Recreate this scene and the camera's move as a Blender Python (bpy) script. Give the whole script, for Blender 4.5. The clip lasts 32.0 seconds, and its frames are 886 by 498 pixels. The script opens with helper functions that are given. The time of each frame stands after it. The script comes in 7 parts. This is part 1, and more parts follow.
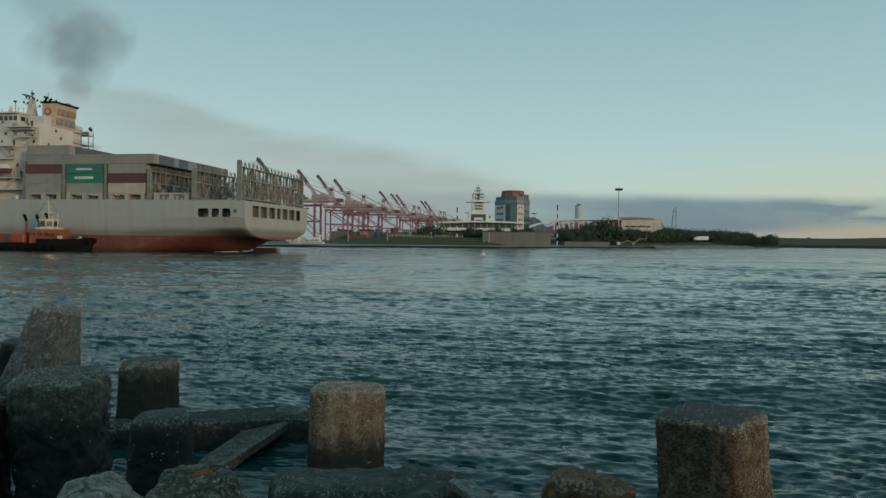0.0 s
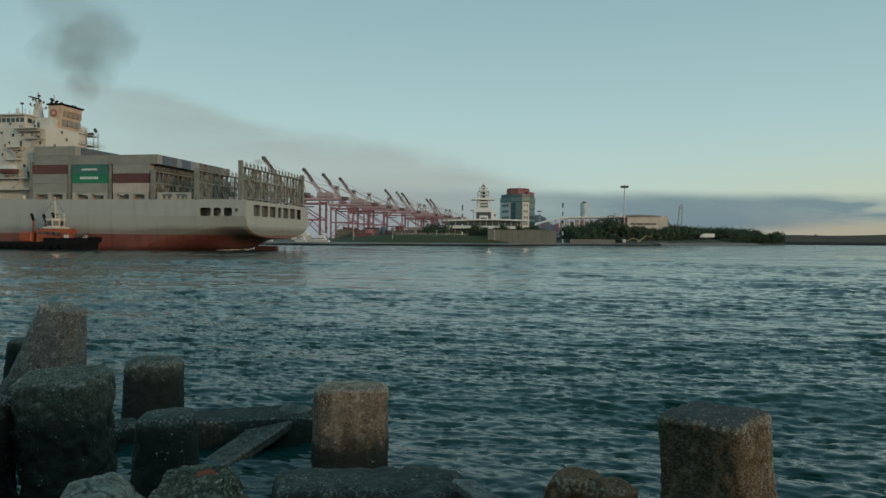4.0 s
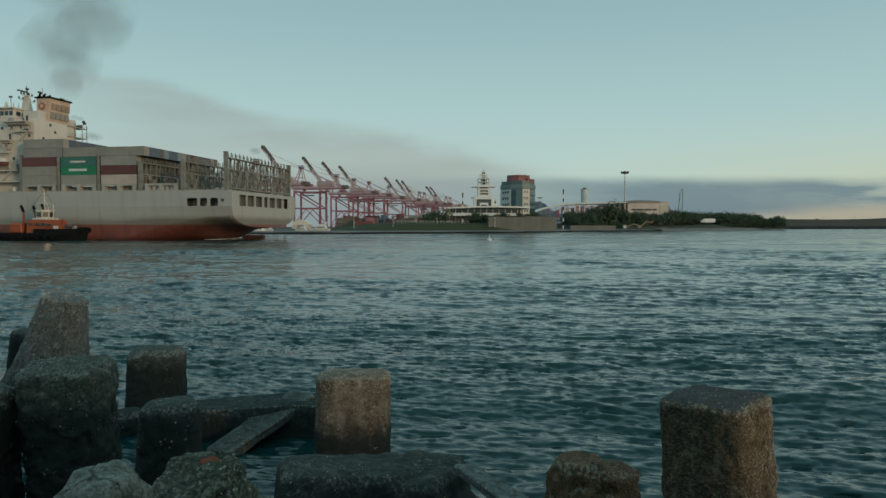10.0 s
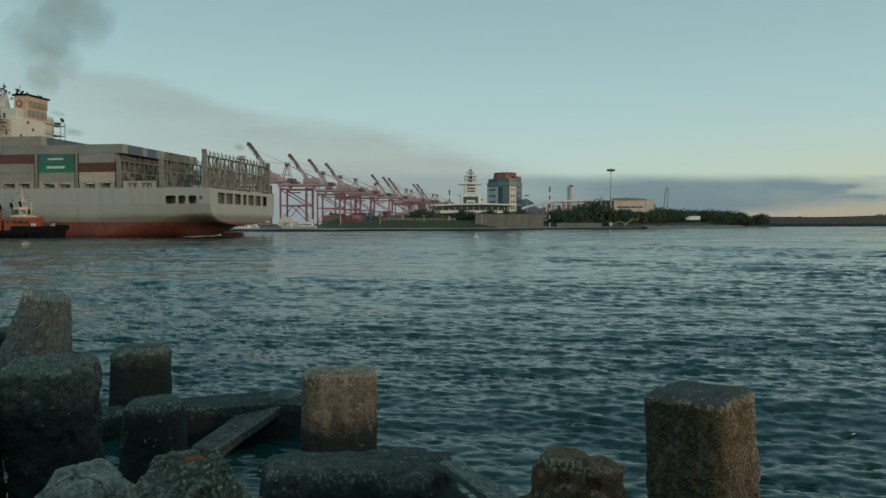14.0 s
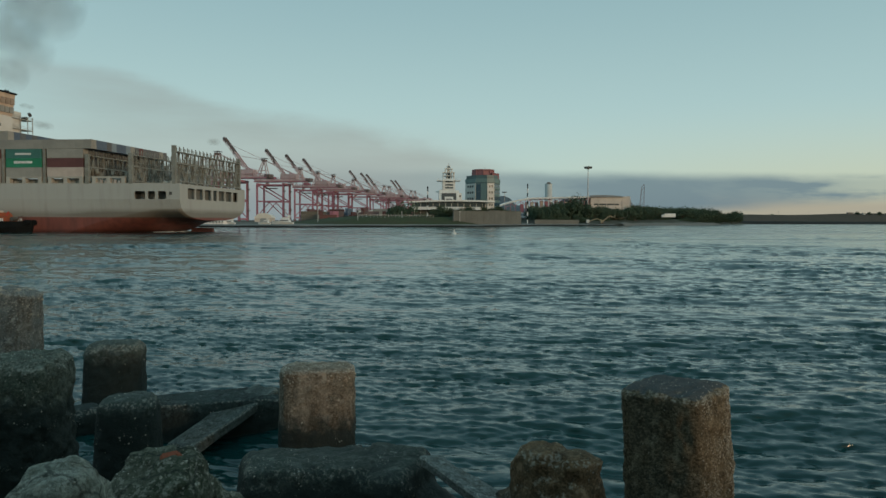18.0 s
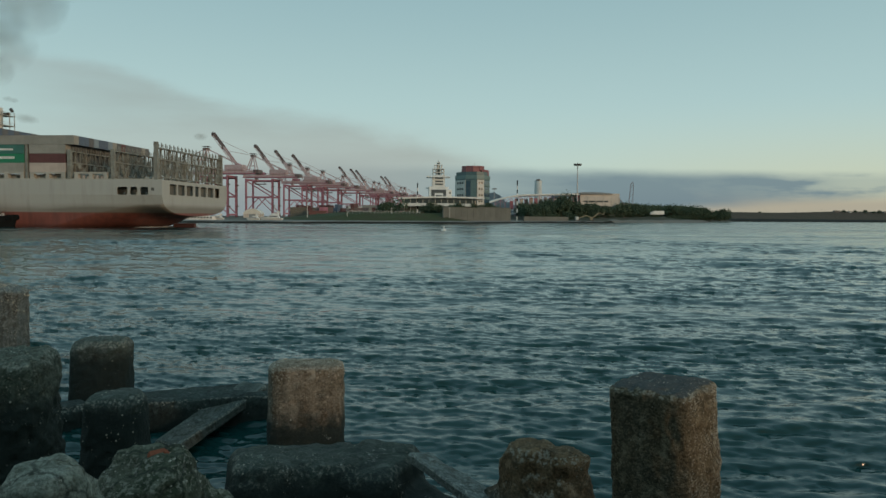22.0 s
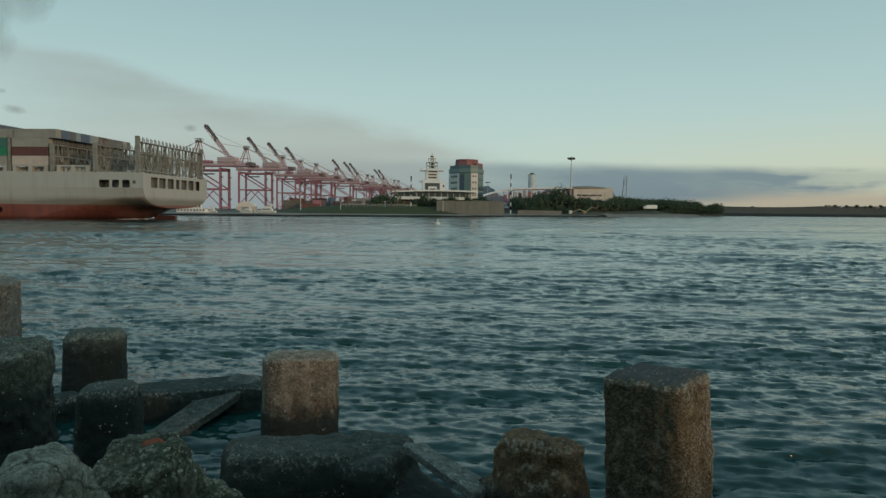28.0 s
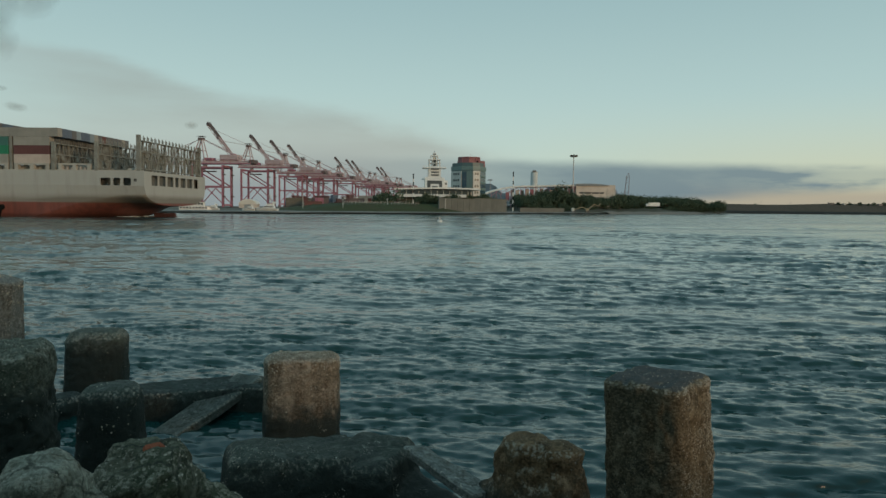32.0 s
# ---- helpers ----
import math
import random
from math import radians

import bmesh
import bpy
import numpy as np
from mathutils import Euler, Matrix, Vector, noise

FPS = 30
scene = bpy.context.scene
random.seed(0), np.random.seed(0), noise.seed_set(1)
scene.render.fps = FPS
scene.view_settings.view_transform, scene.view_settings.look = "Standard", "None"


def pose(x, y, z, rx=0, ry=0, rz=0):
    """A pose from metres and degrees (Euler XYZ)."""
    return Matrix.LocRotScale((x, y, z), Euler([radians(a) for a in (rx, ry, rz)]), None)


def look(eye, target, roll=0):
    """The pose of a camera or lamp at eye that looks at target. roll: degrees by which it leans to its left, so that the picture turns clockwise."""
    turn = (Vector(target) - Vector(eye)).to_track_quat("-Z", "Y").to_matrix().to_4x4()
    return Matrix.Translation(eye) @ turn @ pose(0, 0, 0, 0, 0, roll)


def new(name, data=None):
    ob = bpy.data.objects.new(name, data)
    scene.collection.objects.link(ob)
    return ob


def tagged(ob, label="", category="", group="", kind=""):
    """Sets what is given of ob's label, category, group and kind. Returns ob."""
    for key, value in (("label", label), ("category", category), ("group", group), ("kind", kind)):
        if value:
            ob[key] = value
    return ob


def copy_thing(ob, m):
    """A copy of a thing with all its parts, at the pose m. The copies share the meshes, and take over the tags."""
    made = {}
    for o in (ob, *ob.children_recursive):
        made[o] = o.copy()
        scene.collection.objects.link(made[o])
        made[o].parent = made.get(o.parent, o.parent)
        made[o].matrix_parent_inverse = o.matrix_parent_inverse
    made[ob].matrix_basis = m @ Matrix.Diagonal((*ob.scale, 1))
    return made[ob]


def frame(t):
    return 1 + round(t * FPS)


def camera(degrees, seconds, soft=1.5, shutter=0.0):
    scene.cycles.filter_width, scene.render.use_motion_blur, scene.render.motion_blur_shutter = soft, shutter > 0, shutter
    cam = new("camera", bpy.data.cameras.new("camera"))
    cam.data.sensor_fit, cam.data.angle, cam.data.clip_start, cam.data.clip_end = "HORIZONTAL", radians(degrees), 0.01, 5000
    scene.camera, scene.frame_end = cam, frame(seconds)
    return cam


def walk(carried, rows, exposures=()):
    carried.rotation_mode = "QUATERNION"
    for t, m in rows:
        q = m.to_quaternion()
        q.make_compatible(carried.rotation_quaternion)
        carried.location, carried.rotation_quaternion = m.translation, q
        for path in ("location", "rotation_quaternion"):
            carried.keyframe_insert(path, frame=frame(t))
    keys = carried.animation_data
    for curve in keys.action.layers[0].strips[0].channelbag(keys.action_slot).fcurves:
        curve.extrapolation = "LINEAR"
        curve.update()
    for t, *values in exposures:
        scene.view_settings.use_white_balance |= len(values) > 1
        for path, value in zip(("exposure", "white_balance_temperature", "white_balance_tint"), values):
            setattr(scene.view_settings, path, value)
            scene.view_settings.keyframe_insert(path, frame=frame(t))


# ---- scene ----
cam = camera(66.0, 32.0, soft=1.5)


def aim(x, z, turn, tilt, lean):
    """The hand-held camera: sideways and upward sway in metres, turn to the right, tilt and lean in degrees."""
    return pose(x, 0, z, 0, 0, -turn) @ pose(0, 0, 0, 90 + tilt) @ pose(0, 0, 0, 0, 0, lean)


ROWS = (
    (0, -0.027, 3.994, 0.319, -0.676, 0.711), (0.5, -0.026, 3.994, 0.300, -0.669, 0.697), (1, -0.024, 3.996, 0.251, -0.676, 0.705),
    (1.5, -0.020, 4.001, 0.204, -0.671, 0.699), (2, -0.012, 4.006, 0.150, -0.690, 0.710), (2.5, -0.001, 4.010, 0.055, -0.702, 0.665),
    (3, 0.007, 4.017, -0.033, -0.739, 0.712), (3.5, 0.012, 4.022, -0.117, -0.750, 0.660), (5.5, -0.018, 3.991, 0.120, -1.526, 0.178),
    (6, -0.019, 3.987, 0.149, -1.666, 0.027), (6.5, -0.019, 3.983, 0.170, -1.744, -0.039), (7, -0.018, 3.986, 0.177, -1.816, -0.073),
    (7.5, -0.015, 3.990, 0.165, -1.857, -0.080), (8, -0.012, 3.993, 0.119, -1.876, -0.017), (8.5, -0.007, 3.997, 0.059, -1.884, 0.003),
    (9, -0.001, 4.000, -0.001, -1.884, 0.002), (9.5, 0.004, 4.003, -0.087, -1.892, 0.030), (10, 0.011, 4.005, -0.179, -1.894, 0.028),
    (10.5, 0.016, 4.008, -0.153, -1.928, 0.066), (11, 0.018, 4.012, -0.107, -1.950, -0.003), (11.5, 0.018, 4.014, -0.011, -1.965, -0.019),
    (12, 0.017, 4.011, 0.155, -1.983, 0.025), (12.5, 0.019, 4.004, 0.319, -2.019, -0.036), (13, 0.020, 4.001, 0.522, -2.033, -0.037),
    (13.5, 0.021, 4.000, 0.716, -2.078, 0.017), (14, 0.022, 4.001, 0.922, -2.115, 0.039), (14.5, 0.023, 4.000, 1.085, -2.121, 0.029),
    (16.5, 0.033, 4.008, 1.759, -2.178, 0.114), (17, 0.028, 4.005, 1.996, -2.232, 0.128), (17.5, 0.017, 3.996, 2.352, -2.315, 0.178),
    (18, 0.005, 3.986, 2.771, -2.401, 0.237), (18.5, -0.007, 3.980, 3.121, -2.464, 0.268), (19, -0.013, 3.977, 3.416, -2.536, 0.370),
    (19.5, -0.012, 3.973, 3.568, -2.590, 0.309), (20, -0.009, 3.972, 3.661, -2.654, 0.317), (20.5, -0.008, 3.975, 3.716, -2.686, 0.366),
    (21, -0.006, 3.980, 3.730, -2.689, 0.373), (21.5, -0.000, 3.987, 3.692, -2.704, 0.404), (22, 0.006, 3.995, 3.644, -2.694, 0.452),
    (22.5, 0.013, 3.999, 3.552, -2.697, 0.484), (23, 0.020, 4.000, 3.479, -2.701, 0.474), (23.5, 0.021, 3.998, 3.477, -2.745, 0.517),
    (24, 0.012, 3.994, 3.656, -2.845, 0.532), (24.5, -0.000, 3.987, 3.829, -2.933, 0.616), (25, -0.009, 3.978, 3.978, -3.017, 0.621),
    (25.5, -0.013, 3.970, 4.092, -3.081, 0.580), (27.5, -0.016, 3.962, 4.249, -3.229, 0.617), (28, -0.013, 3.967, 4.198, -3.236, 0.640),
    (28.5, -0.008, 3.971, 4.121, -3.248, 0.673), (29, 0.001, 3.976, 4.065, -3.260, 0.693), (29.5, 0.009, 3.981, 3.983, -3.254, 0.726),
    (30, 0.014, 3.986, 3.922, -3.258, 0.714), (30.5, 0.015, 3.990, 3.971, -3.313, 0.653), (31, 0.012, 3.999, 3.992, -3.373, 0.636),
    (31.5, 0.009, 4.015, 4.009, -3.424, 0.658), (32, 0.007, 4.027, 4.008, -3.449, 0.639),
)
walk(cam, [(t, aim(*row)) for t, *row in ROWS], ((0, 0.04, 6500, 12), (4, 0.04, 6500, 11.5), (9, 0.03, 6520, 10), (14, 0.03, 6520, 10.5), (24, 0.08, 6620, 13), (32, 0.09, 6750, 13.5)))

# ---- world, sun, exposure ----
SUN_TURN, SUN_UP = 135.0, 9.0      # degrees clockwise from the way the camera looks, and above the horizon
scene.view_settings.exposure = 0.0


class Nodes:
    """A little arithmetic over shader nodes."""

    def __init__(self, tree):
        self.tree = tree
        tree.nodes.clear()

    def add(self, kind, **values):
        node = self.tree.nodes.new(kind)
        for key, value in values.items():
            if key == "operation":
                node.operation = value
            elif key == "blend":
                node.blend_type = value
            elif key == "dims":
                node.noise_dimensions = value
            elif key == "feature":
                node.feature = value
        return node

    def link(self, source, socket):
        if isinstance(source, (int, float)):
            socket.default_value = source
        elif isinstance(source, tuple):
            socket.default_value = source if len(source) == len(socket.default_value) else (*source, 1.0)
        else:
            self.tree.links.new(source, socket)

    def math(self, op, a, b=0.0, c=0.0):
        node = self.add("ShaderNodeMath", operation=op)
        for socket, source in zip(node.inputs, (a, b, c)):
            self.link(source, socket)
        return node.outputs[0]

    def ramp(self, x, low, high):
        node = self.add("ShaderNodeMapRange")
        node.interpolation_type = "SMOOTHSTEP"
        for key, source in ((0, x), (1, low), (2, high), (3, 0.0), (4, 1.0)):
            self.link(source, node.inputs[key])
        return node.outputs[0]

    def mix(self, fac, a, b, blend="MIX"):
        node = self.add("ShaderNodeMixRGB", blend=blend)
        for socket, source in zip(node.inputs, (fac, a, b)):
            self.link(source, socket)
        return node.outputs[0]

    def noise(self, where, scale, detail=4.0, rough=0.55, out=0):
        node = self.add("ShaderNodeTexNoise")
        self.link(where, node.inputs["Vector"])
        node.inputs["Scale"].default_value = scale
        node.inputs["Detail"].default_value = detail
        node.inputs["Roughness"].default_value = rough
        return node.outputs[out]

    def voronoi(self, where, scale, feature="F1"):
        node = self.add("ShaderNodeTexVoronoi", feature=feature)
        self.link(where, node.inputs["Vector"])
        node.inputs["Scale"].default_value = scale
        return node.outputs["Distance"]

    def stretch(self, where, x, y, z):
        node = self.add("ShaderNodeMapping")
        self.link(where, node.inputs["Vector"])
        node.inputs["Scale"].default_value = (x, y, z)
        return node.outputs[0]


def make_world():
    world = bpy.data.worlds.new("dusk_sky")
    scene.world = world
    world.use_nodes = True
    n = Nodes(world.node_tree)
    sky = n.add("ShaderNodeTexSky")
    sky.sky_type = "NISHITA"
    sky.sun_disc = False
    sky.sun_elevation = radians(SUN_UP)
    sky.sun_rotation = radians(SUN_TURN)
    sky.air_density, sky.dust_density = 1.2, 2.0
    way = n.add("ShaderNodeTexCoord").outputs["Generated"]
    split = n.add("ShaderNodeSeparateXYZ")
    n.link(way, split.inputs[0])
    x, y, z = split.outputs
    ahead = n.math("MAXIMUM", y, 0.08)
    side = n.math("DIVIDE", x, ahead)
    up = n.math("DIVIDE", z, ahead)
    drift = n.noise(n.stretch(way, 3.0, 3.0, 9.0), 1.6, 5.0)
    fine = n.noise(n.stretch(way, 4.0, 4.0, 22.0), 2.2, 6.0)
    wob = n.math("MULTIPLY", n.math("SUBTRACT", drift, 0.5), 0.10)
    # clear dusk: pale above the haze, teal overhead, yellow low towards the sun
    col = n.mix(n.ramp(z, 0.04, 0.40), SKY_LOW, SKY_HIGH)
    col = n.mix(n.ramp(z, 0.36, 0.75), col, SKY_TOP)
    warm = n.math("MULTIPLY", n.ramp(side, -0.25, 0.75), n.math("SUBTRACT", 1.0, n.ramp(z, 0.0, 0.17)))
    col = n.mix(n.math("MULTIPLY", warm, 0.85), col, SKY_WARM)
    # long veil of ship smoke sinking to the right: dense under its upper edge, thinner below
    edge = n.math("ADD", n.math("MULTIPLY_ADD", side, -0.215, 0.118), n.math("MULTIPLY", wob, 0.8))
    under = n.math("SUBTRACT", up, edge)
    veil = n.math("SUBTRACT", 1.0, n.ramp(under, -0.022, 0.012))
    veil = n.math("MULTIPLY", veil, n.math("MULTIPLY_ADD", n.ramp(under, -0.13, -0.01), 0.6, 0.4))
    veil = n.math("MULTIPLY", veil, n.math("SUBTRACT", 1.0, n.ramp(side, 0.0, 0.26)))
    veil = n.math("MULTIPLY", veil, n.ramp(side, -0.80, -0.36))
    veil = n.math("MULTIPLY", veil, n.math("MULTIPLY_ADD", fine, 0.6, 0.40))
    col = n.mix(n.math("MULTIPLY", veil, 0.80), col, SKY_SMOKE)
    # blue-grey cloud bank low over the far shore
    low = n.math("MULTIPLY", wob, 0.20)
    top = n.math("ADD", n.math("MULTIPLY_ADD", side, -0.002, 0.072), low)
    foot = n.math("ADD", n.math("MULTIPLY_ADD", n.math("SUBTRACT", side, 0.40), 0.085, 0.010), low)
    bank = n.math("SUBTRACT", 1.0, n.ramp(n.math("SUBTRACT", up, top), -0.012, 0.007))
    bank = n.math("MULTIPLY", bank, n.ramp(n.math("SUBTRACT", up, foot), -0.008, 0.014))
    bank = n.math("MULTIPLY", bank, n.ramp(side, -0.20, 0.36))
    bank = n.math("MULTIPLY", bank, n.math("MULTIPLY_ADD", fine, 0.6, 0.62))
    torn = n.math("MULTIPLY", n.ramp(side, 0.46, 0.72), n.ramp(fine, 0.62, 0.44))
    bank = n.math("MULTIPLY", bank, n.math("MULTIPLY_ADD", torn, -0.6, 1.0))
    rose = n.math("MULTIPLY", n.math("SUBTRACT", 1.0, n.ramp(up, 0.03, 0.17)), n.math("SUBTRACT", 1.0, n.ramp(side, -0.10, 0.22)))
    col = n.mix(n.math("MULTIPLY", rose, 0.60), col, SKY_ROSE)
    mist = n.math("MULTIPLY", n.math("SUBTRACT", 1.0, n.ramp(up, 0.025, 0.11)), n.math("SUBTRACT", 1.0, n.ramp(side, -0.12, 0.12)))
    col = n.mix(n.math("MULTIPLY", mist, 0.75), col, SKY_MIST)
    ember = n.math("MULTIPLY", n.math("SUBTRACT", 1.0, n.ramp(up, 0.022, 0.050)), n.ramp(side, 0.1, 0.5))
    col = n.mix(ember, col, SKY_EMBER)
    col = n.mix(n.math("MINIMUM", n.math("MULTIPLY", bank, 1.05), 0.95), col, SKY_BANK)
    haze = n.mix(1.0, sky.outputs[0], (0.09, 0.09, 0.09), "MULTIPLY")
    col = n.mix(0.88, haze, col)
    back = n.add("ShaderNodeBackground")
    n.link(col, back.inputs[0])
    back.inputs[1].default_value = 1.0
    out = n.add("ShaderNodeOutputWorld")
    n.link(back.outputs[0], out.inputs[0])


SKY_LOW, SKY_HIGH = (0.46, 0.655, 0.645), (0.272, 0.452, 0.490)
SKY_WARM, SKY_SMOKE, SKY_BANK = (0.60, 0.63, 0.43), (0.30, 0.35, 0.335), (0.160, 0.250, 0.295)
SKY_TOP = (0.335, 0.60, 0.72)
SKY_EMBER = (0.43, 0.41, 0.32)
SKY_ROSE = (0.43, 0.45, 0.42)
SKY_MIST = (0.220, 0.285, 0.320)
make_world()

sun = new("sun", bpy.data.lights.new("sun", "SUN"))
sun.data.energy, sun.data.angle, sun.data.color = 1.22, radians(8), (1.0, 0.72, 0.46)
sun.matrix_world = look((0, 0, 0), (-math.sin(radians(SUN_TURN)), -math.cos(radians(SUN_TURN)), -math.tan(radians(SUN_UP))))

# ---- materials ----


def material(name, colour, rough=0.7, second=None, scale=1.0, fine=12.0, bump=0.15, bump_scale=None, metal=0.0, patch=0.6, grain=1.0):
    """Painted or mineral surface: two colours in patches, fine grain, and a fine relief."""
    m = bpy.data.materials.new(name)
    m.use_nodes = True
    n = Nodes(m.node_tree)
    where = n.add("ShaderNodeTexCoord").outputs["Object"]
    own = n.add("ShaderNodeObjectInfo").outputs["Random"]
    second = second or tuple(c * 0.72 for c in colour)
    big = n.noise(where, scale, 5.0)
    small = n.noise(where, fine * scale, 6.0, 0.65)
    col = n.mix(n.math("MULTIPLY", n.ramp(big, 0.38, 0.68), patch), colour, second)
    col = n.mix(n.math("MULTIPLY", n.ramp(small, 0.45, 0.8), grain), col, tuple(c * 0.7 for c in second))
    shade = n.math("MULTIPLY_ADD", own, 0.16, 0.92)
    col = n.mix(1.0, col, n.add_value_colour(shade), "MULTIPLY")
    b = n.add("ShaderNodeBsdfPrincipled")
    n.link(col, b.inputs["Base Color"])
    n.link(n.math("MULTIPLY_ADD", small, 0.25, rough - 0.12), b.inputs["Roughness"])
    b.inputs["Metallic"].default_value = metal
    b.inputs["Specular IOR Level"].default_value = 0.1 if rough > 0.88 else 0.4
    if bump:
        relief = n.add("ShaderNodeBump")
        relief.inputs["Strength"].default_value = bump
        relief.inputs["Distance"].default_value = 0.4 / (bump_scale or fine * scale)
        n.link(n.noise(where, bump_scale or fine * scale, 5.0), relief.inputs["Height"])
        n.link(relief.outputs[0], b.inputs["Normal"])
    out = n.add("ShaderNodeOutputMaterial")
    n.link(b.outputs[0], out.inputs[0])
    return m


def value_colour(self, value):
    node = self.add("ShaderNodeCombineColor")
    for socket in node.inputs[:3]:
        self.link(value, socket)
    return node.outputs[0]


Nodes.add_value_colour = value_colour


def concrete(name, dry, wet, moss, specks, pebble=0.25, cap=0.0, cracks=0.0):
    """Old sea concrete: worn grey above, black wet weed below the splash line, exposed pebbles, pale shells and pits."""
    m = bpy.data.materials.new(name)
    m.use_nodes = True
    n = Nodes(m.node_tree)
    where = n.add("ShaderNodeTexCoord").outputs["Object"]
    split = n.add("ShaderNodeSeparateXYZ")
    n.link(where, split.inputs[0])
    big = n.noise(where, 1.7, 5.0)
    mid = n.noise(where, 6.0, 7.0, 0.7)
    fine = n.noise(where, 38.0, 6.0, 0.75)
    streak = n.noise(n.stretch(where, 8.0, 8.0, 0.9), 1.0, 5.0, 0.6)
    col = n.mix(n.ramp(mid, 0.35, 0.68), dry, tuple(c * 0.45 for c in dry))
    col = n.mix(n.math("MULTIPLY", n.ramp(streak, 0.46, 0.60), 0.8), col, tuple(c * f for c, f in zip(dry, (0.42, 0.36, 0.30))))
    col = n.mix(n.math("MULTIPLY", n.ramp(streak, 0.46, 0.34), 0.45), col, tuple(min(1, c * 1.5) for c in dry))
    col = n.mix(n.math("MULTIPLY", n.ramp(big, 0.42, 0.62), 0.75), col, moss)
    stones = n.add("ShaderNodeTexVoronoi")
    n.link(where, stones.inputs["Vector"])
    stones.inputs["Scale"].default_value = 44.0
    tone = n.add("ShaderNodeSeparateColor")
    n.link(stones.outputs["Color"], tone.inputs[0])
    col = n.mix(n.math("MULTIPLY", n.ramp(tone.outputs[0], 0.25, 0.75), pebble), col, tuple(min(1, c * 1.9) for c in dry))
    col = n.mix(n.math("MULTIPLY", n.ramp(tone.outputs[1], 0.45, 0.9), pebble), col, tuple(c * 0.15 for c in dry))
    col = n.mix(n.ramp(fine, 0.50, 0.72), col, tuple(c * 0.25 for c in dry))
    edge = n.ramp(n.add("ShaderNodeNewGeometry").outputs["Pointiness"], 0.53, 0.60)
    col = n.mix(n.math("MULTIPLY", n.math("MULTIPLY", edge, n.ramp(mid, 0.38, 0.56)), 0.8), col, tuple(min(1, c * 2.3) for c in dry))
    # pale lichen blotches, shells and chips along the rounded rims, slate grey on level tops
    blotch = n.ramp(n.noise(where, 7.5, 7.0, 0.7), 0.54, 0.64)
    col = n.mix(n.math("MULTIPLY", blotch, 0.55), col, tuple(min(1, c * 1.7 + 0.02) for c in dry))
    tilt = n.add("ShaderNodeSeparateXYZ")
    n.link(n.add("ShaderNodeNewGeometry").outputs["Normal"], tilt.inputs[0])
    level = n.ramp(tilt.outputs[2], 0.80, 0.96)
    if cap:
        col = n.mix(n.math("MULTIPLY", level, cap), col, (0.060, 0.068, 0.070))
    rim = n.math("MULTIPLY", n.ramp(tilt.outputs[2], 0.22, 0.5), n.math("SUBTRACT", 1.0, level))
    rim = n.math("MULTIPLY", rim, n.ramp(n.noise(where, 24.0, 4.0, 0.7), 0.50, 0.58))
    col = n.mix(n.math("MULTIPLY", rim, 0.5), col, (0.38, 0.35, 0.28))
    line = n.math("ADD", split.outputs[2], n.math("MULTIPLY", n.math("SUBTRACT", mid, 0.5), 0.9))
    damp = n.math("SUBTRACT", 1.0, n.ramp(line, wet - 0.22, wet + 0.22))
    col = n.mix(n.math("MULTIPLY", damp, 0.95), col, (0.022, 0.028, 0.024))
    cell = n.math("MINIMUM", n.voronoi(where, 21.0), n.math("MULTIPLY", n.voronoi(where, 52.0), 1.15))
    cell = n.math("ADD", cell, n.math("MULTIPLY", n.math("SUBTRACT", n.noise(where, 45.0, 3.0), 0.5), 0.22))
    shell = n.math("MULTIPLY", n.math("SUBTRACT", 1.0, n.ramp(cell, 0.16, 0.30)), n.ramp(n.noise(where, 4.2, 6.0, 0.65), 0.62 - specks, 0.68 - specks))
    col = n.mix(n.math("MULTIPLY", shell, 0.85), col, (0.50, 0.48, 0.41))
    if cracks:
        bent = n.mix(0.12, where, n.noise(where, 4.0, 5.0, 0.6, 1))
        split_line = n.math("SUBTRACT", 1.0, n.ramp(n.voronoi(bent, 2.6, "DISTANCE_TO_EDGE"), 0.006, 0.035))
        col = n.mix(n.math("MULTIPLY", split_line, cracks), col, (0.020, 0.021, 0.017))
    b = n.add("ShaderNodeBsdfPrincipled")
    n.link(col, b.inputs["Base Color"])
    n.link(n.math("MULTIPLY_ADD", damp, -0.30, 0.9), b.inputs["Roughness"])
    b.inputs["Specular IOR Level"].default_value = 0.1
    relief = n.add("ShaderNodeBump")
    relief.inputs["Strength"].default_value = 1.0
    relief.inputs["Distance"].default_value = 0.05
    height = n.math("ADD", n.math("MULTIPLY", mid, 0.6), n.math("ADD", n.math("MULTIPLY", fine, 0.45), n.math("MULTIPLY", shell, 0.6)))
    height = n.math("ADD", height, n.math("MULTIPLY", stones.outputs["Distance"], -0.5 * pebble))
    n.link(height, relief.inputs["Height"])
    n.link(relief.outputs[0], b.inputs["Normal"])
    out = n.add("ShaderNodeOutputMaterial")
    n.link(b.outputs[0], out.inputs[0])
    return m


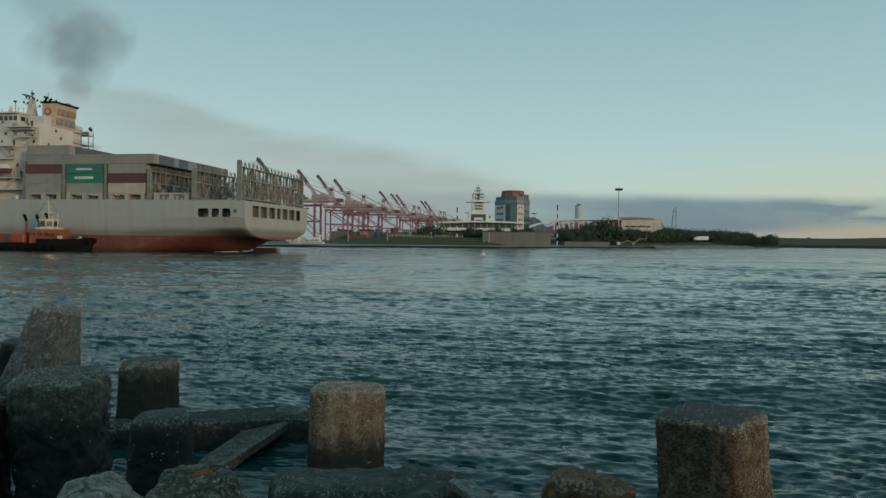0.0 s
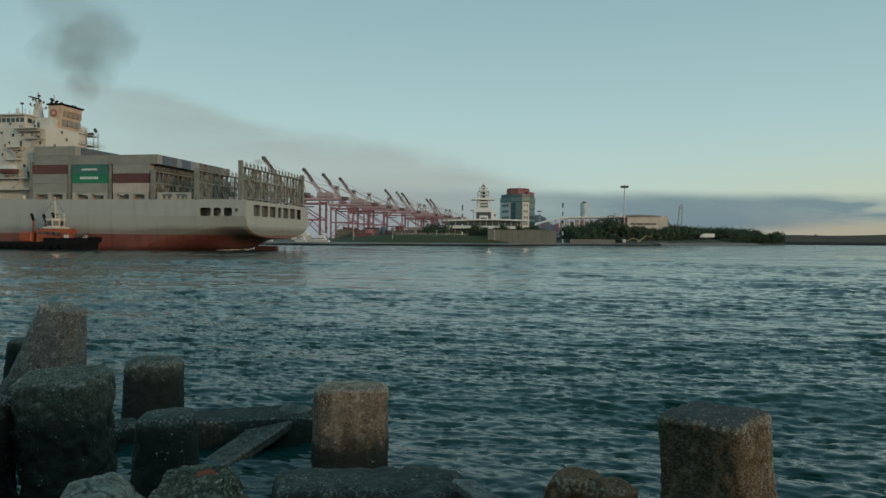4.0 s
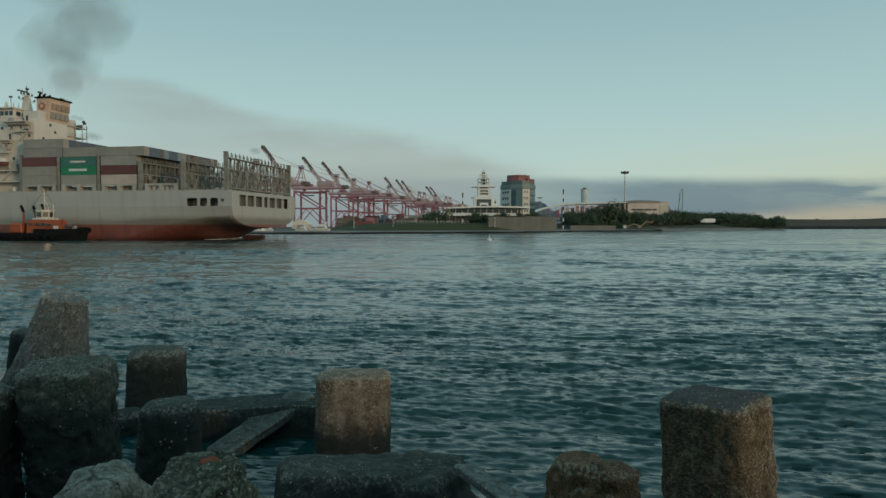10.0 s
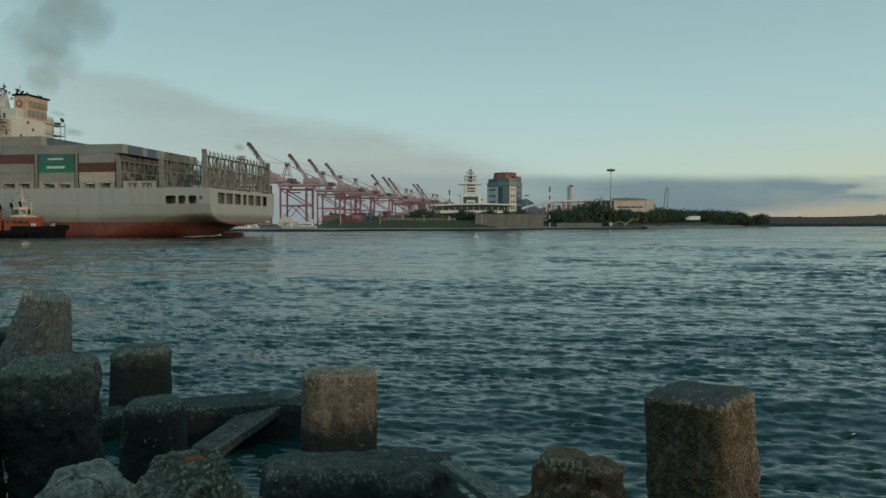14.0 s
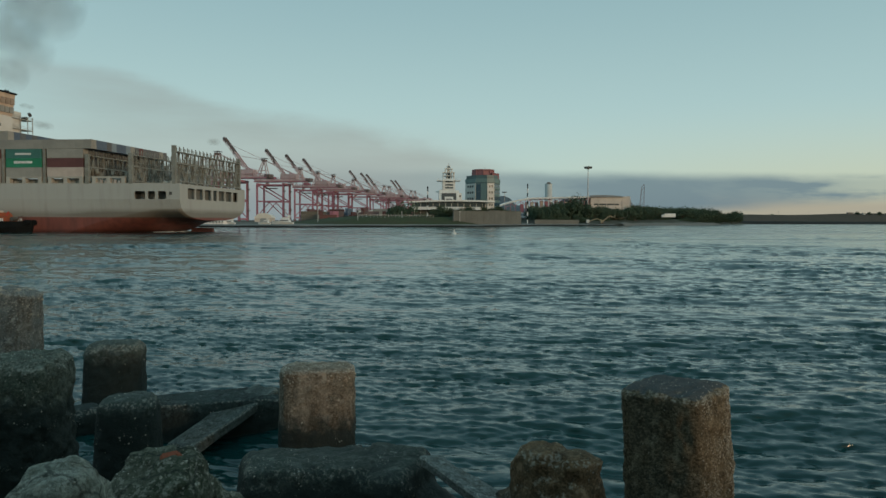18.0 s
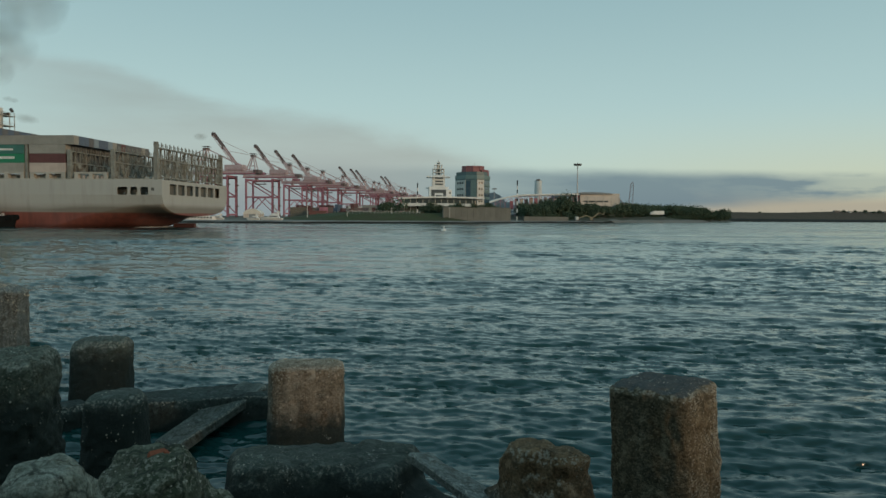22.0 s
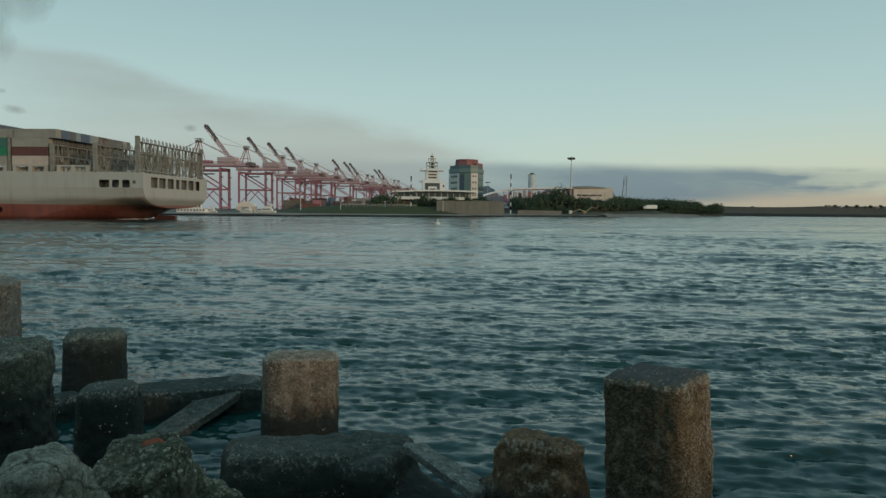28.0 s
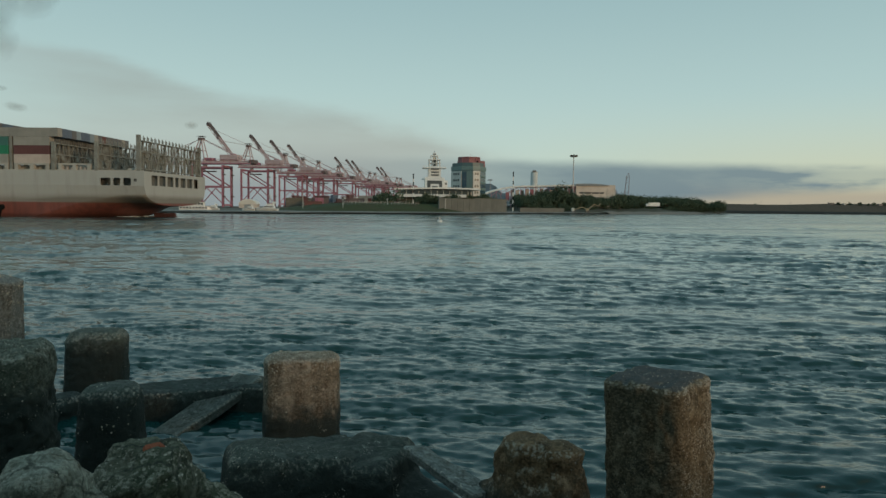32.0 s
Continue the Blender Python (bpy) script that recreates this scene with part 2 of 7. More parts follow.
def sea():
    """Dark green harbour water: capillary ripples over the waves, smoother slicks and rougher gusts far out."""
    m = bpy.data.materials.new("sea_water")
    m.use_nodes = True
    n = Nodes(m.node_tree)
    where = n.add("ShaderNodeTexCoord").outputs["Object"]
    split = n.add("ShaderNodeSeparateXYZ")
    n.link(where, split.inputs[0])
    out_there = split.outputs[1]
    depth = n.noise(where, 0.05, 3.0)
    b = n.add("ShaderNodeBsdfPrincipled")
    n.link(n.mix(depth, SEA_DEEP, SEA_GREEN), b.inputs["Base Color"])
    b.inputs["IOR"].default_value = 1.333
    # wind streaks: long bands across the view
    streak = n.ramp(n.noise(n.stretch(where, 0.012, 0.075, 1.0), 1.0, 7.0, 0.70), 0.43, 0.58)
    slick = n.ramp(n.noise(n.stretch(where, 0.05, 0.16, 1.0), 1.0, 4.0, 0.6), 0.35, 0.65)
    mid = n.ramp(out_there, 25.0, 120.0)
    far = n.ramp(out_there, 70.0, 190.0)
    rough = n.math("MULTIPLY_ADD", mid, 0.075, 0.055)
    rough = n.math("ADD", rough, n.math("MULTIPLY", far, n.math("MULTIPLY_ADD", streak, 0.17, -0.01)))
    n.link(rough, b.inputs["Roughness"])
    short = n.noise(n.stretch(where, 7.0, 13.0, 1.0), 1.0, 2.0, 0.5)
    long = n.noise(n.stretch(where, 1.4, 3.0, 1.0), 1.0, 3.0, 0.55)
    swell = n.noise(n.stretch(where, 0.07, 0.30, 1.0), 1.0, 3.0, 0.6)
    height = n.math("MULTIPLY", short, n.math("MULTIPLY_ADD", far, -0.010, 0.012))
    height = n.math("ADD", height, n.math("MULTIPLY", long, n.math("MULTIPLY_ADD", n.math("MULTIPLY", mid, n.math("MULTIPLY_ADD", n.math("MULTIPLY", far, n.math("MULTIPLY_ADD", streak, 0.35, -1.0)), 0.95, 1.0)), 0.05, 0.004)))
    height = n.math("MULTIPLY", height, n.math("MULTIPLY_ADD", slick, 0.8, 0.5))
    height = n.math("ADD", height, n.math("MULTIPLY", n.math("MULTIPLY", swell, far), 0.04))
    relief = n.add("ShaderNodeBump")
    relief.inputs["Strength"].default_value = 1.0
    relief.inputs["Distance"].default_value = 0.6
    n.link(height, relief.inputs["Height"])
    n.link(relief.outputs[0], b.inputs["Normal"])
    out = n.add("ShaderNodeOutputMaterial")
    n.link(b.outputs[0], out.inputs[0])
    return m


SEA_DEEP, SEA_GREEN = (0.003, 0.024, 0.023), (0.006, 0.042, 0.038)


def hull_paint():
    """Grey-beige ship's side over red bottom paint, with soot and rust along the boot line."""
    m = bpy.data.materials.new("hull_paint")
    m.use_nodes = True
    n = Nodes(m.node_tree)
    where = n.add("ShaderNodeTexCoord").outputs["Object"]
    split = n.add("ShaderNodeSeparateXYZ")
    n.link(where, split.inputs[0])
    big = n.noise(where, 0.09, 5.0)
    streak = n.noise(n.stretch(where, 0.55, 0.55, 0.06), 1.0, 6.0, 0.65)
    grime = n.noise(n.stretch(where, 0.05, 0.05, 0.5), 1.0, 5.0)
    top = n.mix(n.ramp(streak, 0.45, 0.8), (0.345, 0.34, 0.305), (0.285, 0.275, 0.245))
    top = n.mix(n.math("MULTIPLY", n.ramp(big, 0.4, 0.7), 0.4), top, (0.345, 0.34, 0.305))
    red = n.mix(n.ramp(streak, 0.35, 0.7), (0.205, 0.064, 0.045), (0.13, 0.046, 0.036))
    z = split.outputs[2]
    col = n.mix(n.ramp(z, 4.35, 4.75), red, top)
    soot = n.math("MULTIPLY", n.ramp(z, 4.2, 4.8), n.math("SUBTRACT", 1.0, n.ramp(z, 4.8, 7.6)))
    soot = n.math("MULTIPLY", soot, n.math("MULTIPLY_ADD", grime, 2.0, 0.05))
    aft = n.math("SUBTRACT", 1.0, n.ramp(split.outputs[0], 14.0, 44.0))
    soot = n.math("MULTIPLY", soot, n.math("MULTIPLY_ADD", aft, 0.6, 0.4))
    col = n.mix(n.math("MINIMUM", soot, 0.70), col, (0.095, 0.072, 0.045))
    wet = n.math("SUBTRACT", 1.0, n.ramp(z, 0.3, 1.4))
    col = n.mix(n.math("MULTIPLY", wet, 0.6), col, (0.05, 0.018, 0.012))
    b = n.add("ShaderNodeBsdfPrincipled")
    n.link(col, b.inputs["Base Color"])
    b.inputs["Roughness"].default_value = 0.55
    relief = n.add("ShaderNodeBump")
    relief.inputs["Strength"].default_value = 0.25
    relief.inputs["Distance"].default_value = 0.1
    n.link(n.noise(where, 0.4, 4.0), relief.inputs["Height"])
    n.link(relief.outputs[0], b.inputs["Normal"])
    out = n.add("ShaderNodeOutputMaterial")
    n.link(b.outputs[0], out.inputs[0])
    return m


def smoke_gas(name, dense):
    """Thin exhaust: mostly clear, thicker at the heart of each puff, ragged by noise."""
    m = bpy.data.materials.new(name)
    m.use_nodes = True
    n = Nodes(m.node_tree)
    where = n.add("ShaderNodeTexCoord").outputs["Object"]
    far = n.add("ShaderNodeVectorMath", operation="LENGTH")
    n.link(n.stretch(where, 1.0, 0.0, 1.0), far.inputs[0])
    own = n.add("ShaderNodeObjectInfo").outputs["Random"]
    shift = n.add("ShaderNodeVectorMath", operation="ADD")
    n.link(where, shift.inputs[0])
    n.link(n.add_value_colour(n.math("MULTIPLY", own, 40.0)), shift.inputs[1])
    rag = n.noise(shift.outputs[0], 1.6, 5.0, 0.6)
    heart = n.math("SUBTRACT", 1.0, n.ramp(n.math("ADD", far.outputs["Value"], n.math("MULTIPLY", n.math("SUBTRACT", rag, 0.5), 0.7)), 0.05, 0.92))
    clear = n.add("ShaderNodeBsdfTransparent")
    soot = n.add("ShaderNodeBsdfDiffuse")
    soot.inputs[0].default_value = (0.22, 0.225, 0.21, 1)
    blend = n.add("ShaderNodeMixShader")
    n.link(n.math("MULTIPLY", heart, dense), blend.inputs[0])
    n.link(clear.outputs[0], blend.inputs[1])
    n.link(soot.outputs[0], blend.inputs[2])
    out = n.add("ShaderNodeOutputMaterial")
    n.link(blend.outputs[0], out.inputs[0])
    return m


def glass_dark(name, colour=(0.03, 0.045, 0.05)):
    m = bpy.data.materials.new(name)
    m.use_nodes = True
    b = m.node_tree.nodes["Principled BSDF"]
    b.inputs["Base Color"].default_value = (*colour, 1)
    b.inputs["Roughness"].default_value = 0.12
    return m


WATER = sea()
HULL = hull_paint()
STONE = concrete("sea_concrete", (0.27, 0.215, 0.160), 0.80, (0.120, 0.100, 0.070), 0.02)
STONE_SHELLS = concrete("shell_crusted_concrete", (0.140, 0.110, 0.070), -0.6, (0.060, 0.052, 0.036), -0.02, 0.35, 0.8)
STONE_DARK = concrete("weedy_concrete", (0.105, 0.115, 0.098), 1.15, (0.064, 0.078, 0.060), 0.0)
STONE_TALL = concrete("high_weedy_concrete", (0.135, 0.138, 0.108), 1.78, (0.078, 0.090, 0.064), 0.04)
STONE_LOW = concrete("sunken_concrete", (0.105, 0.112, 0.092), 1.32, (0.058, 0.074, 0.060), 0.05)
STONE_AWASH = concrete("awash_concrete", (0.050, 0.060, 0.054), 0.30, (0.050, 0.064, 0.054), 0.0)
STONE_RUST = concrete("rust_stained_concrete", (0.17, 0.110, 0.062), 1.35, (0.045, 0.042, 0.030), 0.0)
STONE_MOSS = concrete("mossy_concrete", (0.105, 0.104, 0.074), 1.05, (0.050, 0.062, 0.036), 0.06, cracks=0.6)
STONE_PALE = concrete("pale_concrete", (0.235, 0.232, 0.185), 0.5, (0.13, 0.14, 0.105), 0.03, cracks=0.6)
STONE_SLAB = concrete("slab_concrete", (0.17, 0.18, 0.16), -2.0, (0.10, 0.11, 0.10), 0.06)
STONE_WET_SLAB = concrete("wet_slab_concrete", (0.098, 0.106, 0.092), -2.0, (0.065, 0.075, 0.066), 0.03)
STONE_GREY = concrete("grey_concrete", (0.165, 0.168, 0.150), 0.5, (0.105, 0.12, 0.115), 0.14)
SHIP_GREY = material("ship_deck_grey", (0.36, 0.34, 0.29), 0.6, scale=0.3, grain=0.3)
LASH = material("lashing_steel", (0.215, 0.22, 0.19), 0.65, (0.13, 0.105, 0.075), scale=0.5)
PORT_GREY = material("mooring_deck_grey", (0.135, 0.135, 0.118), 0.7, (0.095, 0.092, 0.078), scale=0.6)
SHIP_WHITE = material("ship_white", (0.56, 0.52, 0.455), 0.5, (0.48, 0.43, 0.35), scale=0.2, grain=0.3)
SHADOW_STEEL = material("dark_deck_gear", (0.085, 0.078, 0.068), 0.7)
BOX_GREY = material("container_grey", (0.262, 0.248, 0.212), 0.55, scale=0.25, grain=0.3)
BOX_PINK = material("container_pale", (0.46, 0.38, 0.32), 0.55, scale=0.25, grain=0.3)
BOX_BROWN = material("container_brown", (0.115, 0.042, 0.036), 0.55, scale=0.25, grain=0.3)
BOX_GREEN = material("container_green", (0.015, 0.17, 0.085), 0.5, scale=0.25, grain=0.3)
BOX_TEAL = material("container_teal", (0.045, 0.15, 0.12), 0.5, scale=0.25, grain=0.3)
BOX_BLUE = material("container_blue", (0.075, 0.105, 0.145), 0.5, scale=0.25, grain=0.3)
BOX_SKY = material("container_light_blue", (0.18, 0.225, 0.25), 0.5, scale=0.25, grain=0.3)
BOX_DARK = material("container_dark", (0.10, 0.10, 0.10), 0.5, scale=0.25, grain=0.3)
BOX_DEEP = material("container_deep_brown", (0.062, 0.058, 0.052), 0.6)
RUDDER_RED = material("rudder_paint", (0.075, 0.028, 0.022), 0.6)
WHITE = material("white_paint", (0.66, 0.65, 0.61), 0.5, scale=0.3, patch=0.3)
BLACK = material("black_paint", (0.008, 0.009, 0.009), 0.92, scale=0.4)
ORANGE = material("orange_paint", (0.31, 0.07, 0.022), 0.5, scale=0.4)
FUNNEL = material("funnel_buff", (0.58, 0.43, 0.31), 0.5, scale=0.4, grain=0.3)
RED = material("red_paint", (0.42, 0.05, 0.04), 0.5, scale=0.4)
# crane red paled in its base colour, standing in for distance haze
CRANE_RED = material("crane_red", (0.34, 0.135, 0.168), 0.6, scale=0.2)
CRANE_PALE = material("crane_pale", (0.44, 0.335, 0.335), 0.6, scale=0.2)
CRANE_DARK = material("crane_tip", (0.135, 0.098, 0.092), 0.6, scale=0.2)
QUAY = material("quay_concrete", (0.17, 0.165, 0.145), 0.85, scale=0.15)
WALL_GREY = material("wall_concrete", (0.125, 0.128, 0.112), 0.85, scale=0.12)
GRASS = material("bank_grass", (0.043, 0.054, 0.025), 0.95, (0.052, 0.046, 0.028), scale=0.12, bump=0.5)
EARTH = material("shore_earth", (0.14, 0.125, 0.10), 0.95, scale=0.08, bump=0.4)
ROCK = material("shore_rock", (0.17, 0.158, 0.135), 0.95, scale=0.4, bump=0.6)
BANK = material("bank_earth", (0.075, 0.072, 0.055), 0.95, (0.050, 0.055, 0.036), scale=0.1, bump=0.5)
DUNE = material("dune_scrub", (0.074, 0.054, 0.039), 0.95, (0.048, 0.043, 0.028), scale=0.02, bump=0.4)
# leaf tones lifted in the colour to stand in for haze over the far trees
HAZED_LEAF = material("leaves", (0.068, 0.095, 0.060), 0.9, (0.045, 0.068, 0.044), scale=0.5, grain=0.4)
BARK = material("bark", (0.09, 0.07, 0.05), 0.9)
TEAL_WALL = material("teal_cladding", (0.075, 0.125, 0.125), 0.45, scale=0.2)
PALE_WALL = material("pale_cladding", (0.50, 0.49, 0.45), 0.6, scale=0.2)
CROWN_RED = material("red_crown", (0.25, 0.095, 0.095), 0.6, scale=0.2)
BEIGE = material("hall_beige", (0.54, 0.47, 0.40), 0.7, scale=0.1)
ROOF_GREY = material("roof_grey", (0.22, 0.24, 0.24), 0.6, scale=0.1)
GLASS = glass_dark("window_glass")
STEEL = material("galvanised_steel", (0.30, 0.31, 0.31), 0.45, metal=0.4)
GAS = smoke_gas("funnel_smoke", 0.27)
GAS_THIN = smoke_gas("thin_smoke", 0.24)
YELLOW = material("digger_yellow", (0.30, 0.25, 0.16), 0.7)
FOAM = material("foam", (0.62, 0.68, 0.66), 0.8)

# ---- building helpers ----


def part(name, bm, mat, parent=None, label=""):
    """Links a bmesh as one mesh object under a thing or a part."""
    data = bpy.data.meshes.new(name)
    bm.to_mesh(data)
    bm.free()
    data.materials.append(mat)
    ob = new(name, data)
    ob.parent = parent
    return tagged(ob, label) if label else ob


def thing(name, x, y, z, label, category, turn=0.0, group=""):
    ob = new(name)
    ob.matrix_basis = pose(x, y, z, 0, 0, turn)
    return tagged(ob, label, category, group)


def single(name, bm, mat, m, label, category, group="", kind=""):
    ob = part(name, bm, mat)
    ob.matrix_basis = m
    return tagged(ob, label, category, group, kind)


def box(bm, x0, x1, y0, y1, z0, z1, bevel=0.0):
    made = bmesh.ops.create_cube(bm, size=1.0, matrix=Matrix.LocRotScale(((x0 + x1) / 2, (y0 + y1) / 2, (z0 + z1) / 2), None, (x1 - x0, y1 - y0, z1 - z0)))
    if bevel:
        edges = list({e for v in made["verts"] for e in v.link_edges})
        bmesh.ops.bevel(bm, geom=edges, offset=bevel, segments=1, affect="EDGES")
    return bm


def boxed(*values, bevel=0.0):
    return box(bmesh.new(), *values, bevel=bevel)


def bar(bm, a, b, thick, deep=None):
    """A straight square beam from a to b."""
    a, b = Vector(a), Vector(b)
    way = b - a
    m = Matrix.Translation((a + b) / 2) @ way.to_track_quat("Z", "Y").to_matrix().to_4x4() @ Matrix.Diagonal((thick, deep or thick, way.length, 1))
    bmesh.ops.create_cube(bm, size=1.0, matrix=m)
    return bm


def beam(a, b, thick, deep=None):
    return bar(bmesh.new(), a, b, thick, deep)


def tube(bm, a, b, r0, r1=None, sides=10):
    a, b = Vector(a), Vector(b)
    way = b - a
    m = Matrix.Translation((a + b) / 2) @ way.to_track_quat("Z", "Y").to_matrix().to_4x4()
    bmesh.ops.create_cone(bm, cap_ends=True, segments=sides, radius1=r0, radius2=r0 if r1 is None else r1, depth=way.length, matrix=m)
    return bm


def pipe(a, b, r0, r1=None, sides=10):
    return tube(bmesh.new(), a, b, r0, r1, sides)


def prism(points, z0, z1, top=None):
    """An upright block over a plan outline; top gives another outline for its upper face."""
    bm = bmesh.new()
    lower = [bm.verts.new((x, y, z0)) for x, y in points]
    upper = [bm.verts.new((x, y, z1)) for x, y in (top or points)]
    bm.faces.new(lower[::-1])
    bm.faces.new(upper)
    for i in range(len(points)):
        j = (i + 1) % len(points)
        bm.faces.new((lower[i], lower[j], upper[j], upper[i]))
    bmesh.ops.recalc_face_normals(bm, faces=bm.faces)
    return bm


def ring(rx, ry, sides, turn=0.0, cx=0.0, cy=0.0):
    return [(cx + rx * math.cos(turn + 2 * math.pi * i / sides), cy + ry * math.sin(turn + 2 * math.pi * i / sides)) for i in range(sides)]


def arch(points_top, points_bottom, y0, y1):
    """A curved slab: two lines in x and z, made y0 to y1 deep."""
    bm = bmesh.new()
    rows = []
    for y in (y0, y1):
        rows.append(([bm.verts.new((x, y, z)) for x, z in points_top], [bm.verts.new((x, y, z)) for x, z in points_bottom]))
    (t0, b0), (t1, b1) = rows
    for i in range(len(t0) - 1):
        bm.faces.new((t0[i], t0[i + 1], t1[i + 1], t1[i]))
        bm.faces.new((b0[i], b1[i], b1[i + 1], b0[i + 1]))
        bm.faces.new((t0[i], b0[i], b0[i + 1], t0[i + 1]))
        bm.faces.new((t1[i], t1[i + 1], b1[i + 1], b1[i]))
    bm.faces.new((t0[0], t1[0], b1[0], b0[0]))
    bm.faces.new((t0[-1], b0[-1], b1[-1], t1[-1]))
    bmesh.ops.recalc_face_normals(bm, faces=bm.faces)
    return bm

# ---- breakwater: concrete armour blocks in the near water ----


def leg(bm, foot, tip, r_foot, r_tip, square=4.0, turn=0.0, dome=0.12):
    """One tapered leg of rounded-square section with a worn end."""
    foot, tip = Vector(foot), Vector(tip)
    way = tip - foot
    frame_m = way.to_track_quat("Z", "Y").to_matrix()
    if way.normalized().z > 0.8:
        frame_m = Matrix.Identity(3).lerp(frame_m, 0.0) if abs(way.x) + abs(way.y) < 1e-6 else Vector((0, 0, 1)).rotation_difference(way).to_matrix()
    long, n = way.length, 40
    rows = [(s / 5 * (long - dome * r_tip * 1.2), r_foot + (r_tip - r_foot) * s / 5) for s in range(6)]
    for c in (0.35, 0.65, 0.88, 1.0):
        rows.append((long - dome * r_tip * 1.2 * (1 - c), r_tip * (1 - 0.16 * c * c - dome * 0.25 * c * c)))
    rows.append((long + 0.02, rows[-1][1] * 0.5))
    rings = []
    for h, r in rows:
        loop = []
        for i in range(n):
            a = 2 * math.pi * i / n
            rad = r / (abs(math.cos(a)) ** square + abs(math.sin(a)) ** square) ** (1 / square)
            loop.append(bm.verts.new(foot + frame_m @ Vector((rad * math.cos(a + turn), rad * math.sin(a + turn), h))))
        rings.append(loop)
    for lower, upper in zip(rings, rings[1:]):
        for i in range(n):
            j = (i + 1) % n
            bm.faces.new((lower[i], lower[j], upper[j], upper[i]))
    bm.faces.new(rings[-1])
    bm.faces.new(rings[0][::-1])


def weathered(ob, grain, rough):
    """Fuses the legs into one skin and wears it: broad dents, chips and pits."""
    mod = ob.modifiers.new("fuse", "REMESH")
    mod.mode, mod.voxel_size, mod.use_smooth_shade = "VOXEL", grain, True
    data = bpy.data.meshes.new_from_object(ob.evaluated_get(bpy.context.evaluated_depsgraph_get()))
    ob.modifiers.clear()
    old = ob.data
    ob.data = data
    bpy.data.meshes.remove(old)
    shift = ob.location.copy()
    normals = [v.normal.copy() for v in data.vertices]
    spots = [v.co.copy() for v in data.vertices]
    out = []
    for co, way in zip(spots, normals):
        q = co + shift
        chip = max(0.0, noise.noise(q * 9.0) - 0.15)
        out.extend(co + way * rough * (0.9 * noise.noise(q * 1.7) + 0.8 * noise.noise(q * 5.5) + 0.55 * noise.noise(q * 14.0) - 1.6 * chip))
    data.vertices.foreach_set("co", out)
    data.update()


def block(name, mat, label, centre, legs, group="armour blocks of the breakwater", grain=0.037, rough=0.022, **shape):
    """A four-legged armour block as one solid: legs from its centre, given as tip, foot half-width, tip half-width."""
    bm = bmesh.new()
    c = Vector(centre)
    for tip, r0, r1 in legs:
        leg(bm, (0, 0, 0), Vector(tip) - c, r0, r1, **shape)
    bmesh.ops.recalc_face_normals(bm, faces=bm.faces)
    ob = part(name, bm, mat)
    # the splash line in the material is counted from the water
    ob.matrix_basis = pose(c.x, c.y, 0)
    ob.data.transform(Matrix.Translation((0, 0, c.z)))
    weathered(ob, grain, rough)
    return tagged(ob, label, "concrete block", group)


def standing(name, mat, label, x, y, top, r_tip, r_foot, lean=(0.0, 0.0), turn0=0.0, **shape):
    """A block on three sunken legs with its fourth leg upright."""
    lift = 2.3
    c = Vector((x + lean[0] * lift, y + lean[1] * lift, top - lift))
    legs = [((x, y, top), r_foot, r_tip)]
    for k in range(3):
        a = turn0 + k * 2 * math.pi / 3
        legs.append(((c.x + 1.9 * math.cos(a), c.y + 1.9 * math.sin(a), c.z - 1.0), r_foot, r_tip))
    return block(name, mat, label, c, legs, **shape)


def encrust(ob, seed, count, size, where):
    """Scatters small shells and chips over a block; where gives how readily they sit at a spot, from its place and normal."""
    rng = random.Random(seed)
    mesh = ob.data
    faces = [p for p in mesh.polygons if p.center.z > -0.1]
    weights = []
    for p in faces:
        patchy = max(0.0, 0.5 + 1.3 * noise.noise(p.center * 3.1 + Vector((seed, 0, 0)))) ** 2
        weights.append(p.area * (patchy + 0.08) * where(p.center, p.normal))
    verts, tris = [], []
    for p in rng.choices(faces, weights, k=count):
        n = p.normal
        u = n.orthogonal().normalized()
        v = n.cross(u)
        c = p.center + u * rng.uniform(-0.02, 0.02) + v * rng.uniform(-0.02, 0.02)
        r = size * rng.choice((0.3, 0.35, 0.4, 0.5, 0.6, 0.8, 1.2))
        start, a0, squash = len(verts), rng.uniform(0, 6.28), rng.uniform(0.5, 1.0)
        for k in range(5):
            a = a0 + k * 1.2566
            verts.append(c + u * r * math.cos(a) + v * r * squash * math.sin(a) - n * 0.006)
        verts.append(c + n * r * rng.uniform(0.35, 0.8))
        tris += [(start + k, start + (k + 1) % 5, start + 5) for k in range(5)]
    data = bpy.data.meshes.new("shell_crust")
    data.from_pydata(verts, [], tris)
    data.materials.append(SHELL)
    crust = new("shell_crust", data)
    crust.parent = ob
    return tagged(crust, "pale shells and chips crusted on the concrete", kind="stuff")


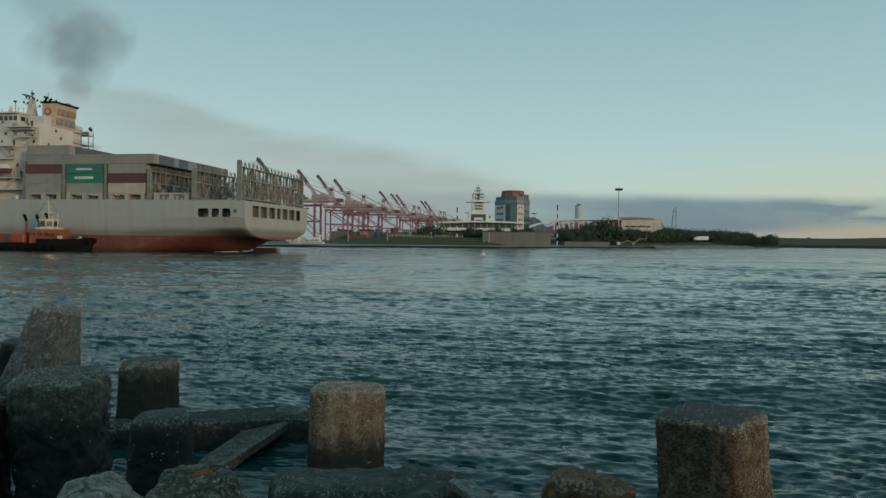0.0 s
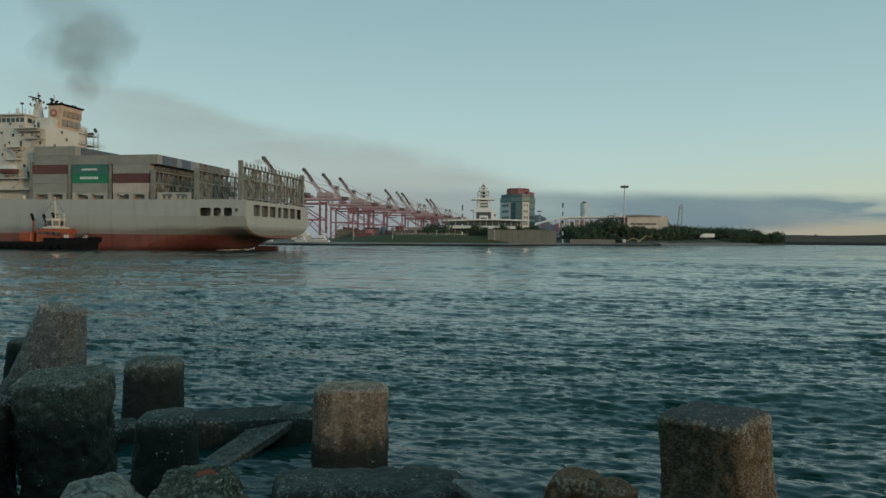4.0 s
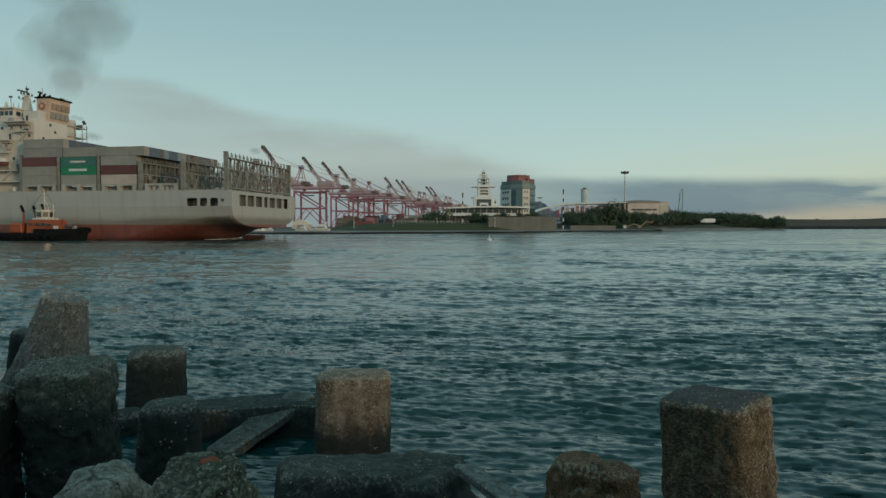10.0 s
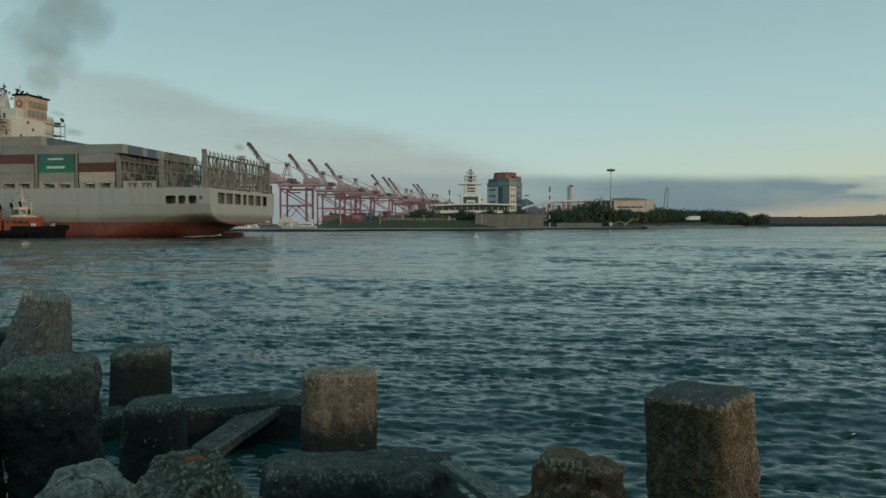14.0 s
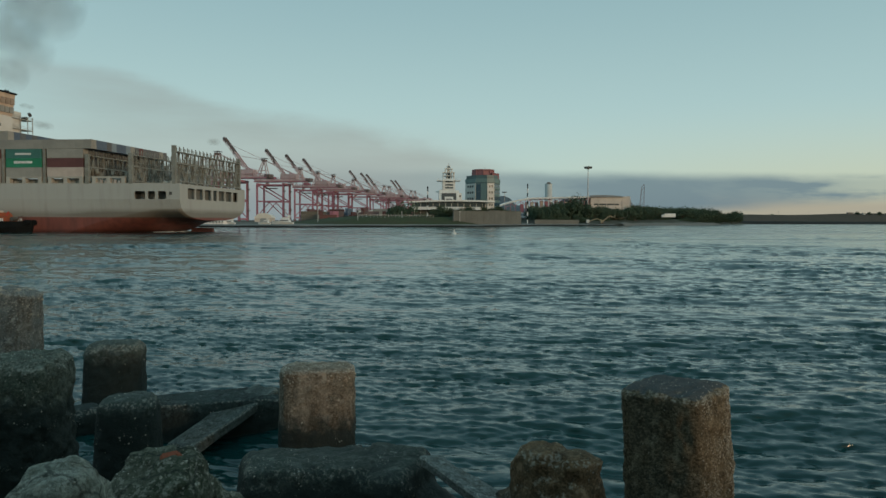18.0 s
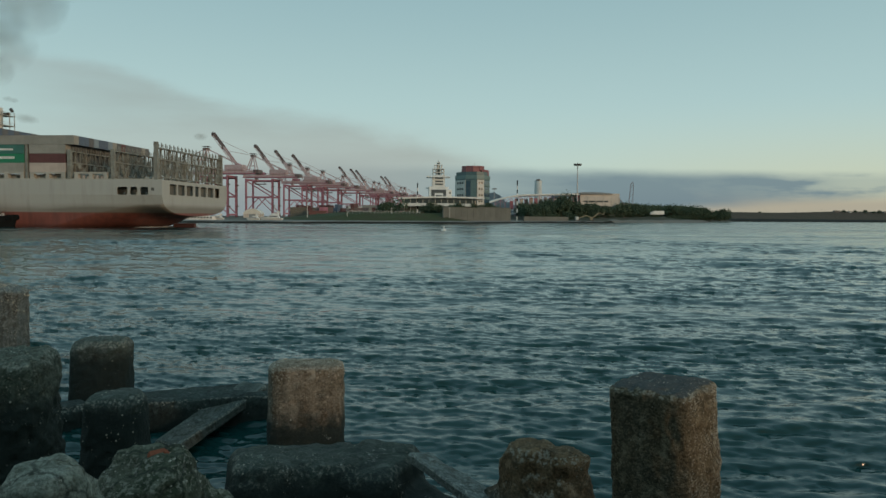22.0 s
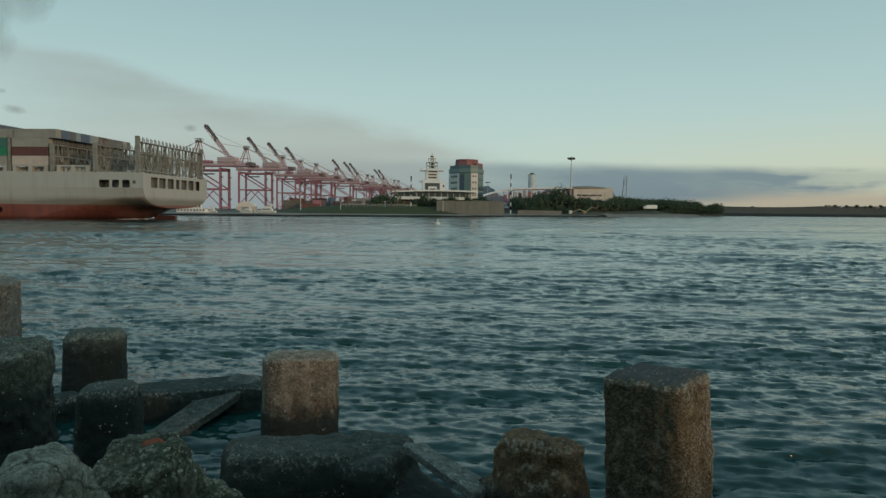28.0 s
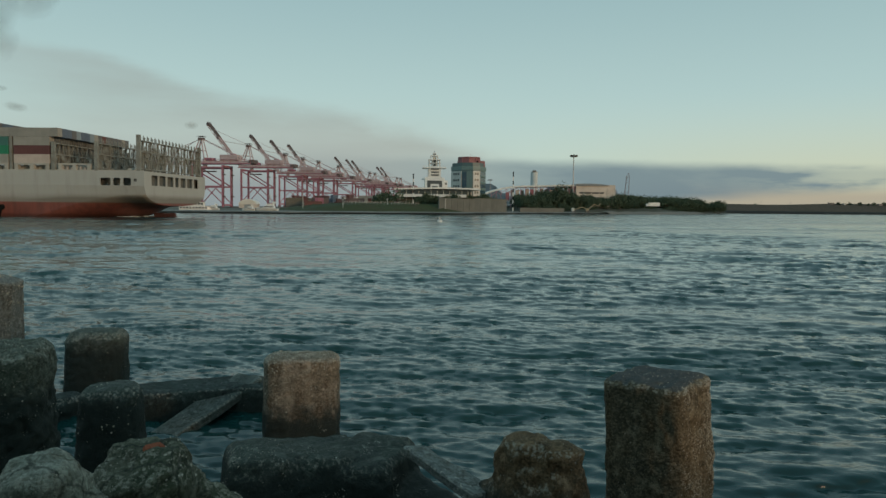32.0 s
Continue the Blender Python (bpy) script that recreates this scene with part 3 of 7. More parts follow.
def build_blocks():
    S = "concrete_block"
    far_leaning = standing(S, STONE_GREY, "leaning grey concrete armour leg crusted with shells at its top", -9.20, 16.5, 2.30, 0.46, 0.84, (-0.22, 0.0), 0.6, turn=0.15, square=4)
    encrust(far_leaning, 1, 420, 0.030, lambda c, n: 3.0 if c.z > 1.95 else 0.5 if c.z > 1.2 else 0.05)
    standing(S, STONE_DARK, "dark concrete armour leg half hidden behind another", -11.05, 18.2, 1.22, 0.44, 0.52, (-0.1, 0.0), 0.2)
    broad = standing(S, STONE_TALL, "broad weedy concrete armour leg with a pitted top", -4.84, 8.7, 2.27, 0.54, 0.46, (0.03, 0.02), 0.9, turn=0.1, rough=0.045, square=3.2, dome=0.25)
    encrust(broad, 2, 750, 0.014, lambda c, n: 2.0 if c.z > 1.9 else 0.6 if c.z > 1.3 else 0.1)
    edge_leg = standing(S, STONE_TALL, "dark weedy concrete armour leg at the edge", -5.85, 8.3, 2.02, 0.50, 0.58, (-0.06, 0.0), 0.4, rough=0.045, dome=0.3)
    encrust(edge_leg, 3, 260, 0.014, lambda c, n: 1.0 if c.z > 1.4 else 0.1)
    rounded = standing(S, STONE_DARK, "dark rounded upright concrete armour leg in the water", -6.18, 14.6, 1.40, 0.57, 0.60, (0.0, -0.06), 0.5, turn=0.25, dome=0.3, square=5)
    encrust(rounded, 4, 90, 0.020, lambda c, n: 1.0 if c.z > 0.7 else 0.3)
    tapered = standing(S, STONE_DARK, "dark tapered concrete armour leg with a pale worn top", -4.36, 10.7, 1.24, 0.43, 0.58, (0.03, -0.02), 1.3, dome=0.3, turn=0.2, square=3)
    encrust(tapered, 5, 200, 0.017, lambda c, n: 1.0 if n.z > 0.5 else 0.7 if c.z > 0.5 else 0.2)
    brown = standing(S, STONE, "brown upright concrete armour leg with a worn shell rim", -1.53, 11.4, 1.56, 0.60, 0.62, (0.0, -0.10), 0.1, turn=0.12, dome=0.08, square=6)
    encrust(brown, 6, 700, 0.019, lambda c, n: 3.0 if c.z > 1.42 else 0.35 if c.z > 0.9 else 0.1)
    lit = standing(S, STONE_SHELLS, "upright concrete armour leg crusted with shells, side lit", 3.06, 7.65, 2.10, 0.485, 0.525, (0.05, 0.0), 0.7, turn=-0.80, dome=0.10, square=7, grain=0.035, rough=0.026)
    # real crust, but packed on the +x side to brighten that sunlit face
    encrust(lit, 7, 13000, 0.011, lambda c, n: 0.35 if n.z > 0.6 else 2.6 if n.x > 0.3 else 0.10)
    # stump worn into two lobes with a cleft between
    stump = block(S, STONE_RUST, "worn brown concrete stump split by a dark cleft, shelly top", (1.42, 6.40, 0.35),
                  [((1.27, 6.44, 1.80), 0.62, 0.27), ((1.58, 6.24, 1.78), 0.58, 0.21), ((1.02, 6.58, 1.35), 0.50, 0.25), ((0.5, 7.2, -0.9), 0.7, 0.5), ((2.4, 7.2, -0.9), 0.7, 0.5)], dome=0.5, rough=0.04, turn=0.5, square=3.4)
    encrust(stump, 8, 330, 0.012, lambda c, n: 1.6 if c.z > 1.55 else 0.4)
    lying = block(S, STONE_LOW, "dark concrete armour block lying on its side", (-0.5, 7.75, 0.74),
          [((-1.84, 7.35, 0.90), 0.58, 0.52), ((0.16, 7.45, 0.80), 0.58, 0.54), ((0.80, 6.95, 0.25), 0.5, 0.42), ((-0.3, 9.2, -0.6), 0.62, 0.5)], dome=0.2, square=6, turn=0.1)
    encrust(lying, 9, 420, 0.012, lambda c, n: 1.0 if c.x < -0.4 and c.z > 0.8 else 0.12)
    mossy = block(S, STONE_MOSS, "mossy concrete armour leg crusted with shells, seen from above", (-1.95, 6.0, 0.7),
          [((-2.06, 5.45, 1.98), 0.84, 0.44), ((-3.0, 6.6, -0.2), 0.6, 0.5), ((-1.2, 6.8, -1.2), 0.55, 0.45), ((-1.6, 5.0, -0.8), 0.7, 0.5)], rough=0.055, dome=0.8, square=2.8)
    encrust(mossy, 10, 900, 0.018, lambda c, n: 1.6 if n.x > 0.1 else 0.6)
    pale = block(S, STONE_PALE, "pale cracked concrete armour leg with a domed top", (-2.38, 5.0, 1.0),
          [((-2.38, 4.6, 2.28), 0.66, 0.30), ((-3.3, 5.4, 0.0), 0.6, 0.5), ((-1.5, 5.6, -0.4), 0.6, 0.5), ((-2.2, 3.9, -0.4), 0.6, 0.5)], rough=0.045, dome=0.8, square=2.8)
    encrust(pale, 11, 450, 0.012, lambda c, n: 1.0)
    block(S, STONE_AWASH, "wet dark concrete armour block lying half under water", (-2.9, 13.6, 0.02),
          [((-5.0, 12.9, 0.14), 0.56, 0.46), ((-1.9, 13.9, -0.12), 0.56, 0.46), ((-2.9, 14.3, -1.6), 0.6, 0.5)], square=14)
    block(S, STONE_AWASH, "dark concrete armour leg low in the water", (-6.9, 12.6, 0.05),
          [((-5.95, 13.3, 0.16), 0.42, 0.28), ((-8.0, 13.0, 0.5), 0.55, 0.45), ((-6.9, 11.6, -1.0), 0.55, 0.45), ((-6.9, 13.4, -1.5), 0.55, 0.45)])
    # broken slab sloping into the pool between the blocks
    bm = boxed(-1.15, 1.15, -0.31, 0.31, -0.10, 0.10, bevel=0.03)
    bmesh.ops.subdivide_edges(bm, edges=bm.edges, cuts=3, use_grid_fill=True)
    for v in bm.verts:
        v.co += Vector((0.03, 0.03, 0.02)) * noise.noise(v.co * 6)
    single("concrete_slab", bm, STONE_WET_SLAB, pose(-3.40, 12.75, 0.29, 0, -14, 61), "grey wet concrete slab sloping into the pool", "concrete slab")
    # broken slab lying against the end of the block
    bm = boxed(-0.55, 0.55, -0.17, 0.17, -0.06, 0.06, bevel=0.02)
    bmesh.ops.subdivide_edges(bm, edges=bm.edges, cuts=3, use_grid_fill=True)
    for v in bm.verts:
        v.co += Vector((0.03, 0.03, 0.02)) * noise.noise(v.co * 7)
    single("concrete_slab", bm, STONE_SLAB, pose(0.56, 6.85, 1.30, -14, 10, -52), "pale broken concrete slab leaning on a dark block", "concrete slab")
    # a broken orange tile wedged on the mossy leg
    bm = boxed(-0.09, 0.09, -0.06, 0.06, -0.06, 0.055, bevel=0.035)
    for v in bm.verts:
        v.co += Vector((0.012, 0.012, 0.01)) * noise.noise(v.co * 30)
    single("brick_fragment", bm, ORANGE_CLAY, pose(-1.94, 5.58, 2.03, 12, -8, 25), "worn orange clay brick fragment on a mossy block", "brick")


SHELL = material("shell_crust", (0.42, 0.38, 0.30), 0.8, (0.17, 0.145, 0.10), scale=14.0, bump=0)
ORANGE_CLAY = material("orange_clay", (0.22, 0.065, 0.035), 0.9, scale=6.0)
build_blocks()


def build_breakwater():
    """The mole behind and below the camera, and an added unseen wall that shades the blocks from that side."""
    bm = bmesh.new()
    rows = []
    for i in range(61):
        x = -120 + i * 4
        rows.append([bm.verts.new((x, y + 0.5 * noise.noise((i * 0.7, k, 0)), z + 0.2 * noise.noise((i * 0.9, k, 5)))) for k, (y, z) in enumerate(((2.6, -3), (1.6, 0.6), (0.9, 2.2), (-1.0, 2.4), (-2.9, 2.4)))])
    for r0, r1 in zip(rows, rows[1:]):
        for j in range(4):
            bm.faces.new((r0[j], r1[j], r1[j + 1], r0[j + 1]))
    bmesh.ops.recalc_face_normals(bm, faces=bm.faces)
    single("breakwater_slope", bm, STONE_DARK, pose(0, 0, 0), "dark concrete breakwater under the viewer", "breakwater", kind="structure")
    # unseen wall, added with length and height set to shade certain blocks
    wall = boxed(-120, 11.8, -4.2, -3.0, -2, 6.3, bevel=0.1)
    single("parapet_wall", wall, QUAY, pose(0, 0, 0), "plain grey concrete parapet along the breakwater", "wall", kind="structure")
    single("breakwater_top", boxed(-120, 120, -16, -2.6, -3, 2.3), QUAY, pose(0, 0, 0), "flat concrete crest of the breakwater", "breakwater", kind="structure")


build_breakwater()
# ---- the sea ----


def wave_field(rng, size, n, short, long, steep, spread):
    """A square, repeating patch of wind sea: height and sideways shift of its points, for wavelengths from short to long."""
    k = 2 * np.pi * np.fft.fftfreq(n, size / n)
    kx, ky = np.meshgrid(k, k, indexing="ij")
    kk = np.hypot(kx, ky)
    kk[0, 0] = 1.0
    band = np.clip((kk * long / 6.283 - 0.8) / 0.4, 0, 1) * np.clip((1.2 - kk * short / 6.283) / 0.4, 0, 1)
    band[0, 0] = 0.0
    along = np.abs(kx * math.cos(WIND) + ky * math.sin(WIND)) / kk
    power = band * kk ** -2.0 * along ** spread
    h = power * (rng.normal(size=(n, n)) + 1j * rng.normal(size=(n, n)))
    slope = np.hypot(np.fft.ifft2(1j * kx * h).real, np.fft.ifft2(1j * ky * h).real)
    h *= steep / np.sqrt((slope ** 2).mean())
    return [np.fft.ifft2(f).real for f in (h, -1j * kx / kk * h, -1j * ky / kk * h)]


def spread_over(patch, size, x, y):
    """Values of a repeating patch at the points x, y."""
    n = len(patch)
    u, v = np.mod(x / size, 1.0) * n, np.mod(y / size, 1.0) * n
    i, j = np.floor(u).astype(int), np.floor(v).astype(int)
    fu, fv = u - i, v - j
    i, j = i % n, j % n
    i1, j1 = (i + 1) % n, (j + 1) % n
    return (patch[i, j] * (1 - fu) + patch[i1, j] * fu) * (1 - fv) + (patch[i, j1] * (1 - fu) + patch[i1, j1] * fu) * fv


WIND = math.radians(78)
WAVES = (  # patch size, points, shortest and longest wave, steepness, spread of directions, sideways sharpening
    (83.0, 256, 4.5, 11.0, 0.030, 2.0, 0.4), (47.0, 256, 2.0, 4.5, 0.035, 2.0, 0.4), (29.0, 512, 0.9, 2.0, 0.055, 1.8, 0.35),
    (17.0, 512, 0.40, 0.9, 0.104, 2.6, 0.3), (8.0, 512, 0.13, 0.40, 0.180, 3.0, 0.2),
)


def build_sea():
    rng = np.random.default_rng(3)
    r = [0.6]
    for limit, ratio in ((5.5, 1.03), (34, 1.0042), (60, 1.0055), (130, 1.0066), (420, 1.011), (4900, 1.07)):
        while r[-1] < limit:
            r.append(r[-1] * ratio)
    r = np.array(r)
    fine = np.radians(np.linspace(-37, 37, 1150))
    rough = np.radians(np.linspace(37.2, 322.8, 60))
    a = np.concatenate([fine, rough])
    rr, aa = np.meshgrid(r, a, indexing="ij")
    xa, ya = rr * np.sin(aa), rr * np.cos(aa)
    step = np.maximum(np.gradient(r)[:, None] * np.ones_like(rr), rr * 0.0013)
    step = np.where(np.abs(np.sin(aa / 2)) > 0.33, rr * 0.09, step)
    xs, ys, zs = xa.copy(), ya.copy(), np.zeros_like(rr)
    # gusts and lulls, and the lee towards the ship
    gust = spread_over(wave_field(rng, 211.0, 128, 14.0, 60.0, 1.0, 0.6)[0], 211.0, xa * 0.6, ya)
    gust = np.clip(1 + 0.26 * gust / gust.std(), 0.72, 1.4) * (1 + 0.25 * np.clip((rr - 45) / 80, 0, 1))
    # smoother water under the far shore, the ship's wash ruffling it nearer the hull
    band = spread_over(wave_field(np.random.default_rng(8), 307.0, 128, 16.0, 70.0, 1.0, 0.6)[0], 307.0, xa * 0.16, ya)
    band = np.clip(0.5 + 0.8 * band / band.std(), 0, 1)
    gust *= 1 - (0.90 - 0.70 * band) * np.clip((rr - 115) / 60, 0, 1) * np.clip((np.sin(aa) + 0.30) / 0.2, 0, 1)
    gust *= 1 + 0.40 * np.clip((-np.sin(aa) - 0.12) / 0.2, 0, 1) * np.clip((rr - 30) / 40, 0, 1)
    lee = 1.0 + 0.70 * np.clip(np.sin(aa) / 0.55, 0, 1)
    for size, n, short, long, steep, spread, sharp in WAVES:
        patch = wave_field(rng, size, n, short, long, steep, spread)
        turn = rng.uniform(-0.12, 0.12)
        u, v = xa * math.cos(turn) - ya * math.sin(turn), xa * math.sin(turn) + ya * math.cos(turn)
        keep = np.clip((5.0 * short / step - 1.0) / 4.0, 0, 1) * gust * (lee if short > 0.3 else 0.70 + 0.3 * lee)
        high = keep * spread_over(patch[0], size, u, v)
        zs += high
        # crests lean towards the shore: steep fronts, gentle backs
        ys -= 1.6 * high
        xs += keep * sharp * spread_over(patch[1], size, u, v)
        ys += keep * sharp * spread_over(patch[2], size, u, v)
    nr, na = rr.shape
    verts = np.stack([xs.ravel(), ys.ravel(), zs.ravel()], 1)
    i, j = np.meshgrid(np.arange(nr - 1), np.arange(na), indexing="ij")
    jn = (j + 1) % na
    quads = np.stack([i * na + j, i * na + jn, (i + 1) * na + jn, (i + 1) * na + j], -1).reshape(-1, 4)[:, ::-1]
    data = bpy.data.meshes.new("water")
    data.vertices.add(len(verts))
    data.vertices.foreach_set("co", verts.ravel())
    data.loops.add(quads.size)
    data.loops.foreach_set("vertex_index", quads.ravel().astype(np.int32))
    data.polygons.add(len(quads))
    data.polygons.foreach_set("loop_start", np.arange(0, quads.size, 4, dtype=np.int32))
    data.update(calc_edges=True)
    data.polygons.foreach_set("use_smooth", np.ones(len(quads), dtype=bool))
    data.materials.append(WATER)
    ob = new("water", data)
    return tagged(ob, "dark green choppy harbour water reaching the horizon", "water", kind="structure")


water = build_sea()
# ---- container ship under way; its own x runs forward from the transom, y to starboard as minus, z from the water ----
BEAM, DECK = 45.0, 14.1
PORT_STARTS = (4.4, 9.5, 15.0, 20.7, 24.6, 29.8, 35.4)
PORT_WIDTHS = (4.4, 4.7, 4.6, 2.9, 4.5, 4.6, 3.6)


def hull_mesh():
    """Lofted hull with an overhanging counter stern, cut-out mooring ports in its port side and transom."""
    bm = bmesh.new()
    ports = [(4.1, 6.6), (7.4, 9.7), (10.4, 13.7)]
    us = [0.0, 1.6, 2.7, 3.5, 4.1, 6.6, 7.4, 9.7, 10.4, 13.7, 17, 21, 26, 32, 40, 52, 70, 100, 140, 180, 215, 245, 270, 288, 298, 304]
    levels = [DECK, 12.0, 9.7]
    q = [1 - (i / 26) for i in range(53)]      # +1 port ... -1 starboard
    side = 0.5 * BEAM
    rows = []
    for u in us:
        low = 3.7 - 0.09 * min(u, 8.0) - 3.4 * max(0.0, min(1, (u - 8.0) / 6.5)) ** 1.2 - 8.0 * max(0.0, min(1, (u - 15) / 45))
        power = float(np.interp(u, (0, 2, 8, 15, 24, 36, 60), (2.7, 2.8, 2.7, 2.6, 3.2, 5.0, 9.0)))
        bow = max(0.0, (u - 215) / 89)
        half = side * (1 - bow ** 2.2) + 0.15
        deck = DECK + 4.0 * bow
        loop = [(u + (bow * 6 if z == DECK else 0), half, z + (deck - DECK) * (z == DECK)) for z in levels]
        for k in q[1:-1]:
            z = low + (9.7 - low) * (1 - (1 - abs(k) ** power) ** (1 / power))
            loop.append((u, half * k * (1 if bow == 0 else 1 - 0.3 * bow), z))
        loop += [(u + (bow * 6 if z == DECK else 0), -half, z + (deck - DECK) * (z == DECK)) for z in levels[::-1]]
        rows.append([bm.verts.new((x, y - side, z)) for x, y, z in loop])
    n = len(rows[0])
    for i, (a, b) in enumerate(zip(rows, rows[1:])):
        for j in range(n - 1):
            if j == 1 and (us[i], us[i + 1]) in ports:
                continue
            f = bm.faces.new((a[j], a[j + 1], b[j + 1], b[j]))
            f.smooth = 2 < j < n - 3
        bm.faces.new((a[0], b[0], b[-1], a[-1]))
    bm.faces.new(rows[-1])
    # transom: a band with seven ports, and the rounded counter below
    ts = [0.0]
    for k in range(7):
        ts += [PORT_STARTS[k], PORT_STARTS[k] + PORT_WIDTHS[k]]
    ts.append(BEAM)
    zs = [DECK, 13.05, 9.85, 9.7]
    first = rows[0]
    grid = []
    for zi, z in enumerate(zs):
        line = []
        for wi, w in enumerate(ts):
            if zi == 0 and wi == 0:
                line.append(first[0])
            elif zi == 0 and wi == len(ts) - 1:
                line.append(first[-1])
            elif zi == 3 and wi == 0:
                line.append(first[2])
            elif zi == 3 and wi == len(ts) - 1:
                line.append(first[-3])
            else:
                line.append(bm.verts.new((0, -w + 0.15 * (wi == 0) - 0.15 * (wi == len(ts) - 1), z)))
        grid.append(line)
    for zi in range(3):
        for wi in range(len(ts) - 1):
            if zi == 1 and wi % 2 == 1:
                continue
            bm.faces.new((grid[zi][wi], grid[zi][wi + 1], grid[zi + 1][wi + 1], grid[zi + 1][wi]))
    bm.faces.new(grid[3] + first[3:-3][::-1])
    bmesh.ops.recalc_face_normals(bm, faces=bm.faces)
    return bm


def port_frame(a0, a1, b0, b1, m):
    """Plate rim of an opening with rounded inner corners, standing a little proud."""
    bm = bmesh.new()
    loops = []
    ca, cb, r = 0.5 * (a0 + a1), 0.5 * (b0 + b1), 0.55
    for grow, depth in ((-0.06, -0.25), (-0.06, 0.05), (0.12, 0.05), (0.12, -0.02)):
        loop = []
        for k in range(24):
            t = 2 * math.pi * (k + 0.5) / 24
            sx, sy = (1 if math.cos(t) > 0 else -1), (1 if math.sin(t) > 0 else -1)
            x = ca + sx * (0.5 * (a1 - a0) - r) + r * math.cos(t)
            y = cb + sy * (0.5 * (b1 - b0) - r) + r * math.sin(t)
            if grow > 0:
                x, y = ca + sx * min(0.5 * (a1 - a0) + grow, abs(x - ca) + 0.45), cb + sy * min(0.5 * (b1 - b0) + grow, abs(y - cb) + 0.45)
            loop.append(bm.verts.new(m @ Vector((x + grow * 0, y, depth if m[0][2] == 0 else -depth))))
        loops.append(loop)
    for lo, hi in zip(loops, loops[1:]):
        for k in range(24):
            j = (k + 1) % 24
            bm.faces.new((lo[k], lo[j], hi[j], hi[k]))
    bmesh.ops.recalc_face_normals(bm, faces=bm.faces)
    return bm


def corrugated(length, wide, high, ribs=14):
    """A steel box in one skin: ribbed port side and ribbed doors at its after end."""
    outline = [(0, 0), (length, 0), (length, wide)]
    step = (length - 0.3) / ribs
    for k in range(ribs):
        x = length - 0.15 - k * step
        outline += [(x, wide), (x - 0.12 * step, wide + 0.012), (x - 0.50 * step, wide + 0.012), (x - 0.62 * step, wide)]
    outline.append((0, wide))
    for k in range(5):
        y = wide - 0.2 - k * (wide - 0.4) / 5
        outline += [(0, y), (-0.05, y - 0.04), (-0.05, y - 0.12), (0, y - 0.16)]
    bm = bmesh.new()
    rings = [[bm.verts.new((x, y, z)) for x, y in outline] for z in (0, high)]
    n = len(outline)
    for i in range(n):
        j = (i + 1) % n
        bm.faces.new((rings[0][i], rings[0][j], rings[1][j], rings[1][i]))
    bm.faces.new(rings[1])
    bm.faces.new(rings[0][::-1])
    bmesh.ops.recalc_face_normals(bm, faces=bm.faces)
    return bm


def prism_into(bm, points, z0, z1):
    """Adds a low flat block over a plan outline, a little smaller at its top."""
    cx, cy = sum(p[0] for p in points) / len(points), sum(p[1] for p in points) / len(points)
    lower = [bm.verts.new((x, y, z0)) for x, y in points]
    upper = [bm.verts.new((cx + (x - cx) * 0.7, cy + (y - cy) * 0.7, z1)) for x, y in points]
    bm.faces.new(upper)
    for i in range(len(points)):
        j = (i + 1) % len(points)
        bm.faces.new((lower[i], lower[j], upper[j], upper[i]))


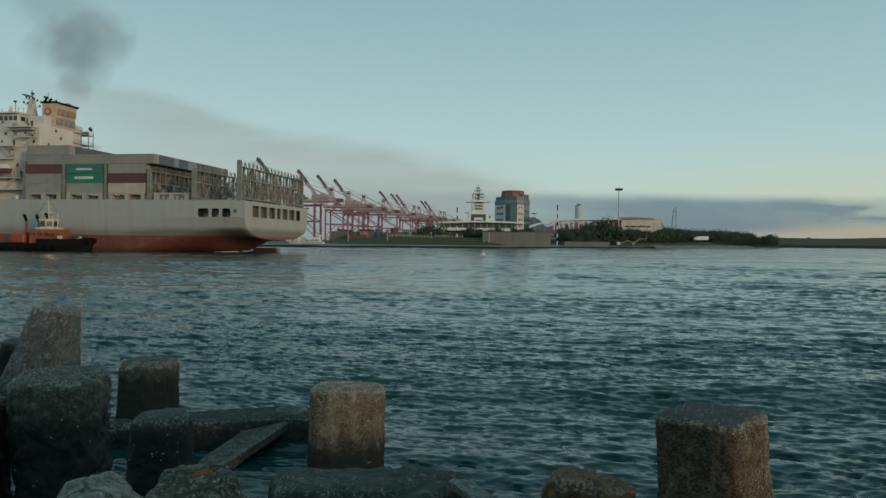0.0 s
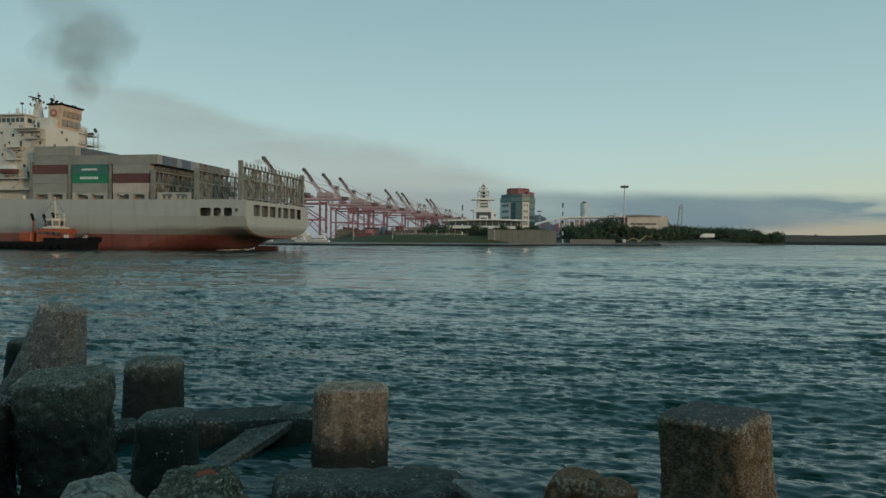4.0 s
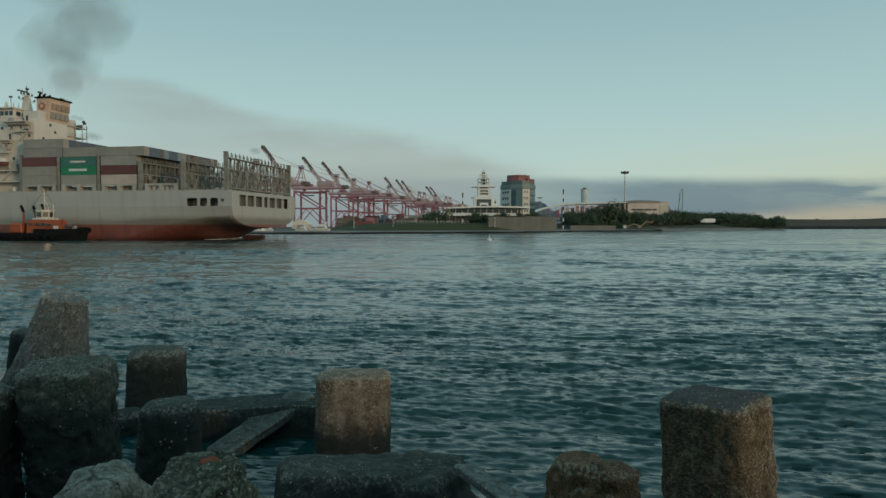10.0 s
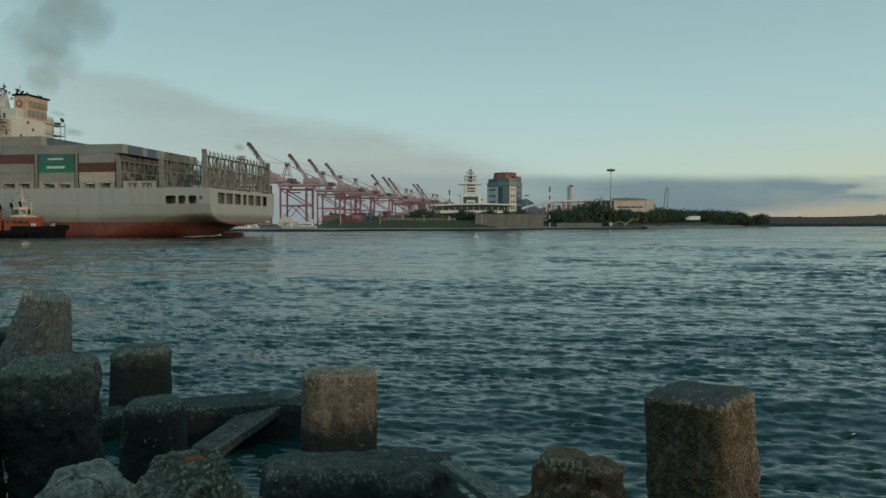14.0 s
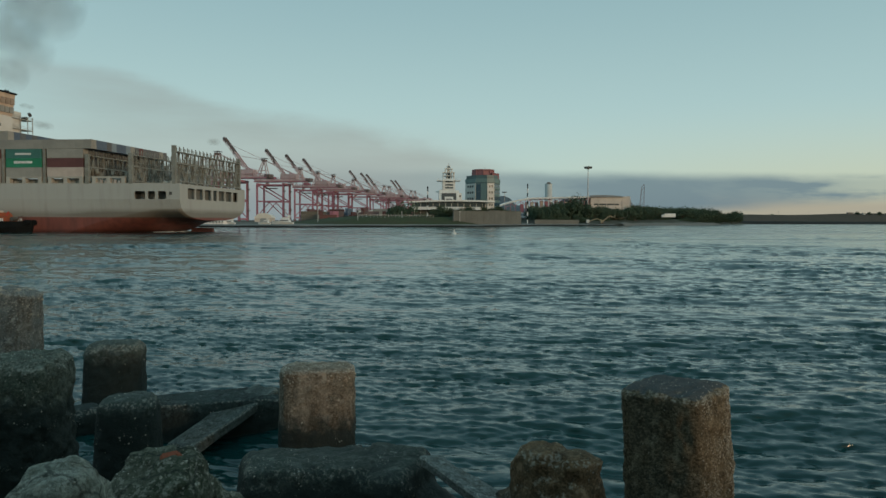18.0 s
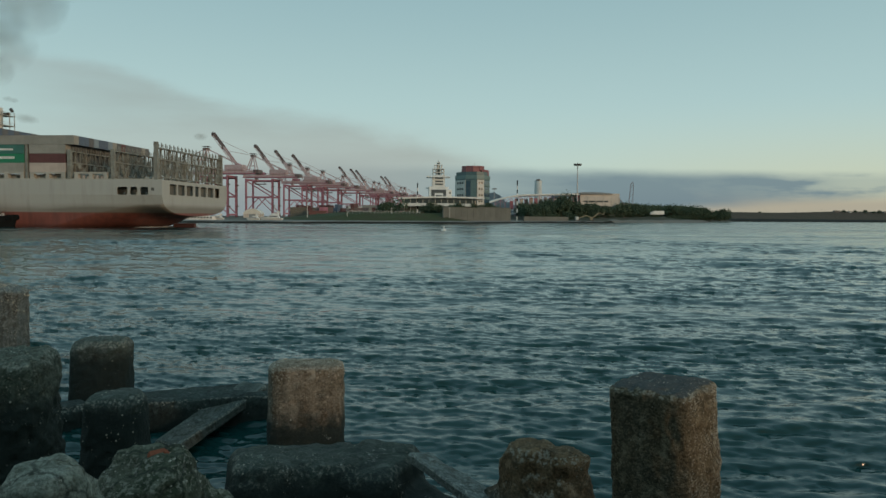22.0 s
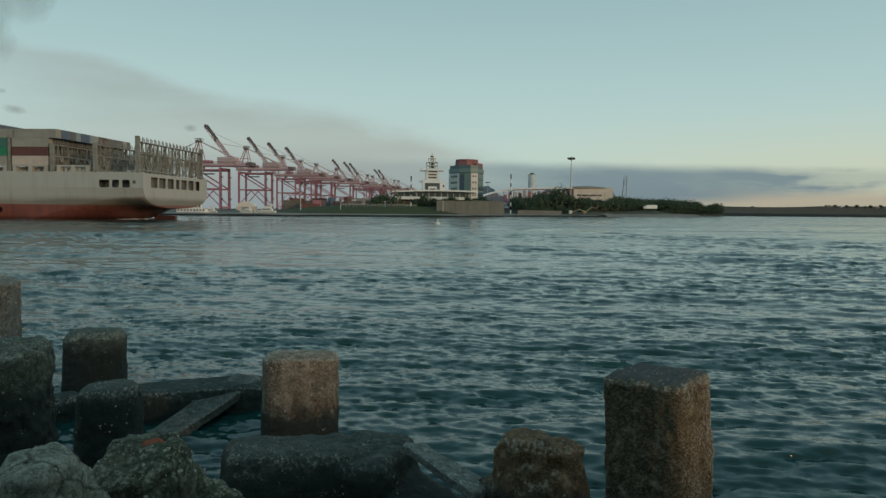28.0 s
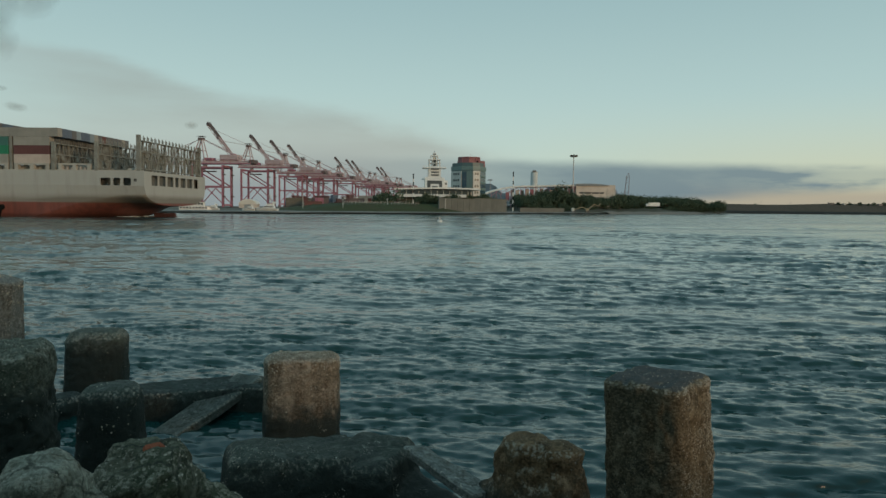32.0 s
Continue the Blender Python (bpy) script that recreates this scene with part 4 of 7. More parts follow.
def build_ship():
    ship = thing("container_ship", 0, 0, 0, "large grey-beige container ship with red bottom paint, under way", "ship")
    hull = part("hull", hull_mesh(), HULL, ship, "grey-beige hull above red bottom paint, sooty at the boot line")
    inner = bmesh.new()
    box(inner, 0.9, 15.5, -BEAM + 1.2, -1.1, 8.9, 9.3)
    box(inner, 15.5, 15.8, -BEAM + 1.2, -1.1, 8.9, 13.6)
    box(inner, 1.4, 1.7, -BEAM + 1.2, -3.5, 9.3, 13.9)
    box(inner, 2.9, 15.5, -3.1, -2.8, 9.3, 13.9)
    part("mooring_deck", inner, PORT_GREY, ship, "grey mooring deck behind the openings")
    for u, v in ((4.1, 6.6), (7.4, 9.7), (10.4, 13.7)):
        m = Matrix(((1, 0, 0, 0), (0, 0, 1, 0.15), (0, 1, 0, 0), (0, 0, 0, 1)))
        part("port_frame", port_frame(u, v, 9.7, 12.0, m), HULL, ship)
    for w, v in zip(PORT_STARTS, PORT_WIDTHS):
        m = Matrix(((0, 0, 1, 0), (1, 0, 0, 0), (0, 1, 0, 0), (0, 0, 0, 1)))
        part("port_frame", port_frame(-w - v, -w, 9.85, 13.05, m), HULL, ship)
    for u, w in ((5.2, -1.8), (8.5, -2.0), (12.0, -1.9)):
        bm = bmesh.new()
        tube(bm, (u - 0.5, w, 9.3), (u - 0.5, w, 10.5), 0.35)
        tube(bm, (u + 0.5, w, 9.3), (u + 0.5, w, 10.5), 0.35)
        box(bm, u - 1.0, u + 1.0, w - 0.5, w + 0.5, 9.25, 9.4)
        part("bollard", bm, LASH, ship)
    part("side_port", boxed(2.35, 3.25, -0.02, 0.17, 10.9, 11.8), SHADOW_STEEL, ship, "small dark square fairlead")
    bm = bmesh.new()
    box(bm, 0.6, 8.2, -23.0, -22.0, -3, 1.3, 0.3)
    part("rudder", bm, RUDDER_RED, ship, "dark red rudder head under the counter")
    # churned white wash under the counter and along the waterline
    rng = random.Random(9)
    wash = bmesh.new()
    for k in range(26):
        u, w = rng.uniform(7.5, 15.5), rng.uniform(-30, -9)
        pts = ring(rng.uniform(0.8, 2.4), rng.uniform(0.5, 1.5), 9, rng.random(), u, w)
        prism_into(wash, pts, 0.05, 0.10 + 0.16 * rng.random())
    tagged(part("stern_wash", wash, FOAM, ship, "white churned water under the stern"), kind="stuff")
    # bulwark rail along the deck edge
    for y in (-0.1, -BEAM + 0.1):
        part("bulwark", boxed(0.2, 210, y - 0.06, y + 0.06, DECK - 0.02, DECK + 0.25), SHIP_GREY, ship)
    # hatch covers under the boxes
    for u0, u1 in ((16.8, 27.0), (29.8, 40.8), (42.7, 54.0), (55.9, 67.0)):
        part("hatch_cover", boxed(u0, u1, -BEAM + 2.4, -2.4, DECK, 15.7, bevel=0.1), SHIP_GREY, ship)
        for k in range(3):
            u = u0 + 0.6 + k * (u1 - u0 - 1.2) / 2
            part("pedestal", boxed(u - 0.55, u + 0.55, -1.5, -0.25, DECK, 16.25), SHIP_GREY, ship)
        part("side_girder", boxed(u0, u1, -1.2, -0.3, 15.75, 16.28), SHIP_GREY, ship)
        for k in range(8):
            u = u0 + 0.4 + k * (u1 - u0 - 0.8) / 7
            part("rail_stanchion", boxed(u - 0.05, u + 0.05, -2.3, -2.2, DECK, DECK + 1.2), LASH, ship)
    # containers
    rng = random.Random(5)
    high, wide, long = 2.68, 2.42, 11.35
    pitch = (BEAM - 0.6) / 18
    data = {}
    for mat in (BOX_GREY, BOX_PINK, BOX_BROWN, BOX_GREEN, BOX_TEAL, BOX_BLUE, BOX_SKY, BOX_DARK, BOX_DEEP):
        ob = part("container", corrugated(long, wide, high - 0.05), mat, ship)
        data[mat.name] = ob.data
        bpy.data.objects.remove(ob)
        ob = part("container", corrugated(13.4, wide, high - 0.05, 16), mat, ship)
        data[mat.name + "_long"] = ob.data
        bpy.data.objects.remove(ob)

    def place(u, row, tier, mat, label=""):
        upper = tier >= 3
        u -= 2.6 if upper else 0.0
        ob = new("container", data[mat.name + "_long" * upper])
        ob.parent = ship
        ob.matrix_basis = pose(u, -0.3 - pitch * row - wide, 16.3 + tier * high)
        if label:
            tagged(ob, label)
        return ob

    for tier, mat in enumerate((BOX_PINK, BOX_BROWN, BOX_GREY, BOX_GREY)):
        place(29.6, 0, tier, mat)
    for tier, mat in enumerate((BOX_GREY, BOX_GREEN, BOX_TEAL, BOX_GREY)):
        ob = place(42.65, 0, tier, mat)
    for tier, mat in enumerate((BOX_GREY, BOX_GREY, BOX_BROWN, BOX_GREY, BOX_GREY)):
        place(55.75, 0, tier, mat)
    top_row = (BOX_GREY, BOX_BLUE, BOX_BLUE, BOX_DARK, BOX_SKY, BOX_BLUE, BOX_BLUE, BOX_SKY, BOX_GREY, BOX_DARK, BOX_BROWN, BOX_DARK, BOX_DARK, BOX_DARK, BOX_DARK, BOX_GREY, BOX_DARK)
    for row in range(1, 17):
        place(29.6, row, 3, top_row[row % 17])
        place(42.65, row, 3, rng.choice((BOX_GREY, BOX_DARK, BOX_BLUE)))
        place(55.75, row, 4, rng.choice((BOX_DARK, BOX_BLUE, BOX_DARK)))
        place(55.75, row, 3, rng.choice((BOX_GREY, BOX_DARK, BOX_BLUE)))
        for tier in range(3):
            place(29.6, row, tier, rng.choice((BOX_DARK, BOX_DARK, BOX_DEEP, BOX_GREY, BOX_DEEP)))
    # white lettering on the green boxes, as bars
    for z, x0, x1, tall in ((16.3 + 1.55 * high, 45.6, 51.3, 0.7), (16.3 + 2.45 * high, 46.0, 51.0, 0.55)):
        x = x0
        while x < x1:
            step = rng.uniform(0.42, 0.68)
            part("letter_bar", boxed(x, x + step - 0.12, -0.3 + 0.02, -0.3 + 0.07, z - tall / 2, z + tall / 2), WHITE, ship)
            x += step
    # lashing bridges across the deck
    for u, top, brace in ((1.9, 23.6, True), (15.0, 22.7, False), (28.4, 22.6, False)):
        for k in range(19):
            w = -0.45 - k * (BEAM - 0.9) / 18
            edge = k in (0, 18)
            half = 0.55 if edge else (0.28 if k % 2 else 0.17)
            post = part("lashing_post", boxed(u - half, u + half, w - (0.42 if edge else 0.16), w + (0.42 if edge else 0.16), DECK, top + ((1.4 if brace else 0.2) if edge else 0.0)), LASH, ship)
            if not edge:
                part("guide_prong", beam((u - 0.3, w, top), (u - 0.3, w - 0.1, top + 1.3), 0.22), LASH, ship)
                part("guide_prong", beam((u + 0.5, w, top - 0.5), (u + 0.5, w + 0.1, top + 1.1), 0.18), LASH, ship)
        for z, t in ((top - 0.3, 0.28), (top - 3.6, 0.34), (DECK + 0.8, 0.3)):
            part("walkway", boxed(u - 0.6, u + 0.6, -BEAM + 0.4, -0.4, z - t / 2, z + t / 2), LASH, ship)
        step = (BEAM - 0.9) / 18
        for k in range(18):
            w0, w1 = -0.45 - k * step, -0.45 - (k + 1) * step
            low, high = (DECK + 1, top - 3.8) if k % 3 else (top - 6.5, top - 0.5)
            if k % 2:
                w0, w1 = w1, w0
            part("cross_brace", beam((u - 0.45, w0, low), (u - 0.45, w1, high), 0.22), LASH, ship)
            if k % 3 == 1:
                part("lashing_rack", boxed(u - 0.7, u - 0.3, min(w0, w1) + 0.5, max(w0, w1) - 0.5, top - 5.2, top - 3.9), LASH, ship)
            if k % 4 == 2:
                part("lashing_rod", beam((u + 0.3, w0, DECK + 0.9), (u + 0.3, w1, top - 0.6), 0.12), SHADOW_STEEL, ship)
                part("turnbuckle", beam((u + 0.3, w1, DECK + 0.9), (u + 0.3, w0, top - 4), 0.12), SHADOW_STEEL, ship)
        for k in range(36):
            w = -0.45 - (k + 0.5) * step / 2
            z0 = DECK + 0.9 + (k * 7 % 5) * 0.5
            part("guide_rod", beam((u + (0.25 if k % 2 else -0.25), w, z0), (u + (0.25 if k % 2 else -0.25), w, top - 0.4 - (k * 5 % 4) * 0.8), 0.13), LASH, ship)
        for k in range(0, 18, 2):
            w0 = -0.45 - k * step
            part("grating_panel", boxed(u - 0.12, u + 0.02, w0 - 0.8 * step, w0 - 0.2 * step, DECK + 0.95, DECK + 2.4 + (k % 3) * 0.7), LASH, ship)
        for z in (top - 2.5, top - 1.9, top + 0.5):
            part("handrail", beam((u - 0.62, -0.5, z), (u - 0.62, -BEAM + 0.5, z), 0.06), LASH, ship)
    for u in (41.85, 54.95, 67.6):
        for w in (-0.7, -BEAM + 0.7):
            part("lashing_post", boxed(u - 0.42, u + 0.42, w - 0.4, w + 0.4, DECK, 25.2), LASH, ship)
        for z in (19.2, 22.0, 24.9):
            part("walkway", boxed(u - 0.38, u + 0.38, -BEAM + 0.4, -0.4, z - 0.2, z + 0.2), LASH, ship)
    # loose gear on the after deck
    for k in range(9):
        w = -3 - k * 4.4
        part("deck_locker", boxed(5 + (k % 3), 6.4 + (k % 3), w - 0.7, w + 0.7, DECK, DECK + 0.9 + 0.3 * (k % 2), bevel=0.05), SHIP_GREY, ship)
    for k in range(7):
        part("deck_fitting", boxed(17 + k * 1.4, 17.6 + k * 1.4, -0.9, -0.5, DECK, DECK + 0.7 + 0.25 * (k % 3)), BOX_PINK, ship)
    build_house(ship)
    return ship


def build_house(ship):
    """Accommodation block with stepped decks and bridge, engine casing and funnel."""
    house = part("accommodation", boxed(71.5, 85, -27.0, -4.6, DECK, 36.4, bevel=0.15), SHIP_WHITE, ship, "tall white accommodation block")
    part("wheelhouse", boxed(74.6, 85, -26.5, -6.0, 36.4, 40.0, bevel=0.15), SHIP_WHITE, ship)
    part("bridge_roof", boxed(74.2, 85.5, -27, -5, 40.0, 40.4), SHIP_WHITE, ship)
    for k in range(6):
        part("bridge_window", boxed(75.0 + k * 1.6, 76.2 + k * 1.6, -6.02, -5.94, 38.0, 39.3), GLASS, ship)
    for k in range(8):
        part("bridge_window", boxed(74.54, 74.62, -26 + k * 2.5, -24.4 + k * 2.5, 38.0, 39.3), GLASS, ship)
    part("engine_casing", boxed(66.2, 71.5, -18.4, -4.6, DECK, 36.6, bevel=0.12), SHIP_WHITE, ship)
    part("casing_top", boxed(66.8, 72.5, -18.2, -7.2, 36.6, 39.4, bevel=0.12), SHIP_WHITE, ship)
    tower = part("funnel", prism([(66.4, -18.6), (70.2, -18.6), (70.2, -10.0), (66.4, -10.0)], 36.6, 43.6,
                                 [(65.4, -18.9), (69.8, -18.9), (69.8, -9.7), (65.4, -9.7)]), FUNNEL, ship, "buff funnel with a dark cap and red round badge")
    part("funnel_cap", prism([(65.0, -19.3), (70.2, -19.3), (70.2, -9.3), (65.0, -9.3)], 43.6, 44.1), BLACK, tower)
    for k, (u, w, h, r) in enumerate(((69.6, -10.6, 1.2, 0.30), (69.0, -11.6, 1.0, 0.34), (68.4, -12.8, 0.8, 0.26), (66.8, -15.6, 0.4, 0.24), (67.4, -17.4, 0.5, 0.28))):
        pipe_part = part("exhaust_pipe", pipe((u, w, 44.0), (u - 0.3, w, 44.0 + h), r, sides=10), BLACK, tower)
        part("pipe_bend", pipe((u - 0.3, w, 43.9 + h), (u - 0.9, w, 44.2 + h), r * 0.9, sides=10), BLACK, pipe_part)
    for z in (41.3, 38.6):
        for k in range(4):
            w = -11.0 - k * 2.0
            part("louvre", boxed(65.9 - (z - 38) * 0.12, 66.3, w - 1.7, w, z - 0.95, z + 0.95), BOX_GREY if z < 40 else BOX_BROWN_PALE, tower)
    part("badge", pipe((68.0, -9.95, 41.2), (68.0, -9.60, 41.2), 1.15, sides=24), BADGE_RED, tower, "round faded red badge")
    part("badge_centre", pipe((68.0, -9.9, 41.2), (68.0, -9.56, 41.2), 0.55, sides=20), FUNNEL, tower)
    # open decks, rails, doors and windows on the port side and after face
    for k, (u0, u1, z, out) in enumerate(((67.0, 85, 17.4, -1.6), (70.4, 85, 20.8, -2.4), (74.0, 79.5, 26.4, -3.0), (73.0, 78.0, 30.0, -2.2), (66.8, 72.8, 32.6, -3.0), (67.0, 75.4, 35.4, -1.6))):
        deck = boxed(u0, u1, -4.6, out, z - 0.14, z + 0.14)
        if k > 1:
            box(deck, u0 + 0.6, u1 - 0.6, -4.6, out - 1.2, z - 0.7, z - 0.14)
        part("open_deck", deck, SHIP_WHITE, ship)
        part("rail", beam((u0, out - 0.05, z + 1.0), (u1, out - 0.05, z + 1.0), 0.09), SHIP_WHITE, ship)
        for s in range(int((u1 - u0) / 2) + 1):
            part("stanchion", beam((u0 + 0.1 + s * 2, out - 0.05, z), (u0 + 0.1 + s * 2, out - 0.05, z + 1.05), 0.07), SHIP_WHITE, ship)
        part("door", boxed(u0 + 1.4, u0 + 2.2, -4.62, -4.53, z + 0.14, z + 2.1), SHADOW_STEEL, ship)
    for u, z in ((74.2, 33.4), (77.5, 33.4), (80.5, 30.4), (76.2, 27.8), (81.0, 27.6), (73.6, 24.2), (79.0, 24.0), (76.5, 20.4), (69.4, 29.0), (69.2, 24.6)):
        part("cabin_window", boxed(u - 0.4, u + 0.4, -4.62, -4.54, z, z + 0.9), GLASS, ship)
    for k, (u, z0, z1) in enumerate(((72.6, 20.9, 26.2), (80.4, 26.6, 36.0), (70.2, 17.6, 32.4), (84.2, 20.9, 36.2))):
        part("vent_pipe", pipe((u, -4.3, z0), (u, -4.3, z1), 0.16, sides=8), SHIP_WHITE, ship)
    for u, z in ((75.0, 34.4), (78.5, 36.9), (81.5, 34.2), (83.4, 31.0), (78.8, 31.2), (75.4, 29.0), (83.0, 26.0), (81.2, 23.4), (84.0, 18.6), (71.0, 33.6), (70.0, 36.0), (68.2, 31.0)):
        part("cabin_window", boxed(u - 0.32, u + 0.32, -4.62, -4.54, z, z + 0.75), GLASS, ship)
    for u, z in ((68.4, 33.2), (73.8, 35.8), (75.2, 27.2), (78.8, 21.4)):
        part("deck_locker", boxed(u - 0.7, u + 0.7, -4.4, -3.5, z, z + 1.1, bevel=0.08), SHIP_GREY, ship)
    part("stair", beam((70.6, -3.6, 29.8), (67.6, -3.6, 32.6), 0.8, 0.15), SHIP_WHITE, ship)
    part("stair", beam((76.5, -3.2, 17.5), (73.0, -3.2, 20.8), 0.8, 0.15), SHIP_WHITE, ship)
    part("stair", beam((74.8, -3.6, 26.5), (78.0, -3.6, 30.0), 0.8, 0.15), SHIP_WHITE, ship)
    # lifeboat in its davits over the side deck
    boat = part("lifeboat", prism(ring(3.6, 1.25, 14, 0, 77.5, -2.6), 22.2, 23.4, ring(3.9, 1.4, 14, 0, 77.5, -2.6)), BOX_BROWN, ship, "red-brown lifeboat hull")
    part("canopy", prism(ring(3.9, 1.4, 14, 0, 77.5, -2.6), 23.4, 24.6, ring(2.6, 0.7, 14, 0, 77.5, -2.6)), SHIP_WHITE, boat)
    for u in (74.8, 80.2):
        part("davit", beam((u, -4.4, 20.9), (u, -2.4, 25.4), 0.4), SHIP_WHITE, ship)
    # rounded tanks and lockers on the deck below the house
    for u, w, r, h in ((69.0, -2.6, 0.9, 2.0), (71.6, -2.4, 0.7, 1.6), (80.4, -2.2, 0.8, 2.2), (83.0, -2.4, 0.7, 1.5)):
        part("deck_tank", pipe((u, w, DECK), (u, w, DECK + h), r, r * 0.85, 12), SHIP_WHITE, ship)
    for k, (w, z) in enumerate(((-8, 30.5), (-13, 33.0), (-17, 27.8), (-11, 35.0))):
        part("casing_window", boxed(66.12, 66.22, w - 0.4, w + 0.4, z, z + 0.9), SHADOW_STEEL, ship)
    for z in (30.0, 33.2, 36.5):
        part("platform", boxed(66.4, 70.0, -28.0, -18.4, z - 0.12, z + 0.12), SHIP_GREY, ship)
        for r in (0.55, 1.05):
            part("rail", beam((66.4, -28.0, z + r), (66.4, -18.4, z + r), 0.08), SHIP_GREY, ship)
        for w in (-27.8, -25.6, -22.3):
            part("stanchion", beam((66.5, w, z - 3.2), (66.5, w, z + 1.1), 0.18), SHIP_GREY, ship)
    part("vent_house", boxed(67, 71.5, -23.4, -18.4, 31.0, 38.8, bevel=0.15), SHIP_WHITE, ship)
    part("life_raft", pipe((67.4, -26.6, 37.2), (69.2, -26.6, 37.2), 0.55), BLACK, ship)
    part("searchlight", pipe((67.0, -27.6, 38.2), (67.0, -26.8, 39.0), 0.5), SHADOW_STEEL, ship)
    # signal mast with radar arms, on the wheelhouse roof
    part("signal_mast", prism([(76.0, -15.4), (78.4, -15.4), (78.4, -13.0), (76.0, -13.0)], 40.4, 45.4,
                              [(76.6, -14.8), (77.8, -14.8), (77.8, -13.6), (76.6, -13.6)]), SHIP_WHITE, ship)
    for z, l in ((44.0, 3.2), (45.6, 2.2)):
        part("yard", beam((77.2, -14.2 - l, z), (77.2, -14.2 + l, z), 0.25), SHIP_WHITE, ship)
        for s in (-1, -0.4, 0.5, 1):
            part("signal_lamp", boxed(77.0, 77.4, -14.35 + s * l, -14.05 + s * l, z + 0.12, z + 0.75), SHADOW_STEEL, ship)
    part("mast_pole", pipe((77.2, -14.2, 45.4), (77.2, -14.2, 48.6), 0.13), SHADOW_STEEL, ship)
    part("mast_pole", pipe((76.0, -19.5, 40.4), (76.0, -19.5, 49.0), 0.14), SHIP_WHITE, ship)
    part("radar", boxed(76.8, 77.6, -14.0, -10.6, 46.5, 46.8), SHADOW_STEEL, ship)
    for u, w, z0, z1 in ((75.2, -12.4, 44.0, 47.2), (78.6, -16.6, 44.0, 46.8), (74.6, -16.8, 40.4, 45.8), (70.5, -12.0, 44.0, 46.0), (79.5, -10.5, 40.4, 44.6)):
        part("aerial", pipe((u, w, z0), (u + 0.2, w, z1), 0.09, sides=6), SHADOW_STEEL, ship)
        part("aerial_head", boxed(u - 0.2, u + 0.6, w - 0.3, w + 0.3, z1 - 0.3, z1 + 0.2), SHADOW_STEEL, ship)
    for u, w, h in ((75.5, -7.0, 1.6), (78.0, -7.2, 1.2), (80.0, -9.0, 1.9), (76.5, -10.0, 2.1), (82.0, -8.0, 1.4)):
        part("roof_gear", pipe((u, w, 40.4), (u, w, 40.4 + h), 0.16, 0.12, 8), SHIP_WHITE, ship)
    part("roof_dome", pipe((79, -8, 40.4), (79, -8, 42.6), 0.8, 0.3, 12), SHIP_WHITE, ship)


BADGE_RED = material("badge_red", (0.42, 0.14, 0.10), 0.6, scale=0.6)
BOX_BROWN_PALE = material("louvre_buff", (0.33, 0.24, 0.17), 0.6)
ship = build_ship()


# ---- harbour tug made fast alongside ----


